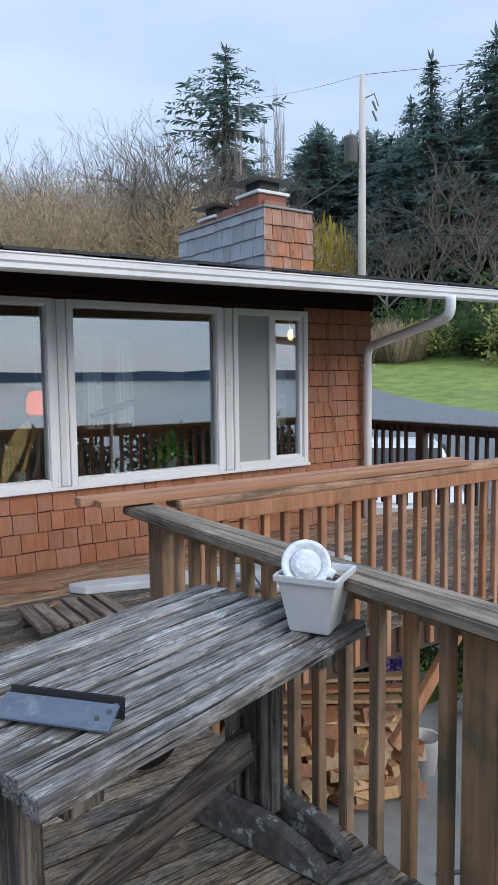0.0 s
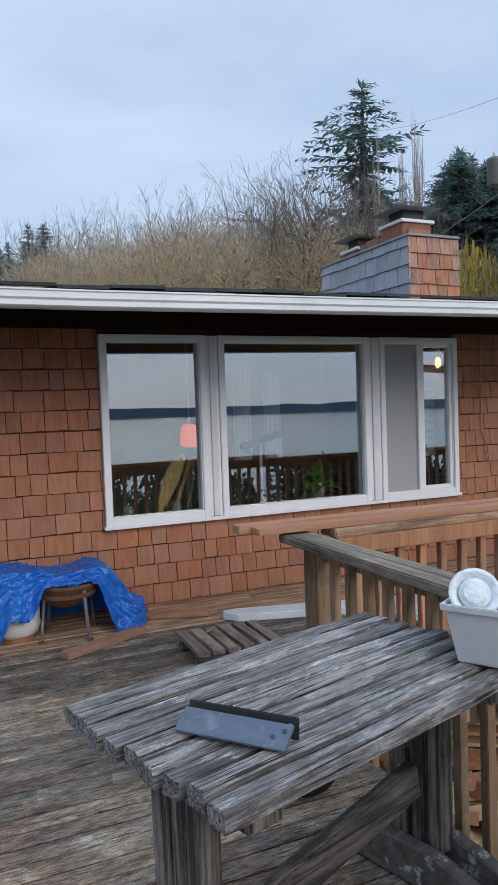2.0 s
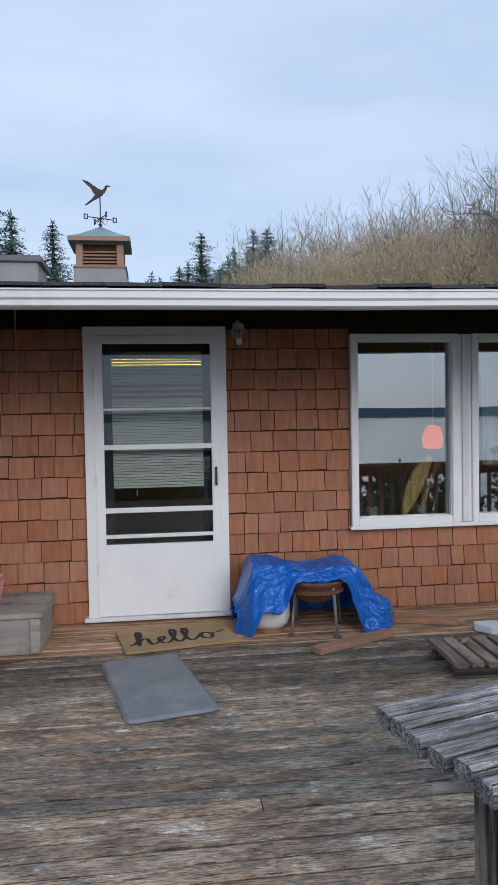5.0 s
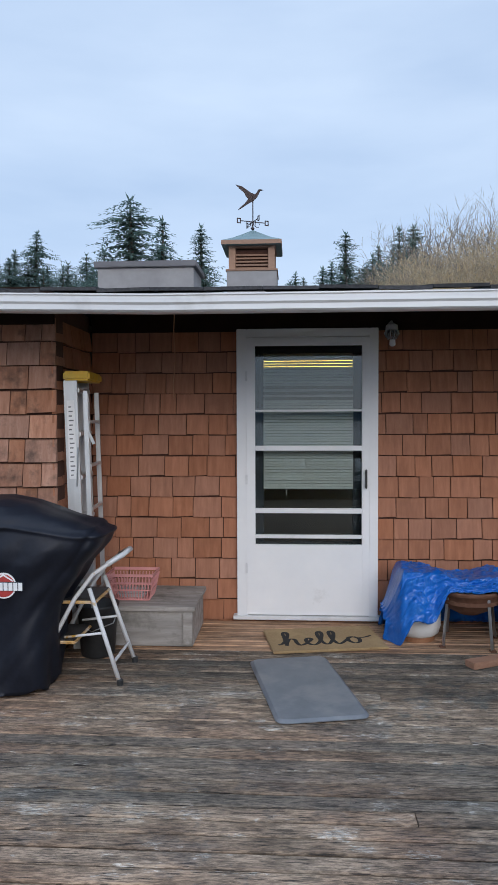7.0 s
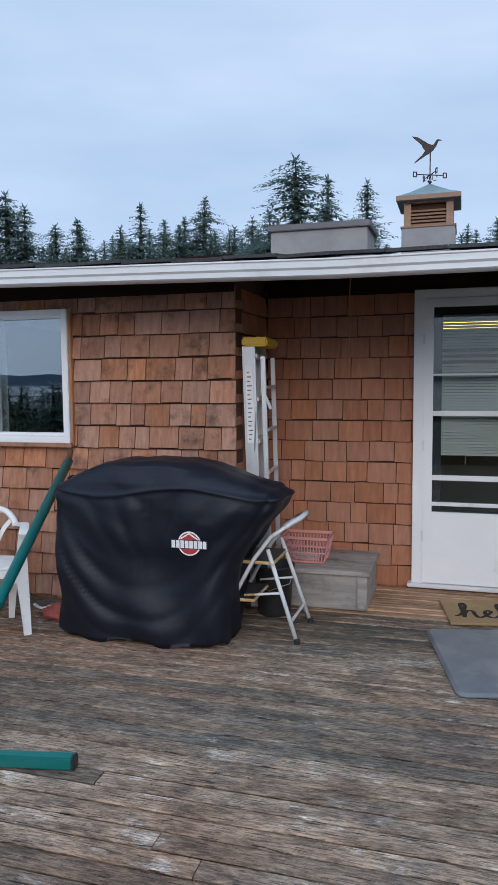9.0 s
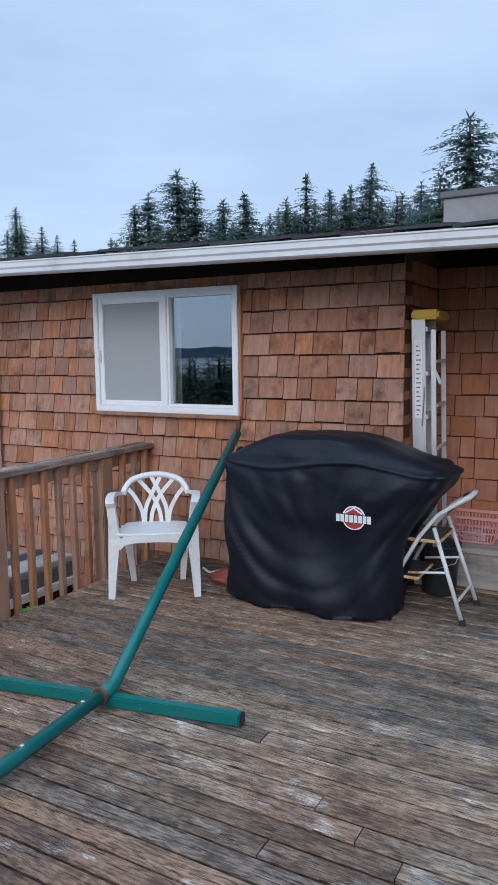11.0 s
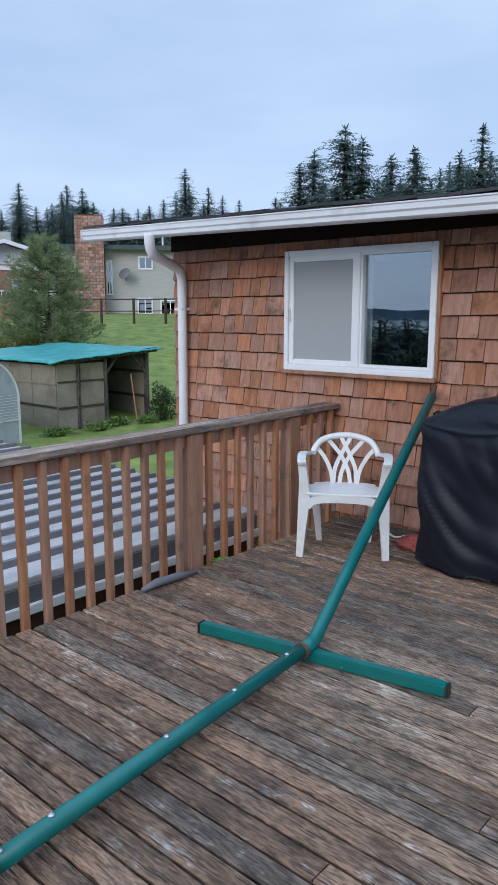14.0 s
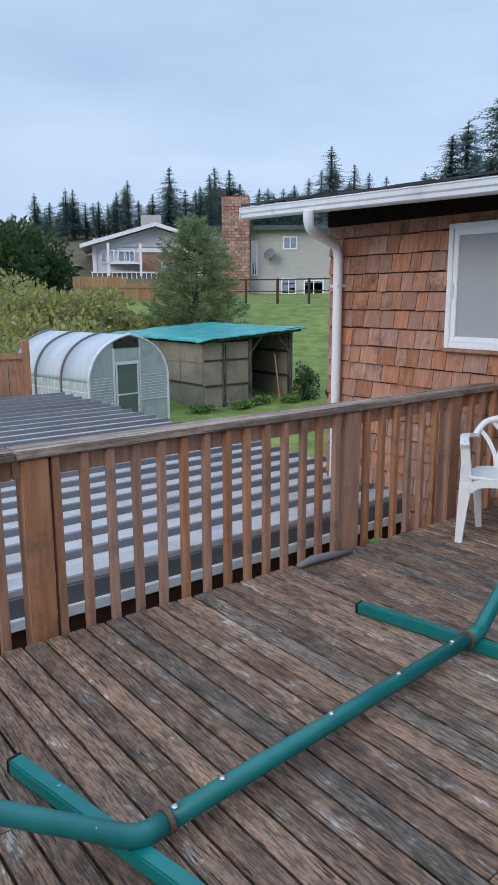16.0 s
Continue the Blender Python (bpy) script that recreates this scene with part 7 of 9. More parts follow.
def plant_bare(az, d, el, kind=None, wide=1.0):
    x, y, g, h = stand(az, d, el)
    k = rf.randrange(4) if kind is None else kind
    s = h / bare_tops[k]
    m = pose(x, y, g, 0, 0, rf.uniform(0, 360)) @ Matrix.Diagonal((s * wide, s * wide, s, 1))
    if k not in used_bare:
        used_bare.add(k)
        bares[k].matrix_basis = m
    else:
        copy_thing(bares[k], m @ Matrix.Diagonal([1 / v for v in bares[k].scale] + [1]))


for i in range(50):
    az = 9 + 29 * (i + rf.uniform(0.1, 0.9)) / 50
    plant_bare(az, rf.uniform(48, 62), 14.6 + 2.0 * smoothstep(8, 18, az) + rf.gauss(0, 0.7))
for az, el in ((12.0, 17.4), (18.5, 16.2), (23.6, 19.8), (24.8, 16.6), (29.0, 20.0), (27.5, 18.8), (30.4, 20.2), (31.6, 19.4), (30.0, 19.2), (11.2, 15.5)):
    plant_bare(az, 47, el, wide=1.15)
for az, el in ((34.9, 22.4), (37.2, 23.2), (38.2, 22.4), (35.4, 20.0), (37.7, 21.5)):
    x, y, g, h = stand(az, 50, el)
    pop = bare_tree(int(az * 10), h, 0.16, 1.6, 5, M_PALETWIG, "bare_poplar", "tall slender pale leafless poplar")
    pop.matrix_basis = pose(x, y, g, 0, 0, 0) @ Matrix.Diagonal((0.55, 0.55, 0.95, 1))
for az, el, d in ((50.6, 13.0, 43), (44.5, 11.5, 44), (46.2, 12.4, 42), (47.8, 14.5, 44), (49.2, 16.5, 43), (52.0, 15.0, 42), (53.4, 12.5, 40), (55.0, 13.5, 42), (42.8, 11.0, 45)):
    plant_bare(az, d, el, wide=1.3)

# the thicket below the bare trees
rk = random.Random(90)
items = []
for i in range(300):
    az = 6.5 + 35 * rk.random()
    d = rk.uniform(42, 56)
    x, y, g, _ = stand(az, d)
    top = 1.48 + d * math.tan(radians(12.0 + 2.6 * math.sin((az - 8) / 30 * math.pi) + rk.gauss(0, 0.6)))
    rad = rk.uniform(1.6, 3.0)
    for j in range(620):
        u = unit(rk)
        p = Vector((x, y, (g + top) / 2)) + Vector((u.x * rad, u.y * rad, u.z * (top - g) / 2)) * rk.uniform(0.45, 1.0)
        dvec = (Vector((u.x, u.y, abs(u.z) + 0.5)).normalized() + unit(rk) * 0.9).normalized() * rk.uniform(0.25, 0.75)
        items.append((p, p + dvec, dvec.cross(unit(rk)).normalized() * rk.uniform(0.009, 0.026)))
thicket = thing("thicket", "dense brown budding thicket on the slope", "thicket", kind="stuff")
diamonds("twigs", items, M_THICKET, thicket, kind="stuff")

# weeping willow, hedges, reeds beyond the lawn
wx, wy, wg, _ = stand(41.6, 46)
willow = thing("willow_tree", "yellow weeping willow beyond the roof", "tree", (wx, wy, wg))
part("trunk", tube([(0, 0, -0.3), (0.2, 0, 3.5), (-0.2, 0.3, 7)], [0.4, 0.3, 0.15], 8), M_BARK, willow)
items = []
for i in range(2600):
    a, rr = rk.uniform(0, 6.28), 2.6 * math.sqrt(rk.random())
    top = 7.6 - 0.42 * rr * rr + rk.uniform(-0.6, 0.6)
    p = Vector((rr * math.cos(a), rr * math.sin(a), top - rk.random() * 3.5))
    q = p + Vector((0.1 * math.cos(a), 0.1 * math.sin(a), -rk.uniform(0.5, 1.1)))
    items.append((p, q, Vector((-math.sin(a), math.cos(a), 0)) * rk.uniform(0.03, 0.07)))
diamonds("crown", items, M_WILLOW, willow)
for i, (x, y, w, h) in enumerate(((6.4, 6.4, 0.9, 1.6), (7.2, 5.2, 0.9, 1.5), (8.2, 4.6, 0.9, 1.3))):
    leafy("shrub", "dark leafy shrub beside the parking pad", "shrub", (x, y, -2.45), (w, w, h), 2200, 0.1, M_SHRUB, 180 + i, "garden shrubs")
for i, (az, d, w, h) in enumerate(((50.0, 33, 2.2, 1.5), (52.2, 33, 2.4, 1.7), (54.5, 32, 2.4, 1.8), (57, 31, 2.6, 2.0), (48.6, 36, 2.4, 2.2), (53.5, 38, 3.2, 3.2), (56.5, 37, 3.2, 2.8))):
    x, y, g, _ = stand(az, d)
    leafy("hedge", "clipped dark green hedge at the lawn's edge", "hedge", (x, y, g), (w, w * 0.7, h), 1500, 0.22, M_SHRUB if i % 3 else M_OLIVE, 200 + i, "hedges by the lawn", True)
for i, (az, d, h) in enumerate(((44.6, 31, 1.7), (45.8, 31.5, 1.4), (47.2, 31, 1.9), (48.3, 31.5, 1.6), (46.4, 33, 1.9), (43.6, 33, 1.6))):
    x, y, g, _ = stand(az, d)
    reed = thing("pampas_grass", "tall clump of dry tan pampas grass", "grass clump", (x, y, g), group="dry grass clumps")
    items = []
    for j in range(420):
        a, rr = rk.uniform(0, 6.28), rk.uniform(0, 0.5)
        p = Vector((rr * math.cos(a), rr * math.sin(a), 0))
        q = p + Vector((math.cos(a) * rk.uniform(0.1, 0.6), math.sin(a) * rk.uniform(0.1, 0.6), h * rk.uniform(0.5, 1.0)))
        items.append((p, q, Vector((-math.sin(a), math.cos(a), 0)) * rk.uniform(0.008, 0.03)))
    diamonds("blades", items, M_REED, reed)

# ---------------------------------------------------------------- utility pole and wires
M_POLE = surface("silvered_pole_wood", [(0.5, 0.45, 0.42), (0.64, 0.59, 0.56)], 3, (3, 3, 0.2), 0.9, bump=0.2, vary=0)
pole = thing("utility_pole", "pale wooden utility pole with a transformer drum", "utility pole", (22.5, 23.0, lie(22.5, 23.0)))
PZ = lie(22.5, 23.0)
part("shaft", tube([(0, 0, -0.5), (0, 0, 6), (0, 0, 14.0 - PZ)], [0.18, 0.16, 0.12], 12), M_POLE, pole, smooth=True)
for k in range(14):
    part("climbing_step", tube([(0, 0, 4 + k * 0.6 - PZ), (0.28 * (1 if k % 2 else -1) * 0.75, -0.2 * (1 if k % 2 else -1), 4 + k * 0.6 - PZ)], 0.018, 5), M_METALDARK, pole)
drum = part("transformer", lathe([(0.26, 0.0), (0.3, 0.04), (0.3, 1.0), (0.31, 1.02), (0.31, 1.1), (0.2, 1.16)], 20), M_METALDARK, pole, "grey transformer drum", smooth=True, m=pose(-0.34, 0.34, 10.4 - PZ))
part("bushing", lathe([(0.05, 0.0), (0.06, 0.1), (0.03, 0.25)], 8), M_POT, drum, m=pose(0, 0, 1.14))
part("bracket_arm", tube([(0, 0, 13.0 - PZ), (0.35, -0.35, 13.2 - PZ), (0.5, -0.45, 12.7 - PZ)], 0.03, 6), M_METALDARK, pole)
for z in (12.5, 12.9):
    part("fuse_holder", tube([(0.3, -0.3, z - PZ), (0.42, -0.42, z - 0.4 - PZ)], 0.05, 6), M_METALDARK, pole)
M_WIRE = surface("black_wire", [(0.05, 0.05, 0.055), (0.07, 0.07, 0.075)], 3, rough=0.6, bump=0, vary=0)


def wire(label, p, q, sag, r=0.012):
    p, q = Vector(p), Vector(q)
    ob = thing("overhead_wire", label, "wire", group="overhead wires")
    part("strand", tube([p.lerp(q, i / 16) - Vector((0, 0, sag * 4 * (i / 16) * (1 - i / 16))) for i in range(17)], r, 5), M_WIRE, ob)


wire("thin power line running from the pole top", (22.5, 23, 14.0), (54, -13, 17.0), 0.9)
wire("thin power line running uphill from the pole", (22.5, 23, 14.0), (32, 48.5, 22.9), 0.4, 0.008)
wire("service cable strung from the pole", (22.5, 23, 10.3), (58, -18, 10.6), 0.7, 0.014)
wire("low telephone cable strung from the pole", (22.5, 23, 7.4), (58, -18, 7.3), 0.8, 0.018)
wire("service cable drooping from the pole towards the roof", (22.5, 23, 10.3), (6.4, 15.5, 3.2), 0.5, 0.011)

# ---------------------------------------------------------------- drive, parked car
bm = bmesh.new()
prev = None
for i in range(25):
    t = i / 24
    c = Vector((20.6, 31.6, 0)).lerp(Vector((9.0, 2.6, 0)), t)
    n = Vector((0.93, -0.37, 0))
    rowv = []
    for w in (-2.4, -1.2, 0, 1.2, 2.4):
        p = c + n * w
        rowv.append(bm.verts.new((p.x, p.y, lie(p.x, p.y) + 0.06)))
    if prev:
        for j in range(4):
            bm.faces.new((prev[j], rowv[j], rowv[j + 1], prev[j + 1]))
    prev = rowv
structure("road", bm, M_ASPHALT, "grey asphalt drive across the lawn", "drive", True)

M_CARPAINT = surface("white_car_paint", [(0.62, 0.63, 0.64), (0.7, 0.7, 0.71)], 3, rough=0.25, bump=0, vary=0)
M_TYRE = surface("tyre_rubber", [(0.02, 0.02, 0.02), (0.03, 0.03, 0.03)], 9, rough=0.9, bump=0.1, vary=0)
M_CARGLASS = glass("car_glass", 0.3, (0.12, 0.13, 0.14))
CZ = lie(9.4, 8.4)
structure("pavement_parking", box((6.9, 6.4, -2.35), (12.2, 11.2, -1.1), 0.02), M_CONCRETE, "raised concrete parking pad beside the house", "parking pad")
car = thing("car", "white saloon car parked below the railing", "car", (9.4, 8.6, -1.1), 47)
prof = [(-2.15, 0.3), (-2.1, 0.7), (-1.75, 0.86), (-1.15, 0.92), (-0.55, 1.38), (0.0, 1.46), (0.65, 1.44), (1.35, 1.02), (2.0, 0.96), (2.15, 0.7), (2.12, 0.3)]
b = prism(prof, 1.7, "y")
bmesh.ops.translate(b, verts=b.verts, vec=(0, -0.85, 0))
for v in b.verts:
    if v.co.z > 1.0:
        v.co.y *= 0.8
bmesh.ops.bevel(b, geom=b.edges[:], offset=0.05, segments=3, affect="EDGES")
body = part("body", b, M_CARPAINT, car, smooth=False)
for s in (-1, 1):
    gp = [(-0.95, 0.95), (-0.5, 1.3), (-0.02, 1.36), (-0.02, 0.95)], [(0.04, 0.95), (0.04, 1.36), (0.6, 1.34), (1.1, 1.0)]
    for g in gp:
        b = prism(g, 0.02, "y")
        bmesh.ops.translate(b, verts=b.verts, vec=(0, s * 0.79 - 0.01, 0))
        part("side_window", b, M_BLACK, car)
for x in (-1.35, 1.35):
    for y in (-0.78, 0.78):
        tyre = part("wheel", lathe([(0.2, -0.1), (0.3, -0.1), (0.32, -0.07), (0.32, 0.07), (0.3, 0.1), (0.2, 0.1)], 24), M_TYRE, car, m=pose(x, y, 0.32, 90))
        part("rim", lathe([(0.2, -0.1), (0.19, -0.104), (0.05, -0.11)], 20), M_STEEL, tyre)
part("windscreen", beam((-1.12, 0, 0.95), (-0.6, 0, 1.36), 1.3, 0.03), M_BLACK, car)
part("rear_window", beam((0.72, 0, 1.4), (1.3, 0, 1.06), 1.25, 0.03), M_BLACK, car)

# ---------------------------------------------------------------- greenhouse
M_POLY = glass("twinwall_sheet", 0.16, (0.62, 0.66, 0.7), 0.5)
M_POLYROOF = surface("frosted_roof_sheet", [(0.42, 0.45, 0.48), (0.52, 0.55, 0.58)], 2, (1, 8, 1), 0.4, bump=0.05, vary=0)
M_SHEET = surface("frosted_wall_sheet", [(0.56, 0.59, 0.62), (0.68, 0.71, 0.74)], 6, (1, 1, 0.2), 0.4, bump=0.1, vary=0.05, stain=(0.42, 0.45, 0.44), stain_scale=2.5)
M_SHEET.node_tree.nodes["Principled BSDF"].inputs["Alpha"].default_value = 0.62
gh = thing("greenhouse", "small arched greenhouse of frosted plastic sheets", "greenhouse", (-15.45, 6.85, -1.55), 99.2)
gh.scale = (1.09, 1.12, 1.0)
GL, GW, GH, GE = 3.0, 2.08, 2.16, 1.12


def arch(n=18, w=GW, grow=0.0):
    half = []
    for i in range(1, n + 1):
        t = i / n
        half.append(((w / 2 + grow) * t ** 1.7 - grow, GE + (GH - GE + grow) * (0.6 * (1 - (1 - t) ** 2.4) + 0.4 * t)))
    left = [(-grow, 0.0), (-grow, GE), *half]
    return left + [(w - u, v) for u, v in left[-2::-1]]


outline = arch()
for k, x in enumerate((0.0, 1.0, 2.0, 3.0)):
    part("hoop", tube([(u, x, v) for u, v in arch(18, GW, 0.012)], 0.03, 6), M_METALDARK if 0 < k else M_GUTTER, gh)
for i in range(3):
    b = bmesh.new()
    pts = outline[1:-1]
    lo = [b.verts.new((u, i * 1.0, v)) for u, v in pts]
    hi = [b.verts.new((u, i * 1.0 + 1.0, v)) for u, v in pts]
    for j in range(len(pts) - 1):
        b.faces.new((lo[j], lo[j + 1], hi[j + 1], hi[j]))
    o = part("roof_sheet", b, M_POLYROOF, gh, smooth=True)
    o.modifiers.new("thickness", "SOLIDIFY").thickness = 0.008
    for u in (0.0, GW):
        part("wall_sheet", box((u - 0.004, i * 1.0, 0.0), (u + 0.004, i * 1.0 + 1.0, GE)), M_SHEET, gh)
        part("mid_bar", box((u - 0.02, i * 1.0, 0.58), (u + 0.02, i * 1.0 + 1.0, 0.61)), M_GUTTER, gh)
for y in (0.0, GL):
    for u0, u1 in ((0.0, 0.62), (1.3, GW)):
        part("gable_sheet", box((u0, y - 0.004, 0.0), (u1, y + 0.004, GE + 0.12)), M_SHEET, gh)
        pts = [(u, v) for u, v in outline if u0 - 0.01 <= u <= u1 + 0.01 and v >= GE]
        edge = (u1 if u0 == 0 else u0)
        topv = max(v for u, v in pts)
        poly = [(u0, GE + 0.12), *[q for q in pts if q[1] > GE + 0.12], (edge, topv + 0.02), (edge, GE + 0.12)] if u0 == 0 else [(u1, GE + 0.12), *[q for q in pts[::-1] if q[1] > GE + 0.12], (edge, topv + 0.02), (edge, GE + 0.12)]
        b = prism(poly, 0.008, "y")
        bmesh.ops.translate(b, verts=b.verts, vec=(0, y - 0.004, 0))
        part("gable_top", b, M_SHEET, gh)
    for u in (0.0, 0.62, 1.3, GW):
        part("gable_post", box((u - 0.02, y - 0.02, 0), (u + 0.02, y + 0.02, GE + (0.75 if 0.1 < u < 1.8 else 0.05))), M_GUTTER, gh)
    part("gable_bar", box((0, y - 0.015, 0.6), (0.62, y + 0.015, 0.63)), M_GUTTER, gh)
    part("gable_bar", box((1.3, y - 0.015, 0.6), (GW, y + 0.015, 0.63)), M_GUTTER, gh)
    part("door_head", box((0.62, y - 0.015, 1.52), (1.3, y + 0.015, 1.56)), M_GUTTER, gh)
for i in range(12):
    part("glazing_bar", box((-0.012, i * 0.25 - 0.008, 0.0), (0.012, i * 0.25 + 0.008, GE)), M_GUTTER, gh)
for z in (0.3, 0.9):
    part("glazing_bar", box((-0.012, 0.0, z), (0.012, GL, z + 0.015)), M_GUTTER, gh)
for k in range(9):
    for u0, u1 in ((0.03, 0.59), (1.33, GW - 0.03)):
        part("flute", box((u0, -0.009, 0.68 + k * 0.065), (u1, -0.005, 0.69 + k * 0.065)), M_GUTTER, gh)
gdoor = part("door", frame_ring(0.66, 1.26, 0.02, 1.52, -0.03, -0.005, 0.035, None, 0.0), M_GUTTER, gh, "half-clear door")
o = part("door_pane", box((0.69, -0.02, 0.05), (1.23, -0.014, 1.49)), M_POLY, gdoor)
o.visible_shadow = False
part("door_rail", box((0.69, -0.03, 0.78), (1.23, -0.006, 0.81)), M_GUTTER, gdoor)
part("transom", box((0.64, -0.012, 1.55), (1.28, -0.004, 1.86)), M_SHEET, gh)
part("gable_vent", prism([(0.64, 1.88), (GW / 2, GH - 0.05), (1.3, 1.88)], 0.02, "y"), M_BLACK, gh, "dark triangular gable vent", m=pose(0, -0.03, 0))
part("bench", box((0.1, 0.4, 0.6), (0.6, 2.8, 0.64)), M_LUMBER, gh)
part("staging", box((1.35, 0.4, 0.55), (1.85, 2.8, 0.59)), M_GUTTER, gh)
for k, (x, y, c) in enumerate(((0.3, -0.35, M_GREEN), (0.02, -0.3, M_POT))):
    ob = thing("plant_pot", "plastic pot standing before the greenhouse", "pot", (-15.45 - 0.987 * y - 0.16 * (x + 0.7), 6.85 - 0.16 * y + 0.987 * (x + 0.7), lie(-15.2, 7.5)), group="pots by the greenhouse")
    part("pot", lathe([(0.1, 0.0), (0.15, 0.25), (0.16, 0.25), (0.13, 0.22)], 16), c, ob)

# ---------------------------------------------------------------- tarp-roofed shed
M_PANEL = surface("stained_shed_panel", [(0.25, 0.21, 0.155), (0.34, 0.29, 0.22)], 2.5, rough=0.85, bump=0.15, vary=0.08, stain=(0.18, 0.15, 0.11), stain_scale=1.2)
M_TEAL = surface("teal_tarp", [(0.01, 0.22, 0.21), (0.025, 0.32, 0.3)], 3, rough=0.4, bump=0.4, vary=0, stain=(0.1, 0.4, 0.38), stain_scale=3)
M_WEED = surface("fresh_weed_leaves", [(0.08, 0.15, 0.03), (0.15, 0.24, 0.06)], 3, rough=0.9, bump=0, vary=0.3, island=True)
SG = -1.62
shed = thing("lean_to_shed", "open panelled lean-to shed roofed with a teal tarpaulin", "shed", (-16.4, 10.55, SG), 0)
for i in range(4):
    part("wall_panel", box((-1.1 * (i + 1) + 0.01, -0.02, 0.0), (-1.1 * i - 0.01, 0.02, 1.85), 0.0), M_PANEL, shed)
    part("batten", box((-1.1 * (i + 1), -0.045, 0.75), (-1.1 * i, -0.021, 0.8)), M_DARKRAIL, shed)
    part("batten", box((-1.1 * (i + 1), -0.045, 1.35), (-1.1 * i, -0.021, 1.39)), M_PANEL, shed)
for y0, y1 in ((0.02, 0.62), (0.68, 1.5)):
    part("wall_panel", box((-0.02, y0, 0.0), (0.02, y1, 1.88)), M_PANEL, shed)
    part("batten", box((0.021, y0, 0.72), (0.045, y1, 0.77)), M_DARKRAIL, shed)
    part("batten", box((0.021, y0, 1.4), (0.045, y1, 1.44)), M_DARKRAIL, shed)
for y, h in ((0.65, 1.9), (1.53, 1.95), (3.0, 2.1)):
    part("post", box((-0.06, y - 0.05, 0), (0.06, y + 0.05, h)), M_GREYLEG, shed)
part("rear_wall", box((-4.3, 3.0, 0), (0, 3.04, 2.1)), M_PANEL, shed)
part("end_wall", box((-4.4, 0, 0), (-4.36, 3.0, 2.0)), M_PANEL, shed)
for z in (0.8, 1.5):
    part("shelf_rail", box((-4.3, 2.94, z), (0, 2.99, z + 0.08)), M_DARKRAIL, shed)
for y0, y1 in ((2.95, 2.5), (1.55, 1.95)):
    part("knee_brace", beam((0, y0, 1.55), (0, y1, 2.0), 0.06, 0.06), M_GREYLEG, shed)
part("eave_beam", beam((0.1, -0.2, 1.93), (0.1, 3.3, 2.16), 0.08, 0.12), M_GREYLEG, shed)
for x in (-4.2, -2.8, -1.4):
    part("rafter", beam((x, -0.2, 1.9), (x, 3.3, 2.13), 0.06, 0.1), M_GREYLEG, shed)
b = bmesh.new()
gridv = [[b.verts.new((0.28 - 5.0 * i / 30, -0.35 + 3.75 * j / 24, 2.0 + 0.23 * j / 24 + 0.035 * noise.noise((i * 0.35, j * 0.4, 2)) - 0.05 * (j == 0) - 0.03 * (i == 0) * (1 + noise.noise((j * 0.7, 0, 3))))) for j in range(25)] for i in range(31)]
for r, s in zip(gridv, gridv[1:]):
    for j in range(24):
        b.faces.new((r[j], s[j], s[j + 1], r[j + 1]))
o = part("tarp_roof", b, M_TEAL, shed, "wrinkled teal tarpaulin", smooth=True)
o.modifiers.new("thickness", "SOLIDIFY").thickness = 0.02
ob = thing("garden_rake", "long-handled rake leaning in the shed", "rake", (-16.2, 12.8, SG))
part("handle", tube([(0.3, 0.0, 0.0), (-0.1, 0.1, 1.5)], 0.02, 6), M_LUMBER, ob)
part("head", box((0.2, -0.2, 0.0), (0.4, 0.2, 0.05)), M_RUST, ob)
ob = thing("rain_barrel", "dark blue plastic barrel lying on the grass", "barrel", (-15.4, 14.2, lie(-15.4, 14.2)), 20)
M_BLUEBARREL = surface("blue_barrel_plastic", [(0.02, 0.035, 0.1), (0.03, 0.05, 0.13)], 5, rough=0.4, bump=0.02, vary=0)
part("body", lathe([(0.24, 0.0), (0.28, 0.08), (0.28, 0.25), (0.3, 0.27), (0.28, 0.3), (0.28, 0.6), (0.3, 0.62), (0.28, 0.65), (0.28, 0.8), (0.2, 0.88)], 24), M_BLUEBARREL, ob, smooth=True, m=pose(0, 0, 0.2, 84, 0, 60) @ Matrix.Diagonal((0.66, 0.66, 0.8, 1)))
leafy("shrub", "round dark green shrub beside the shed", "shrub", (-15.7, 13.5, lie(-15.7, 13.5)), (0.36, 0.36, 0.95), 1400, 0.08, M_SHRUB, 301, "garden shrubs")
for i, (x, y, s) in enumerate(((-16.0, 10.3, 0.28), (-15.9, 11.4, 0.24), (-16.0, 12.2, 0.22), (-15.6, 12.9, 0.2))):
    leafy("weed_clump", "low tangle of green weeds against the shed", "weeds", (x, y, lie(x, y)), (s, s * 1.6, 0.2), 420, 0.08, M_WEED, 310 + i, "weeds", False)
# low rail and post at the far end of the sheet roof
ob = thing("garden_fence", "short brown boarded fence beyond the carport roof", "fence", (-12.9, 3.4, lie(-12.9, 3.4)), 78)
for i in range(8):
    part("board", box((-1.0 + i * 0.25, -0.012, 0.3), (-1.0 + i * 0.25 + 0.235, 0.012, 2.55), 0.003), M_RAIL, ob)
part("post", box((0.98, -0.06, 0), (1.1, 0.06, 2.75), 0.005), M_RAIL, ob)
part("rail", box((-1.0, -0.05, 2.45), (0.98, -0.012, 2.55)), M_RAIL, ob)

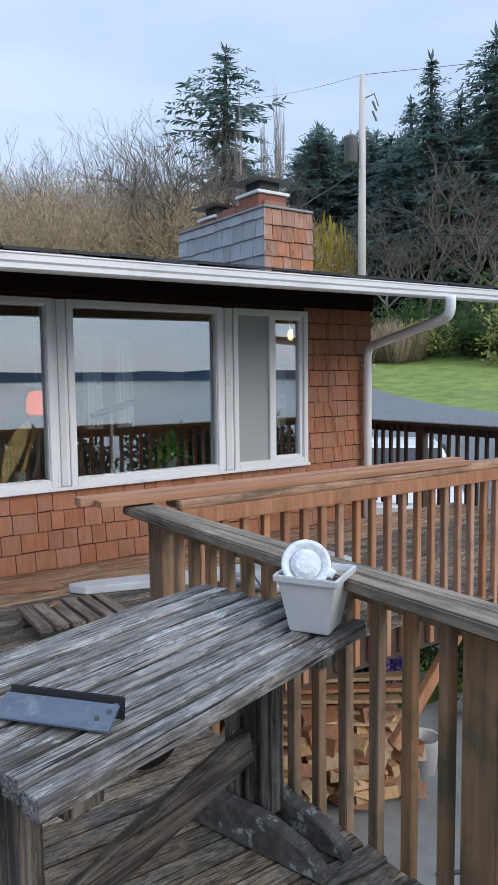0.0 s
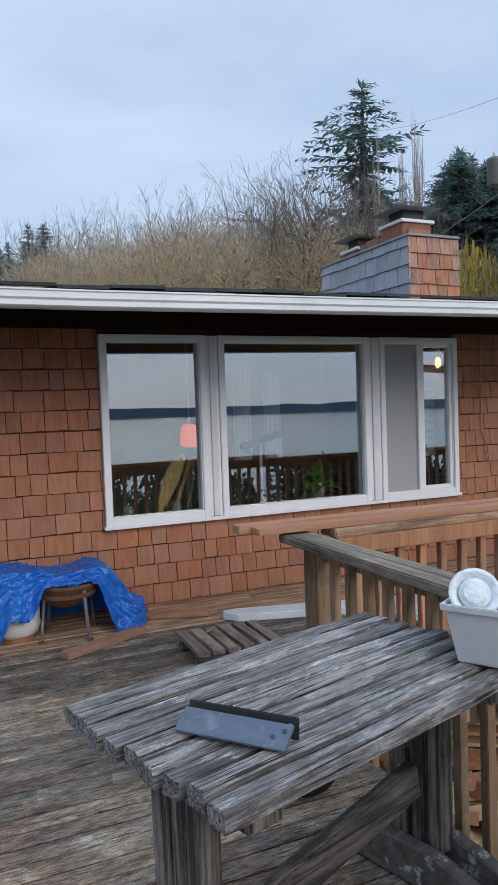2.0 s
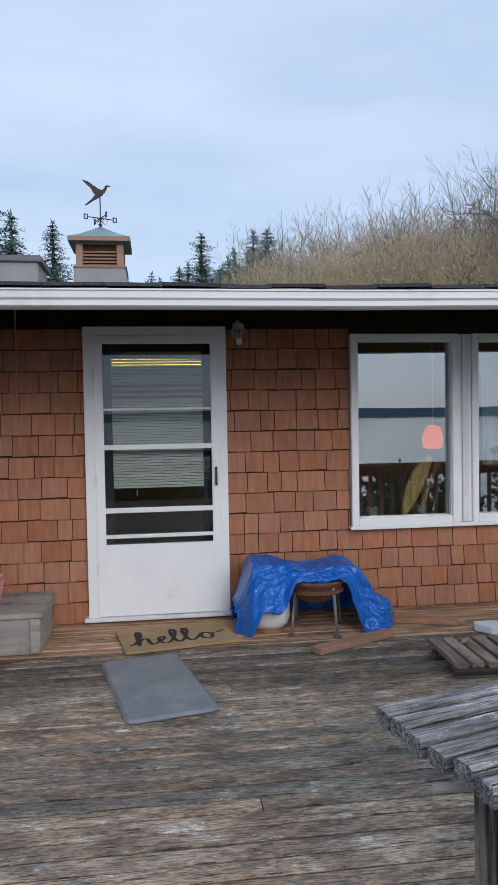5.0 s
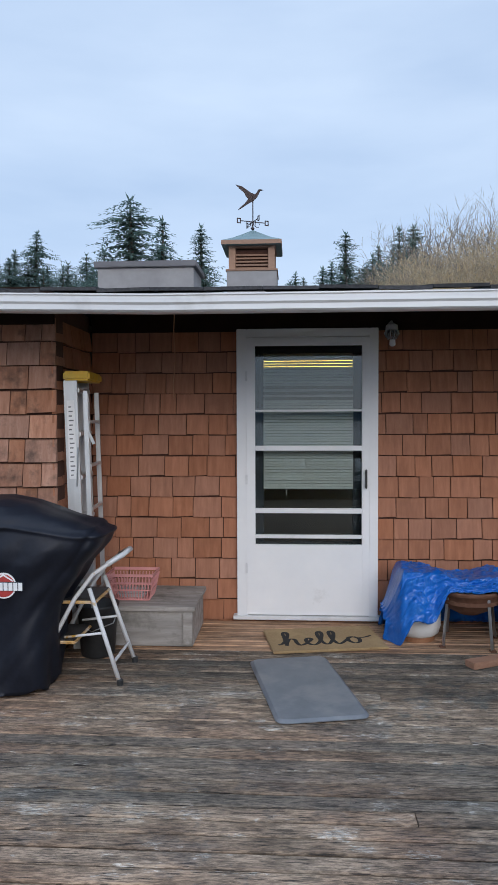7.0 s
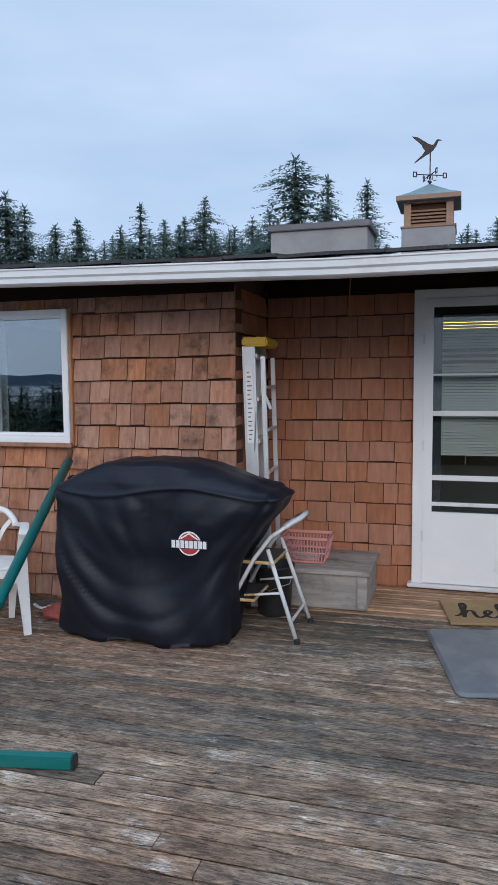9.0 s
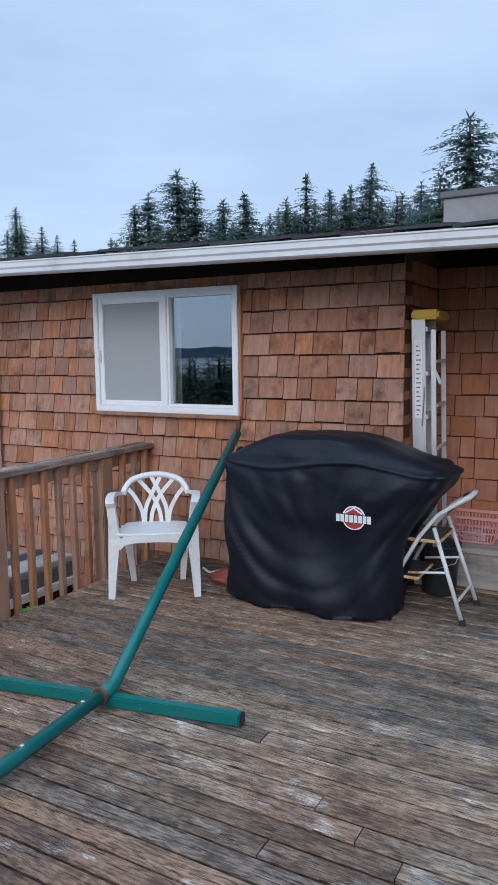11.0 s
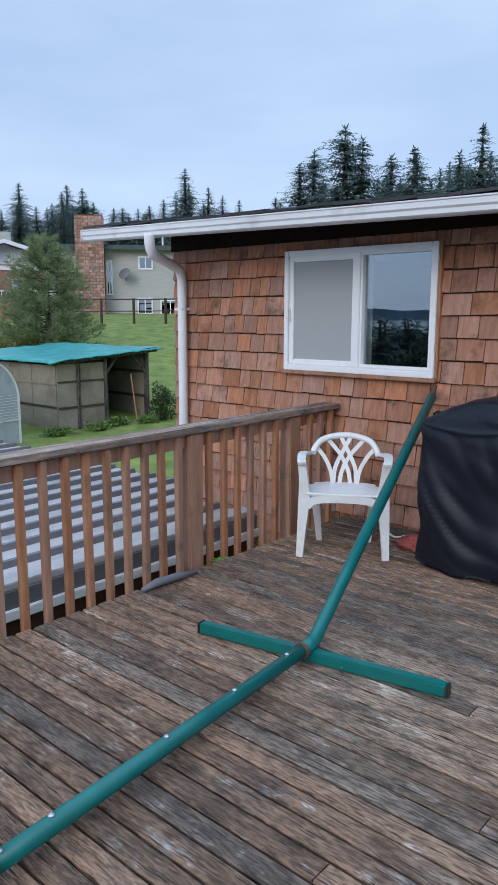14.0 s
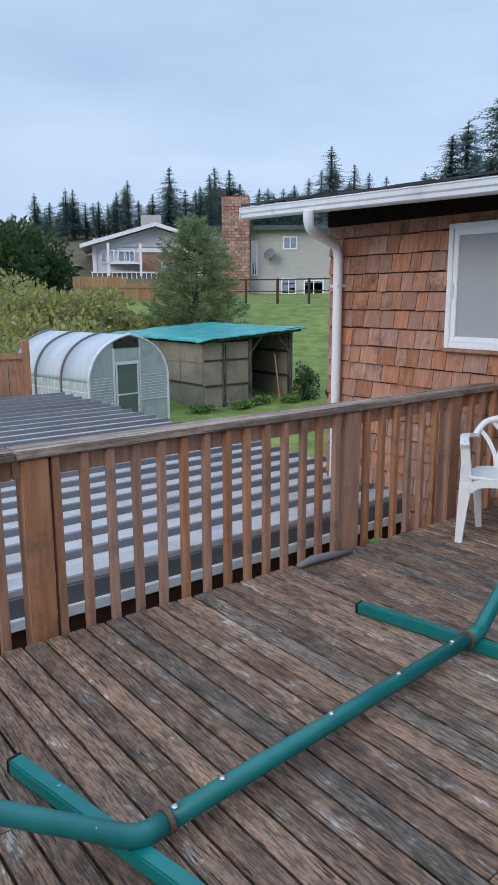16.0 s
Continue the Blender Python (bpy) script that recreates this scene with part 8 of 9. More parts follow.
# ---------------------------------------------------------------- shrubs and trees of the neighbour's garden
def bushy_pine(height, width, at):
    """A young pine: upswept limbs that end in brushes of long needles."""
    r = random.Random(61)
    t = thing("pine_tree", "bushy green pine tree in the next garden", "tree", at)
    part("trunk", tube([(0, 0, -0.3), (0.05, 0, height * 0.5), (0, 0.03, height * 0.95)], [0.13, 0.09, 0.02], 8), M_BARK, t)
    limbs, items = bmesh.new(), []
    for k in range(150):
        f = 0.05 + 0.93 * (k / 150)
        a = k * 2.4 + r.uniform(-0.4, 0.4)
        reach = width / 2 * min(1.0, 0.72 + 1.6 * f) * (1 - f) ** 0.62 * r.uniform(0.7, 1.12) + 0.12
        root = Vector((0, 0, f * height * 0.94))
        d = Vector((math.cos(a), math.sin(a), 0))
        end = root + d * reach + Vector((0, 0, reach * r.uniform(0.1, 0.42)))
        tube([root, root.lerp(end, 0.5) - Vector((0, 0, 0.05 * reach)), end], [0.025, 0.016, 0.006], 4, limbs, caps=False)
        n = max(3, int(reach * 7))
        for i in range(n):
            u = 0.25 + 0.75 * (i + 0.5) / n
            p = root.lerp(end, u) + unit(r) * 0.13 * reach ** 0.5
            axis = (d + Vector((0, 0, 0.55)) + unit(r) * 0.45).normalized()
            for j in range(22):
                q = p + axis * r.uniform(-0.08, 0.16)
                dv = (axis + unit(r) * 0.95).normalized() * r.uniform(0.14, 0.3)
                items.append((q, q + dv, dv.cross(unit(r)).normalized() * r.uniform(0.008, 0.017)))
    part("branch_frame", limbs, M_BARK, t)
    diamonds("crown", items, M_PINE, t)
    return t


pine = bushy_pine(5.2, 4.7, (-25.6, 16.4, lie(-25.4, 16.6) - 0.2))
for i, (x, y, w, h, ma) in enumerate(((-28.5, 10.2, 3.0, 1.9, M_OLIVE), (-28.0, 12.4, 2.4, 1.9, M_OLIVE), (-26.0, 9.2, 2.6, 1.6, M_OLIVE), (-27.0, 14.0, 1.4, 0.9, M_OLIVE), (-22.5, 8.2, 2.0, 1.4, M_OLIVE), (-31, 9.0, 3.2, 2.3, M_OLIVE))):
    leafy("shrub", "loose olive-yellow budding shrub", "shrub", (x, y, lie(x, y)), (w, w, h), 3200, 0.2, ma, 330 + i, "garden shrubs")
for i, (x, y, w, h) in enumerate(((-43.0, 15.2, 3.0, 4.1), (-45.5, 17.6, 2.2, 2.6), (-41.5, 12.2, 3.6, 4.0), (-43.5, 16.8, 1.6, 2.4))):
    leafy("broadleaf_tree", "dense dark evergreen tree beside the next garden", "tree", (x, y, lie(x, y)), (w, w, h), 4200, 0.32, M_SHRUB, 350 + i, "evergreen trees")

# ---------------------------------------------------------------- neighbouring houses
M_SIDING = surface("pale_beige_siding", [(0.42, 0.40, 0.37), (0.5, 0.48, 0.45)], 2, (1, 1, 6), 0.7, bump=0.1, vary=0)
M_WHITESIDE = surface("pale_grey_siding", [(0.6, 0.62, 0.65), (0.7, 0.72, 0.74)], 2, (1, 1, 6), 0.7, bump=0.1, vary=0)
M_DARKROOF = surface("dark_green_roof", [(0.05, 0.075, 0.075), (0.08, 0.11, 0.11)], 4, rough=0.8, bump=0.2, vary=0)
M_FARGLASS = glass("far_window_glass", 0.3, (0.2, 0.25, 0.3))
M_FENCE = surface("orange_cedar_fence", [(0.3, 0.16, 0.075), (0.4, 0.225, 0.11)], 3, (3, 3, 0.3), 0.85, bump=0.2, vary=0.15)


def window_on(house, x0, x1, z0, z1, y=0.0):
    w = part("window", frame_ring(x0, x1, z0, z1, y - 0.07, y + 0.0, 0.09, None, 0.0), M_WHITE, house)
    part("pane", box((x0 + 0.08, y - 0.04, z0 + 0.08), (x1 - 0.08, y - 0.02, z1 - 0.08)), M_CARGLASS, w)
    part("muntin", box(((x0 + x1) / 2 - 0.03, y - 0.06, z0 + 0.08), ((x0 + x1) / 2 + 0.03, y - 0.04, z1 - 0.08)), M_WHITE, w)
    return w


hx, hy = -37.0, 28.0
h1 = thing("neighbour_house", "two-storey beige house with a dark green low roof", "house", (hx, hy, 1.4), 49)
part("wall", box((-3.5, 0.0, -0.8), (9.0, 8.0, 4.05)), M_SIDING, h1)
part("roof", box((-3.9, -0.6, 4.05), (9.5, 8.5, 4.25), 0.02), M_DARKROOF, h1)
part("fascia", box((-3.9, -0.62, 3.98), (9.5, -0.55, 4.12)), M_DARKROOF, h1)
for x0, x1, z0, z1 in ((2.05, 2.95, 2.85, 3.65), (0.1, 0.5, 1.3, 3.4), (1.95, 2.9, 0.15, 1.15), (3.35, 4.6, 0.1, 1.05), (6.0, 7.2, 2.7, 3.6)):
    window_on(h1, x0, x1, z0, z1)
dish = part("satellite_dish", lathe([(0.05, 0.0), (0.3, 0.08), (0.38, 0.16), (0.36, 0.17)], 20), M_METALDARK, h1, "grey satellite dish", smooth=True, m=pose(1.3, -0.5, 2.5, 60, 0, -30))
part("dish_arm", tube([(1.3, 0, 2.2), (1.3, -0.45, 2.45)], 0.04, 6), M_METALDARK, h1)
part("vent_pipe", tube([(3.6, 2, 4.2), (3.6, 2, 5.0)], 0.06, 6), M_GUTTER, h1)
stackb = part("chimney", box((-1.55, -0.95, -0.8), (0.05, 0.0, 5.9)), M_BRICK, h1, "tall mottled brick chimney")
M_BRICK2 = surface("pale_old_brick", [(0.24, 0.11, 0.08), (0.38, 0.22, 0.17), (0.5, 0.36, 0.3)], 5, rough=0.9, bump=0.2, vary=0.25, island=True)
verts, faces = [], []
rbk = random.Random(6)
z = -0.8
row = 0
while z < 5.85:
    x = -1.6 - (0.2 if row % 2 else 0)
    while x < 0.05:
        x0, x1 = max(x, -1.6), min(x + 0.38, 0.08)
        if x1 - x0 > 0.05:
            i = len(verts)
            yy = -0.98 - rbk.uniform(0, 0.02)
            verts += [(x0, yy, z), (x1 - 0.02, yy, z), (x1 - 0.02, yy, z + 0.16), (x0, yy, z + 0.16), (x0, -0.95, z), (x1 - 0.02, -0.95, z), (x1 - 0.02, -0.95, z + 0.16), (x0, -0.95, z + 0.16)]
            faces += [tuple(i + k for k in q) for q in ((0, 1, 2, 3), (4, 0, 3, 7), (1, 5, 6, 2), (4, 5, 1, 0), (3, 2, 6, 7))]
        x += 0.4
    z += 0.18
    row += 1
me = bpy.data.meshes.new("bricks")
me.from_pydata(verts, [], faces)
me.materials.append(M_BRICK2)
ob = new("bricks", me)
ob.parent = stackb
tagged(ob, kind="stuff")

h2 = thing("neighbour_house", "tall pale house with white balconies and a red wall", "house", (-54.6, 25.6, -0.45), 62)
h2.scale = (1.1, 1.1, 1.08)
part("wall", box((0.3, 1.5, -0.5), (5.0, 9.0, 6.0)), M_WHITESIDE, h2)
part("red_wall", box((3.6, 1.0, 1.6), (9.2, 9.0, 5.4)), M_SHINGLE_WORN, h2, "red-brown shingled upper wall")
part("lower_wall", box((2.0, 0.8, -0.8), (9.0, 9.0, 1.6)), M_RAIL, h2)
b = prism([(-0.6, 5.5), (4.8, 7.1), (10.2, 5.5), (10.2, 5.3), (4.8, 6.9), (-0.6, 5.3)], 9.0, "y")
bmesh.ops.translate(b, verts=b.verts, vec=(0, 0.4, 0))
part("roof", b, M_GREYPAINT, h2)
b = prism([(-0.6, 5.52), (4.8, 7.12), (10.2, 5.52), (10.2, 5.24), (4.8, 6.84), (-0.6, 5.24)], 0.08, "y")
part("barge_board", b, M_WHITE, h2, m=pose(0, 0.3, 0))
part("gable", prism([(0.2, 5.4), (4.8, 6.85), (9.3, 5.4)], 0.2, "y"), M_WHITESIDE, h2, m=pose(0, 1.4, 0))
part("chimney", box((3.9, 3.0, 6.3), (5.4, 4.4, 7.9), 0.03), M_SIDING, h2)
part("balcony_floor", box((0.2, -1.6, 2.2), (9.8, 1.4, 2.45), 0.02), M_RAIL, h2)
for i in range(28):
    part("baluster", box((0.25 + i * 0.34, -1.58, 2.45), (0.31 + i * 0.34, -1.52, 3.4)), M_WHITE, h2)
part("balcony_rail", box((0.2, -1.62, 3.4), (9.8, -1.5, 3.5)), M_WHITE, h2)
part("terrace", box((-4.2, -3.4, 1.15), (6.0, -1.62, 1.35), 0.02), M_RAIL, h2, "brown timber terrace")
for i in range(7):
    part("terrace_post", box((-4.1 + i * 1.65, -3.35, -1.2), (-3.95 + i * 1.65, -3.2, 1.15)), M_RAIL, h2)
for i in range(26):
    part("baluster", box((-4.15 + i * 0.4, -3.36, 1.35), (-4.09 + i * 0.4, -3.3, 2.1)), M_WHITE, h2)
part("terrace_rail", box((-4.2, -3.4, 2.1), (6.0, -3.26, 2.2)), M_WHITE, h2, "white terrace rail")
part("upper_rail", box((1.3, 0.0, 5.0), (3.8, 0.08, 5.08)), M_WHITE, h2, "white balcony rail")
for i in range(7):
    part("baluster", box((1.35 + i * 0.38, 0.02, 4.25), (1.41 + i * 0.38, 0.08, 5.0)), M_WHITE, h2)
part("sun_screen", box((6.2, -1.5, 2.45), (8.6, -1.44, 4.2)), M_WHITE, h2, "white framed glazed screen")
part("sun_screen_glass", box((6.35, -1.52, 2.65), (8.45, -1.505, 4.05)), M_CARGLASS, h2)
part("upper_floor", box((1.3, 0.0, 4.1), (3.8, 1.6, 4.25)), M_WHITE, h2)
for x in (1.3, 3.6):
    part("balcony_post", box((x, 0.0, 2.45), (x + 0.18, 0.18, 5.6)), M_WHITE, h2)
for x0, x1, z0, z1, y in ((0.8, 1.6, 4.2, 5.2, 1.45), (2.0, 3.3, 4.3, 5.3, 1.45), (1.2, 3.2, 2.5, 3.7, 1.45), (5.2, 7.2, 2.3, 4.4, 0.95), (7.6, 8.8, 2.3, 4.2, 0.95), (6.4, 7.5, 0.3, 1.5, 0.75)):
    window_on(h2, x0, x1, z0, z1, y)
part("corner_board", box((0.22, 1.42, 1.6), (0.5, 1.49, 5.5)), M_WHITE, h2)
part("eave_board", box((3.5, 0.9, 5.0), (9.3, 0.99, 5.3)), M_WHITE, h2)
h3 = thing("neighbour_house", "distant pale house with a balcony", "house", (-60, 21.5, 1.0), 68)
part("wall", box((-1.0, 0, -0.5), (5.0, 7, 2.9)), M_WHITESIDE, h3)
part("roof", prism([(-1.5, 2.9), (2.0, 4.0), (5.5, 2.9)], 8.0, "y"), M_GREYPAINT, h3, m=pose(0, -0.6, 0))
part("balcony_floor", box((-1.0, -1.2, 1.2), (5.0, 0, 1.4)), M_WHITE, h3)
part("balcony_rail", box((-1.0, -1.2, 2.1), (5.0, -1.12, 2.2)), M_WHITE, h3)
for i in range(14):
    part("baluster", box((-0.95 + i * 0.44, -1.19, 1.4), (-0.89 + i * 0.44, -1.13, 2.1)), M_WHITE, h3)
window_on(h3, 0.2, 1.6, 0.0, 1.0)
window_on(h3, 2.4, 3.6, 1.6, 2.6)

fence = thing("board_fence", "orange-brown vertical board fence across the garden", "fence", (-36.6, 17.4, lie(-36.6, 17.4) - 0.75), 62)
for i in range(2, 30):
    part("board", box((-1.6 + i * 0.2, -0.02, -0.2), (-1.6 + i * 0.2 + 0.185, 0.02, 1.95 - 0.35 * (i > 15)), 0.0), M_FENCE, fence)
for z in (0.5, 1.35):
    part("rail", box((-1.2, -0.06, z), (4.4, -0.021, z + 0.1)), M_FENCE, fence)
for x in (0.2, 2.4):
    part("post", box((x, 0.02, -0.3), (x + 0.12, 0.14, 1.9)), M_FENCE, fence)
wf = thing("post_fence", "post and rail fence on the grassy slope", "fence", (-33.5, 21.5, 0), 0)
for i in range(8):
    x, y = -33.0 + i * 0.95, 20.5 + i * 1.35
    part("post", box((x + 33.5 - 0.05, y - 21.5 - 0.05, lie(x, y) - 0.2), (x + 33.5 + 0.05, y - 21.5 + 0.05, lie(x, y) + 1.25)), M_DARKRAIL, wf)
    if i:
        part("rail", beam((px_ + 33.5, py_ - 21.5, lie(px_, py_) + 1.2), (x + 33.5, y - 21.5, lie(x, y) + 1.2), 0.05, 0.07), M_DARKRAIL, wf)
        part("rail", beam((px_ + 33.5, py_ - 21.5, lie(px_, py_) + 0.6), (x + 33.5, y - 21.5, lie(x, y) + 0.6), 0.04, 0.05), M_DARKRAIL, wf)
    px_, py_ = x, y

# ---------------------------------------------------------------- below the deck
win = thing("window_3", "white window in the lower storey", "window", kind="structure")
x0, x1, z0, z1 = LOW_WIN
part("frame", frame_ring(x0, x1, z0, z1, WALL_Y - 0.04, WALL_Y + 0.1, 0.07), M_WHITE, win)
part("sill", box((x0 - 0.04, WALL_Y - 0.08, z0 - 0.05), (x1 + 0.04, WALL_Y + 0.02, z0), 0.004), M_WHITE, win)
pane(x0 + 0.07, x1 - 0.07, z0 + 0.07, z1 - 0.07, WALL_Y + 0.03, win)
structure("wall_lower_inside", box((CORNER_X, 6.4, -2.4), (END_X - 0.2, 6.5, -0.1)), M_SHEATH_SHADE, "dark wall inside the lower storey", "wall")
M_SPLIT = surface("split_fir_face", [(0.42, 0.26, 0.12), (0.56, 0.37, 0.2), (0.62, 0.44, 0.26)], 8, (1, 3, 3), 0.8, bump=0.3, vary=0.2)
wood = thing("firewood_stack", "stack of split firewood against the lower wall", "firewood", (0, 0, 0))
rw = random.Random(17)
for i in range(150):
    s = rw.random()
    layer = rw.random() ** 1.4
    x = 3.65 + 1.45 * s + rw.uniform(-0.05, 0.05)
    y = 4.95 - 0.6 * s + rw.uniform(-0.45, 0.3) * (1 - 0.5 * layer)
    z = -2.24 + 0.85 * layer * (1 - 0.45 * abs(s - 0.5))
    n = rw.choice((3, 3, 4))
    rad = rw.uniform(0.055, 0.095)
    ang = [rw.uniform(-0.3, 0.3) + 2 * math.pi * k / n for k in range(n)]
    b = prism([(rad * math.cos(a) * rw.uniform(0.8, 1.3), rad * math.sin(a)) for a in ang], rw.uniform(0.3, 0.4), "y")
    part("log", b, M_SPLIT if i % 4 else M_LUMBER, wood, m=pose(x, y, z + 0.03, rw.uniform(-14, 14), rw.uniform(0, 360), rw.uniform(-25, 70)))
for i in range(9):
    part("board", beam((3.5 + 0.06 * i, 5.1 - 0.05 * i, -1.55 + 0.09 * i - 0.3), (4.7 + 0.03 * i, 4.3, -2.0 + 0.1 * i), 0.12, 0.03), M_RAIL if i % 2 else M_SPLIT, wood)
ob = thing("white_post", "thin white post below the walkway", "post", (4.6, 4.75, -2.3))
part("post", box((-0.03, -0.03, 0), (0.03, 0.03, 2.05), 0.004), M_WHITE, ob)
M_PURPLE = surface("purple_flowers", [(0.13, 0.07, 0.36), (0.28, 0.2, 0.55)], 9, rough=0.8, bump=0, vary=0.3, island=True)
leafy("flower_basket", "hanging clump of purple and white flowers", "flowers", (4.98, 4.6, -1.5), (0.28, 0.28, 0.5), 700, 0.05, M_PURPLE, 401, trunk=False)
leafy("shrub", "dark leafy shrub below the walkway", "shrub", (5.1, 5.0, -2.3), (0.5, 0.4, 1.9), 1800, 0.1, M_SHRUB, 402, "garden shrubs")
leafy("climbing_plant", "bright green climbing plant by the lower wall", "plant", (4.85, 4.9, -1.35), (0.25, 0.25, 0.9), 800, 0.08, M_LEAF, 403, trunk=False)
ob = thing("white_bucket", "white plastic bucket on the patio", "bucket", (5.35, 4.45, -2.3))
part("body", lathe([(0.12, 0.0), (0.15, 0.34), (0.16, 0.35), (0.14, 0.34), (0.11, 0.02)], 20), M_PLASTIC, ob, smooth=True)
part("handle", tube([(-0.15, 0, 0.33), (-0.25, -0.1, 0.28), (-0.3, -0.14, 0.2)], 0.006, 6), M_PLASTIC, ob)
ob = thing("pink_tub", "faded pink plastic tub on the patio", "tub", (3.45, 2.75, -2.3))
part("body", lathe([(0.12, 0.0), (0.2, 0.2), (0.21, 0.22), (0.18, 0.2), (0.1, 0.02)], 20), M_PINK, ob, smooth=True)
ob = thing("garden_hose", "thin dark hose lying across the patio", "hose")
part("hose", tube([(4.3, 3.4, -2.28), (4.6, 3.25, -2.28), (4.8, 3.3, -2.28), (5.1, 3.1, -2.28), (5.5, 2.6, -2.28)], 0.015, 6), M_BLACK, ob)


# ---------------------------------------------------------------- deck boards
rb = random.Random(21)
PITCH = 0.097


def board_mesh(length):
    w, t, c = PITCH - 0.010, 0.036, 0.006
    prof = [(-w / 2, -t), (w / 2, -t), (w / 2, -c), (w / 2 - c, 0), (-w / 2 + c, 0), (-w / 2, -c)]
    return prism(prof, length, "x")


def lay(x0, x1, y, brown):
    x = x0
    first = True
    while x < x1 - 0.01:
        n = rb.uniform(3.6, 5.0) if not first else (rb.uniform(0.9, 4.4) if rb.random() < 0.45 else 9.0)
        first = False
        e = x1 if x1 - x - n < 0.6 else x + n
        ob = part("board", board_mesh(e - x - 0.004), M_DECK_BROWN if brown else M_DECK, deck)
        ob.location = (x + 0.002, y, rb.uniform(-0.0025, 0.0))
        ob.rotation_euler = (rb.uniform(-0.004, 0.004), 0, 0)
        x = e


y = DECK_S + PITCH / 2
while y < WALL_Y - 0.03:
    x0 = DECK_W - rb.uniform(0.0, 0.012) if y < WING_Y - 0.05 else CORNER_X + 0.02
    x1 = DECK_E + rb.uniform(-0.008, 0.008) if y < NOTCH_Y - 0.02 else DECK_FAR - 0.03
    lay(x0, x1, y, y > 4.72)
    y += PITCH

# ---------------------------------------------------------------- shingle courses
rs = random.Random(8)
COURSE = 0.152
WIDTHS = [0.105, 0.12, 0.135, 0.15, 0.165, 0.18, 0.195, 0.21]


def shingle_verts(w, h, skew=0.0, butt=0.021, top=0.003):
    """Front towards -y, butt at z 0."""
    a = w / 2 - 0.003
    return [(-a, -butt, 0), (a, -butt, skew), (a, -top, h), (-a, -top, h), (-a, 0.004, 0), (a, 0.004, skew), (a, 0.004, h), (-a, 0.004, h)]


QUADS = [(0, 1, 2, 3), (5, 4, 7, 6), (4, 0, 3, 7), (1, 5, 6, 2), (4, 5, 1, 0), (3, 2, 6, 7)]


def shingle_mesh(w, skew, material, butt):
    me = bpy.data.meshes.new("shingle")
    # cut short: the dark strip left bare imitates the shadow under each butt
    me.from_pydata(shingle_verts(w, COURSE - 0.009, skew, butt), [], QUADS)
    me.materials.append(material)
    return me


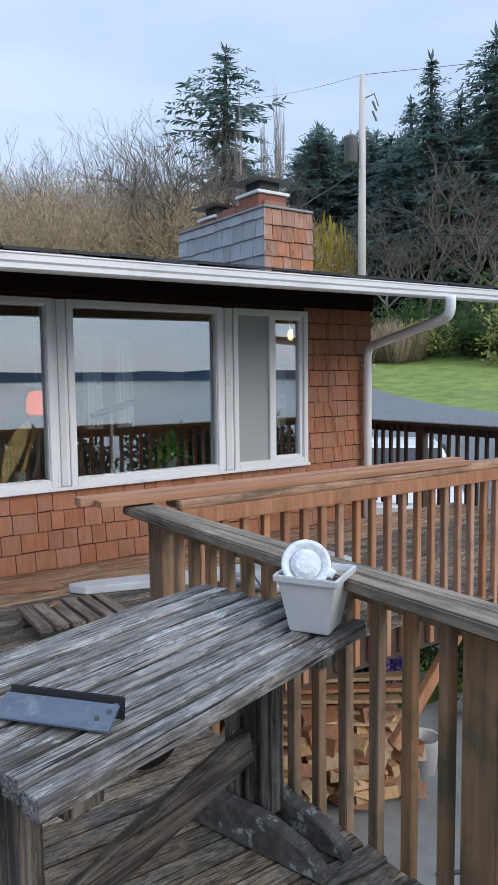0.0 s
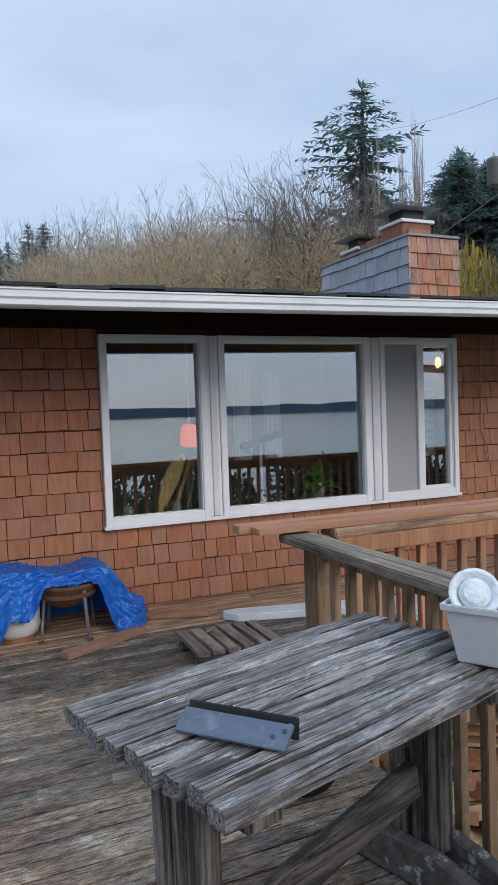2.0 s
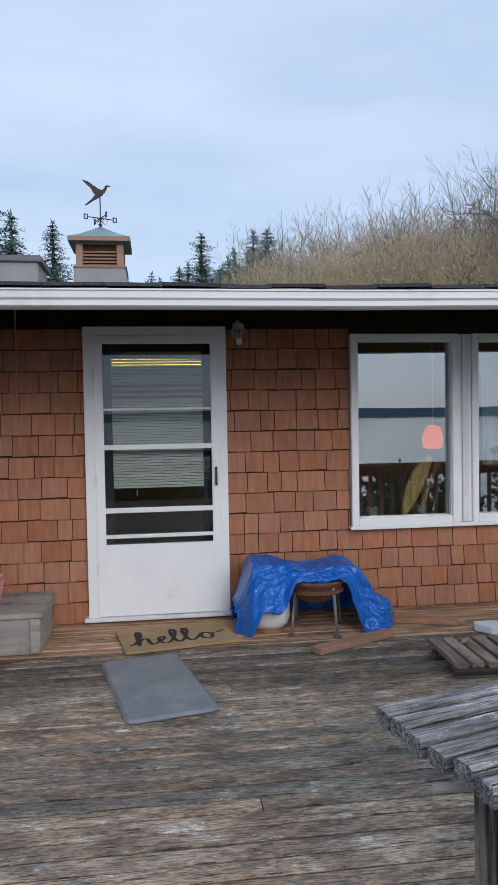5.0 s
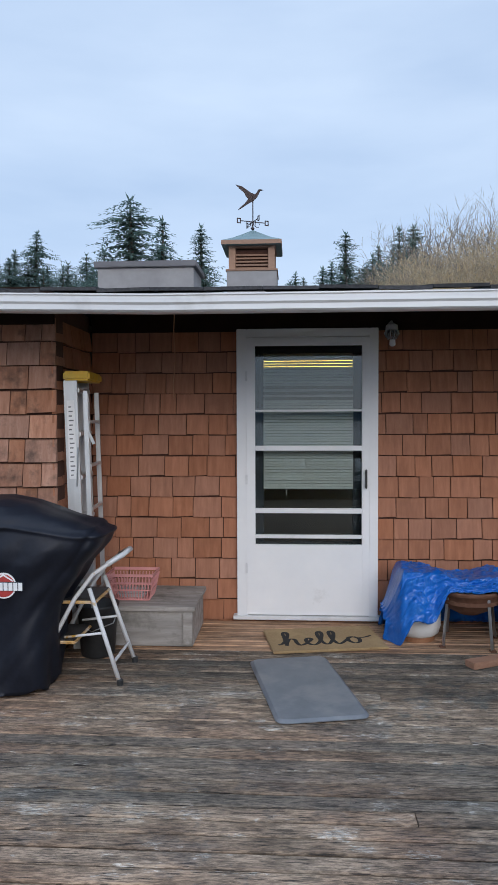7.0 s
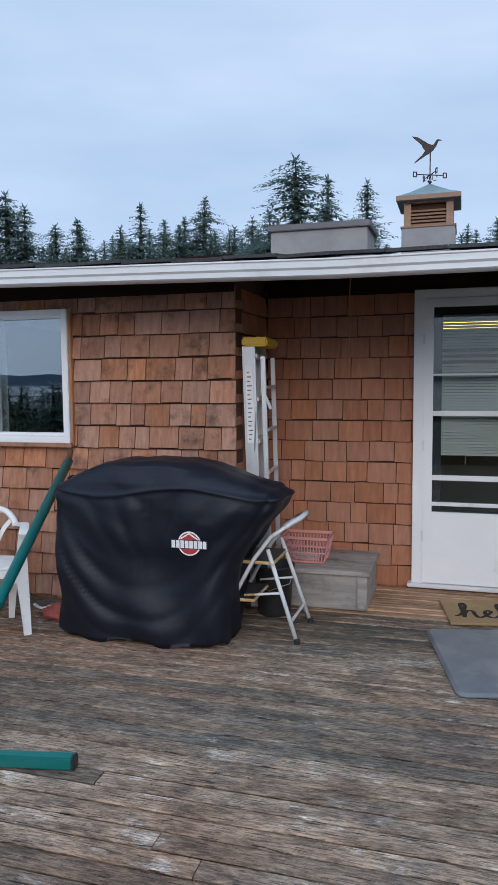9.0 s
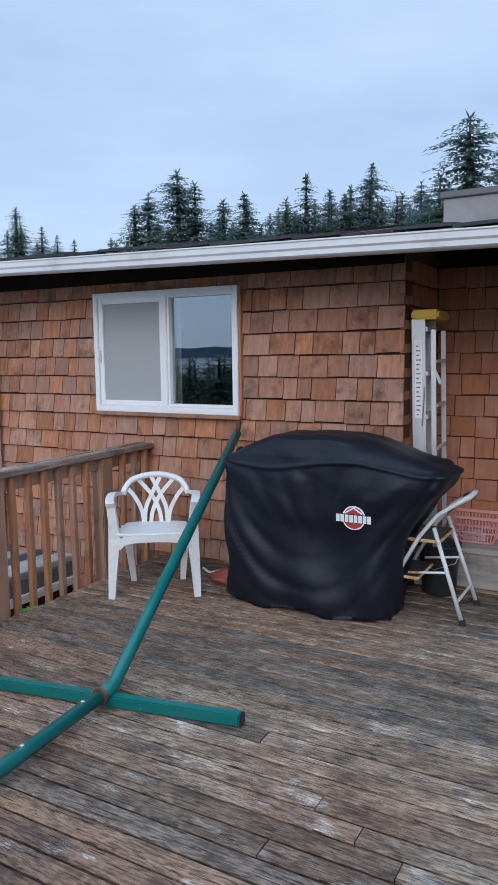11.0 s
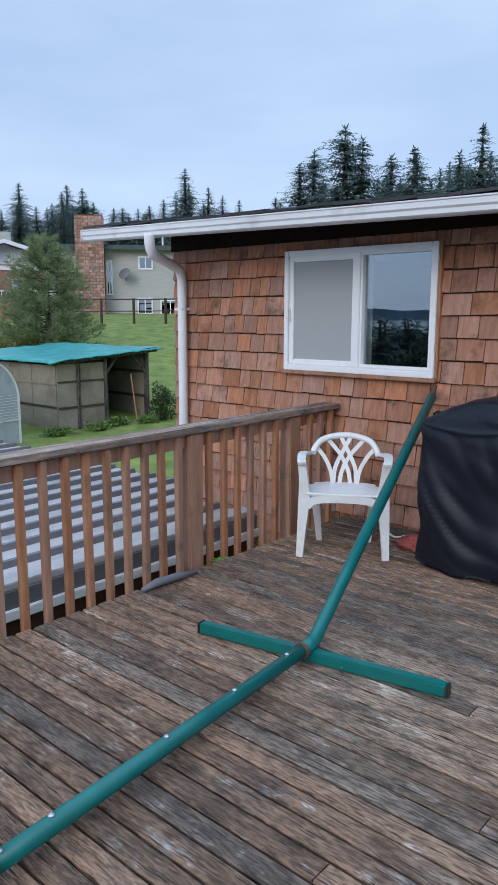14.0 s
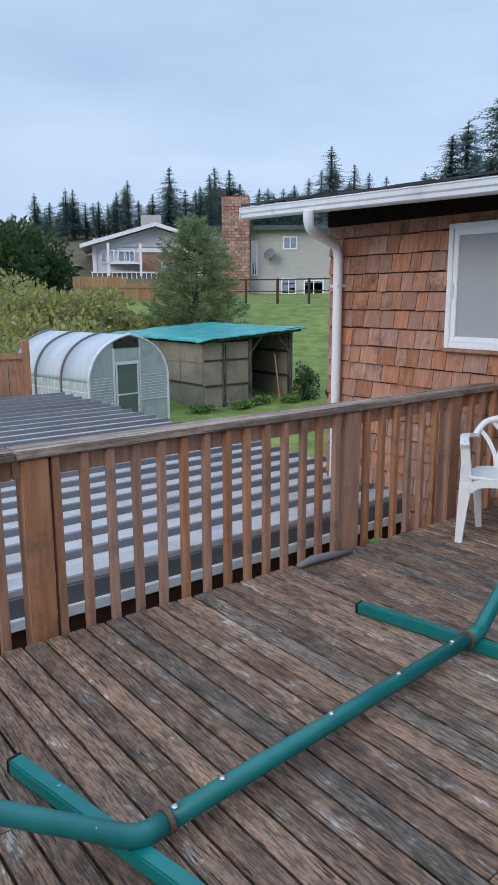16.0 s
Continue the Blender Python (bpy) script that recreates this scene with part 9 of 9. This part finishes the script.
def clad(parent, u0, u1, z0, z1, place, holes, material, single, uneven=0.003, turn=0, butt=0.021):
    """Courses of shingles from u0 to u1; place(u, z) gives the point on the wall's face; single(u, z) tells which are laid one by one."""
    store = {}
    verts, faces = [], []
    count = 0
    z, row = z0, 0
    while z < z1:
        u = u0
        while u < u1 - 0.001:
            w = rs.choice(WIDTHS)
            if u1 - u - w < 0.07:
                w = u1 - u
            pieces = [(u, u + w)]
            zm = z + COURSE * 0.55
            for hx0, hx1, hz0, hz1 in holes:
                if hz0 - COURSE * 0.5 < zm < hz1 + 0.02:
                    pieces = [q for a, c in pieces for q in ((a, min(c, hx0)), (max(a, hx1), c)) if q[1] - q[0] > 0.012]
            for a, c in pieces:
                ww = c - a
                dz = rs.uniform(-uneven, uneven)
                sk = rs.choice((0, 0, 0.002, -0.002, 0.004)) * (1 + uneven * 150)
                # same shortening, for the imitated shadow line between courses
                hh = COURSE - 0.009
                p = place((a + c) / 2, z + dz)
                m = Matrix.Translation(p) @ pose(0, 0, 0, 0, rs.uniform(-0.4, 0.4), turn)
                if single((a + c) / 2, z) and count < 300:
                    key = (round(ww, 3), sk > 0.001)
                    if key not in store:
                        store[key] = shingle_mesh(ww, sk, material, butt)
                    ob = new("shingle", store[key])
                    ob.parent = parent
                    ob.matrix_world = m
                    count += 1
                else:
                    base = len(verts)
                    verts.extend((m @ Vector(v))[:] for v in shingle_verts(ww, hh, sk, butt))
                    faces.extend(tuple(base + i for i in q) for q in QUADS)
            u += w
        z += COURSE
        row += 1
    if verts:
        me = bpy.data.meshes.new("shingles")
        me.from_pydata(verts, [], faces)
        me.materials.append(ISLAND[material.name])
        ob = new("shingles", me)
        ob.parent = parent
        tagged(ob, kind="stuff")


ISLAND = {}
for ma in (M_SHINGLE, M_SHINGLE_WORN):
    c = ma.copy()
    nt = c.node_tree
    geo = nt.nodes.new("ShaderNodeNewGeometry")
    for link in list(nt.links):
        if link.from_node.type == "OBJECT_INFO":
            nt.links.new(geo.outputs["Random Per Island"], link.to_socket)
    ISLAND[ma.name] = c

S0 = -0.005
clad(main_wall, CORNER_X, END_X, S0, 2.14, lambda u, z: (u, WALL_Y + 0.014, z), [BIG_WIN, (DOOR[0], DOOR[1], -1, DOOR[3]), LOW_WIN], M_SHINGLE,
     lambda u, z: u < 3.0 and z < 2.1 and not (u > 2.2 and z > 0.6))
clad(main_wall, CORNER_X, END_X, S0 - 14 * COURSE, S0 - 0.01, lambda u, z: (u, WALL_Y + 0.014, z), [LOW_WIN], M_SHINGLE, lambda u, z: False)
clad(wing_wall, WEST_X, CORNER_X + 0.012, S0, 2.08, lambda u, z: (u, WING_Y + 0.014, z), [WING_WIN], M_SHINGLE_WORN,
     lambda u, z: z < 2.2, 0.0045, butt=0.027)
clad(wing_wall, WEST_X, CORNER_X, S0 - 14 * COURSE, S0 - 0.01, lambda u, z: (u, WING_Y + 0.014, z), [], M_SHINGLE_WORN, lambda u, z: False, 0.006)
clad(return_wall, WING_Y, WALL_Y, S0, 2.08, lambda u, z: (CORNER_X - 0.014, u, z), [], M_SHINGLE, lambda u, z: True, turn=90)
clad(east_wall, WALL_Y, 12.1, S0 - 14 * COURSE, 2.14, lambda u, z: (END_X - 0.014, u, z), [], M_SHINGLE, lambda u, z: False, turn=90)
clad(west_wall, WING_Y, 12.1, S0 - 14 * COURSE, 2.08, lambda u, z: (WEST_X + 0.014, u, z), [], M_SHINGLE_WORN, lambda u, z: False, turn=-90)
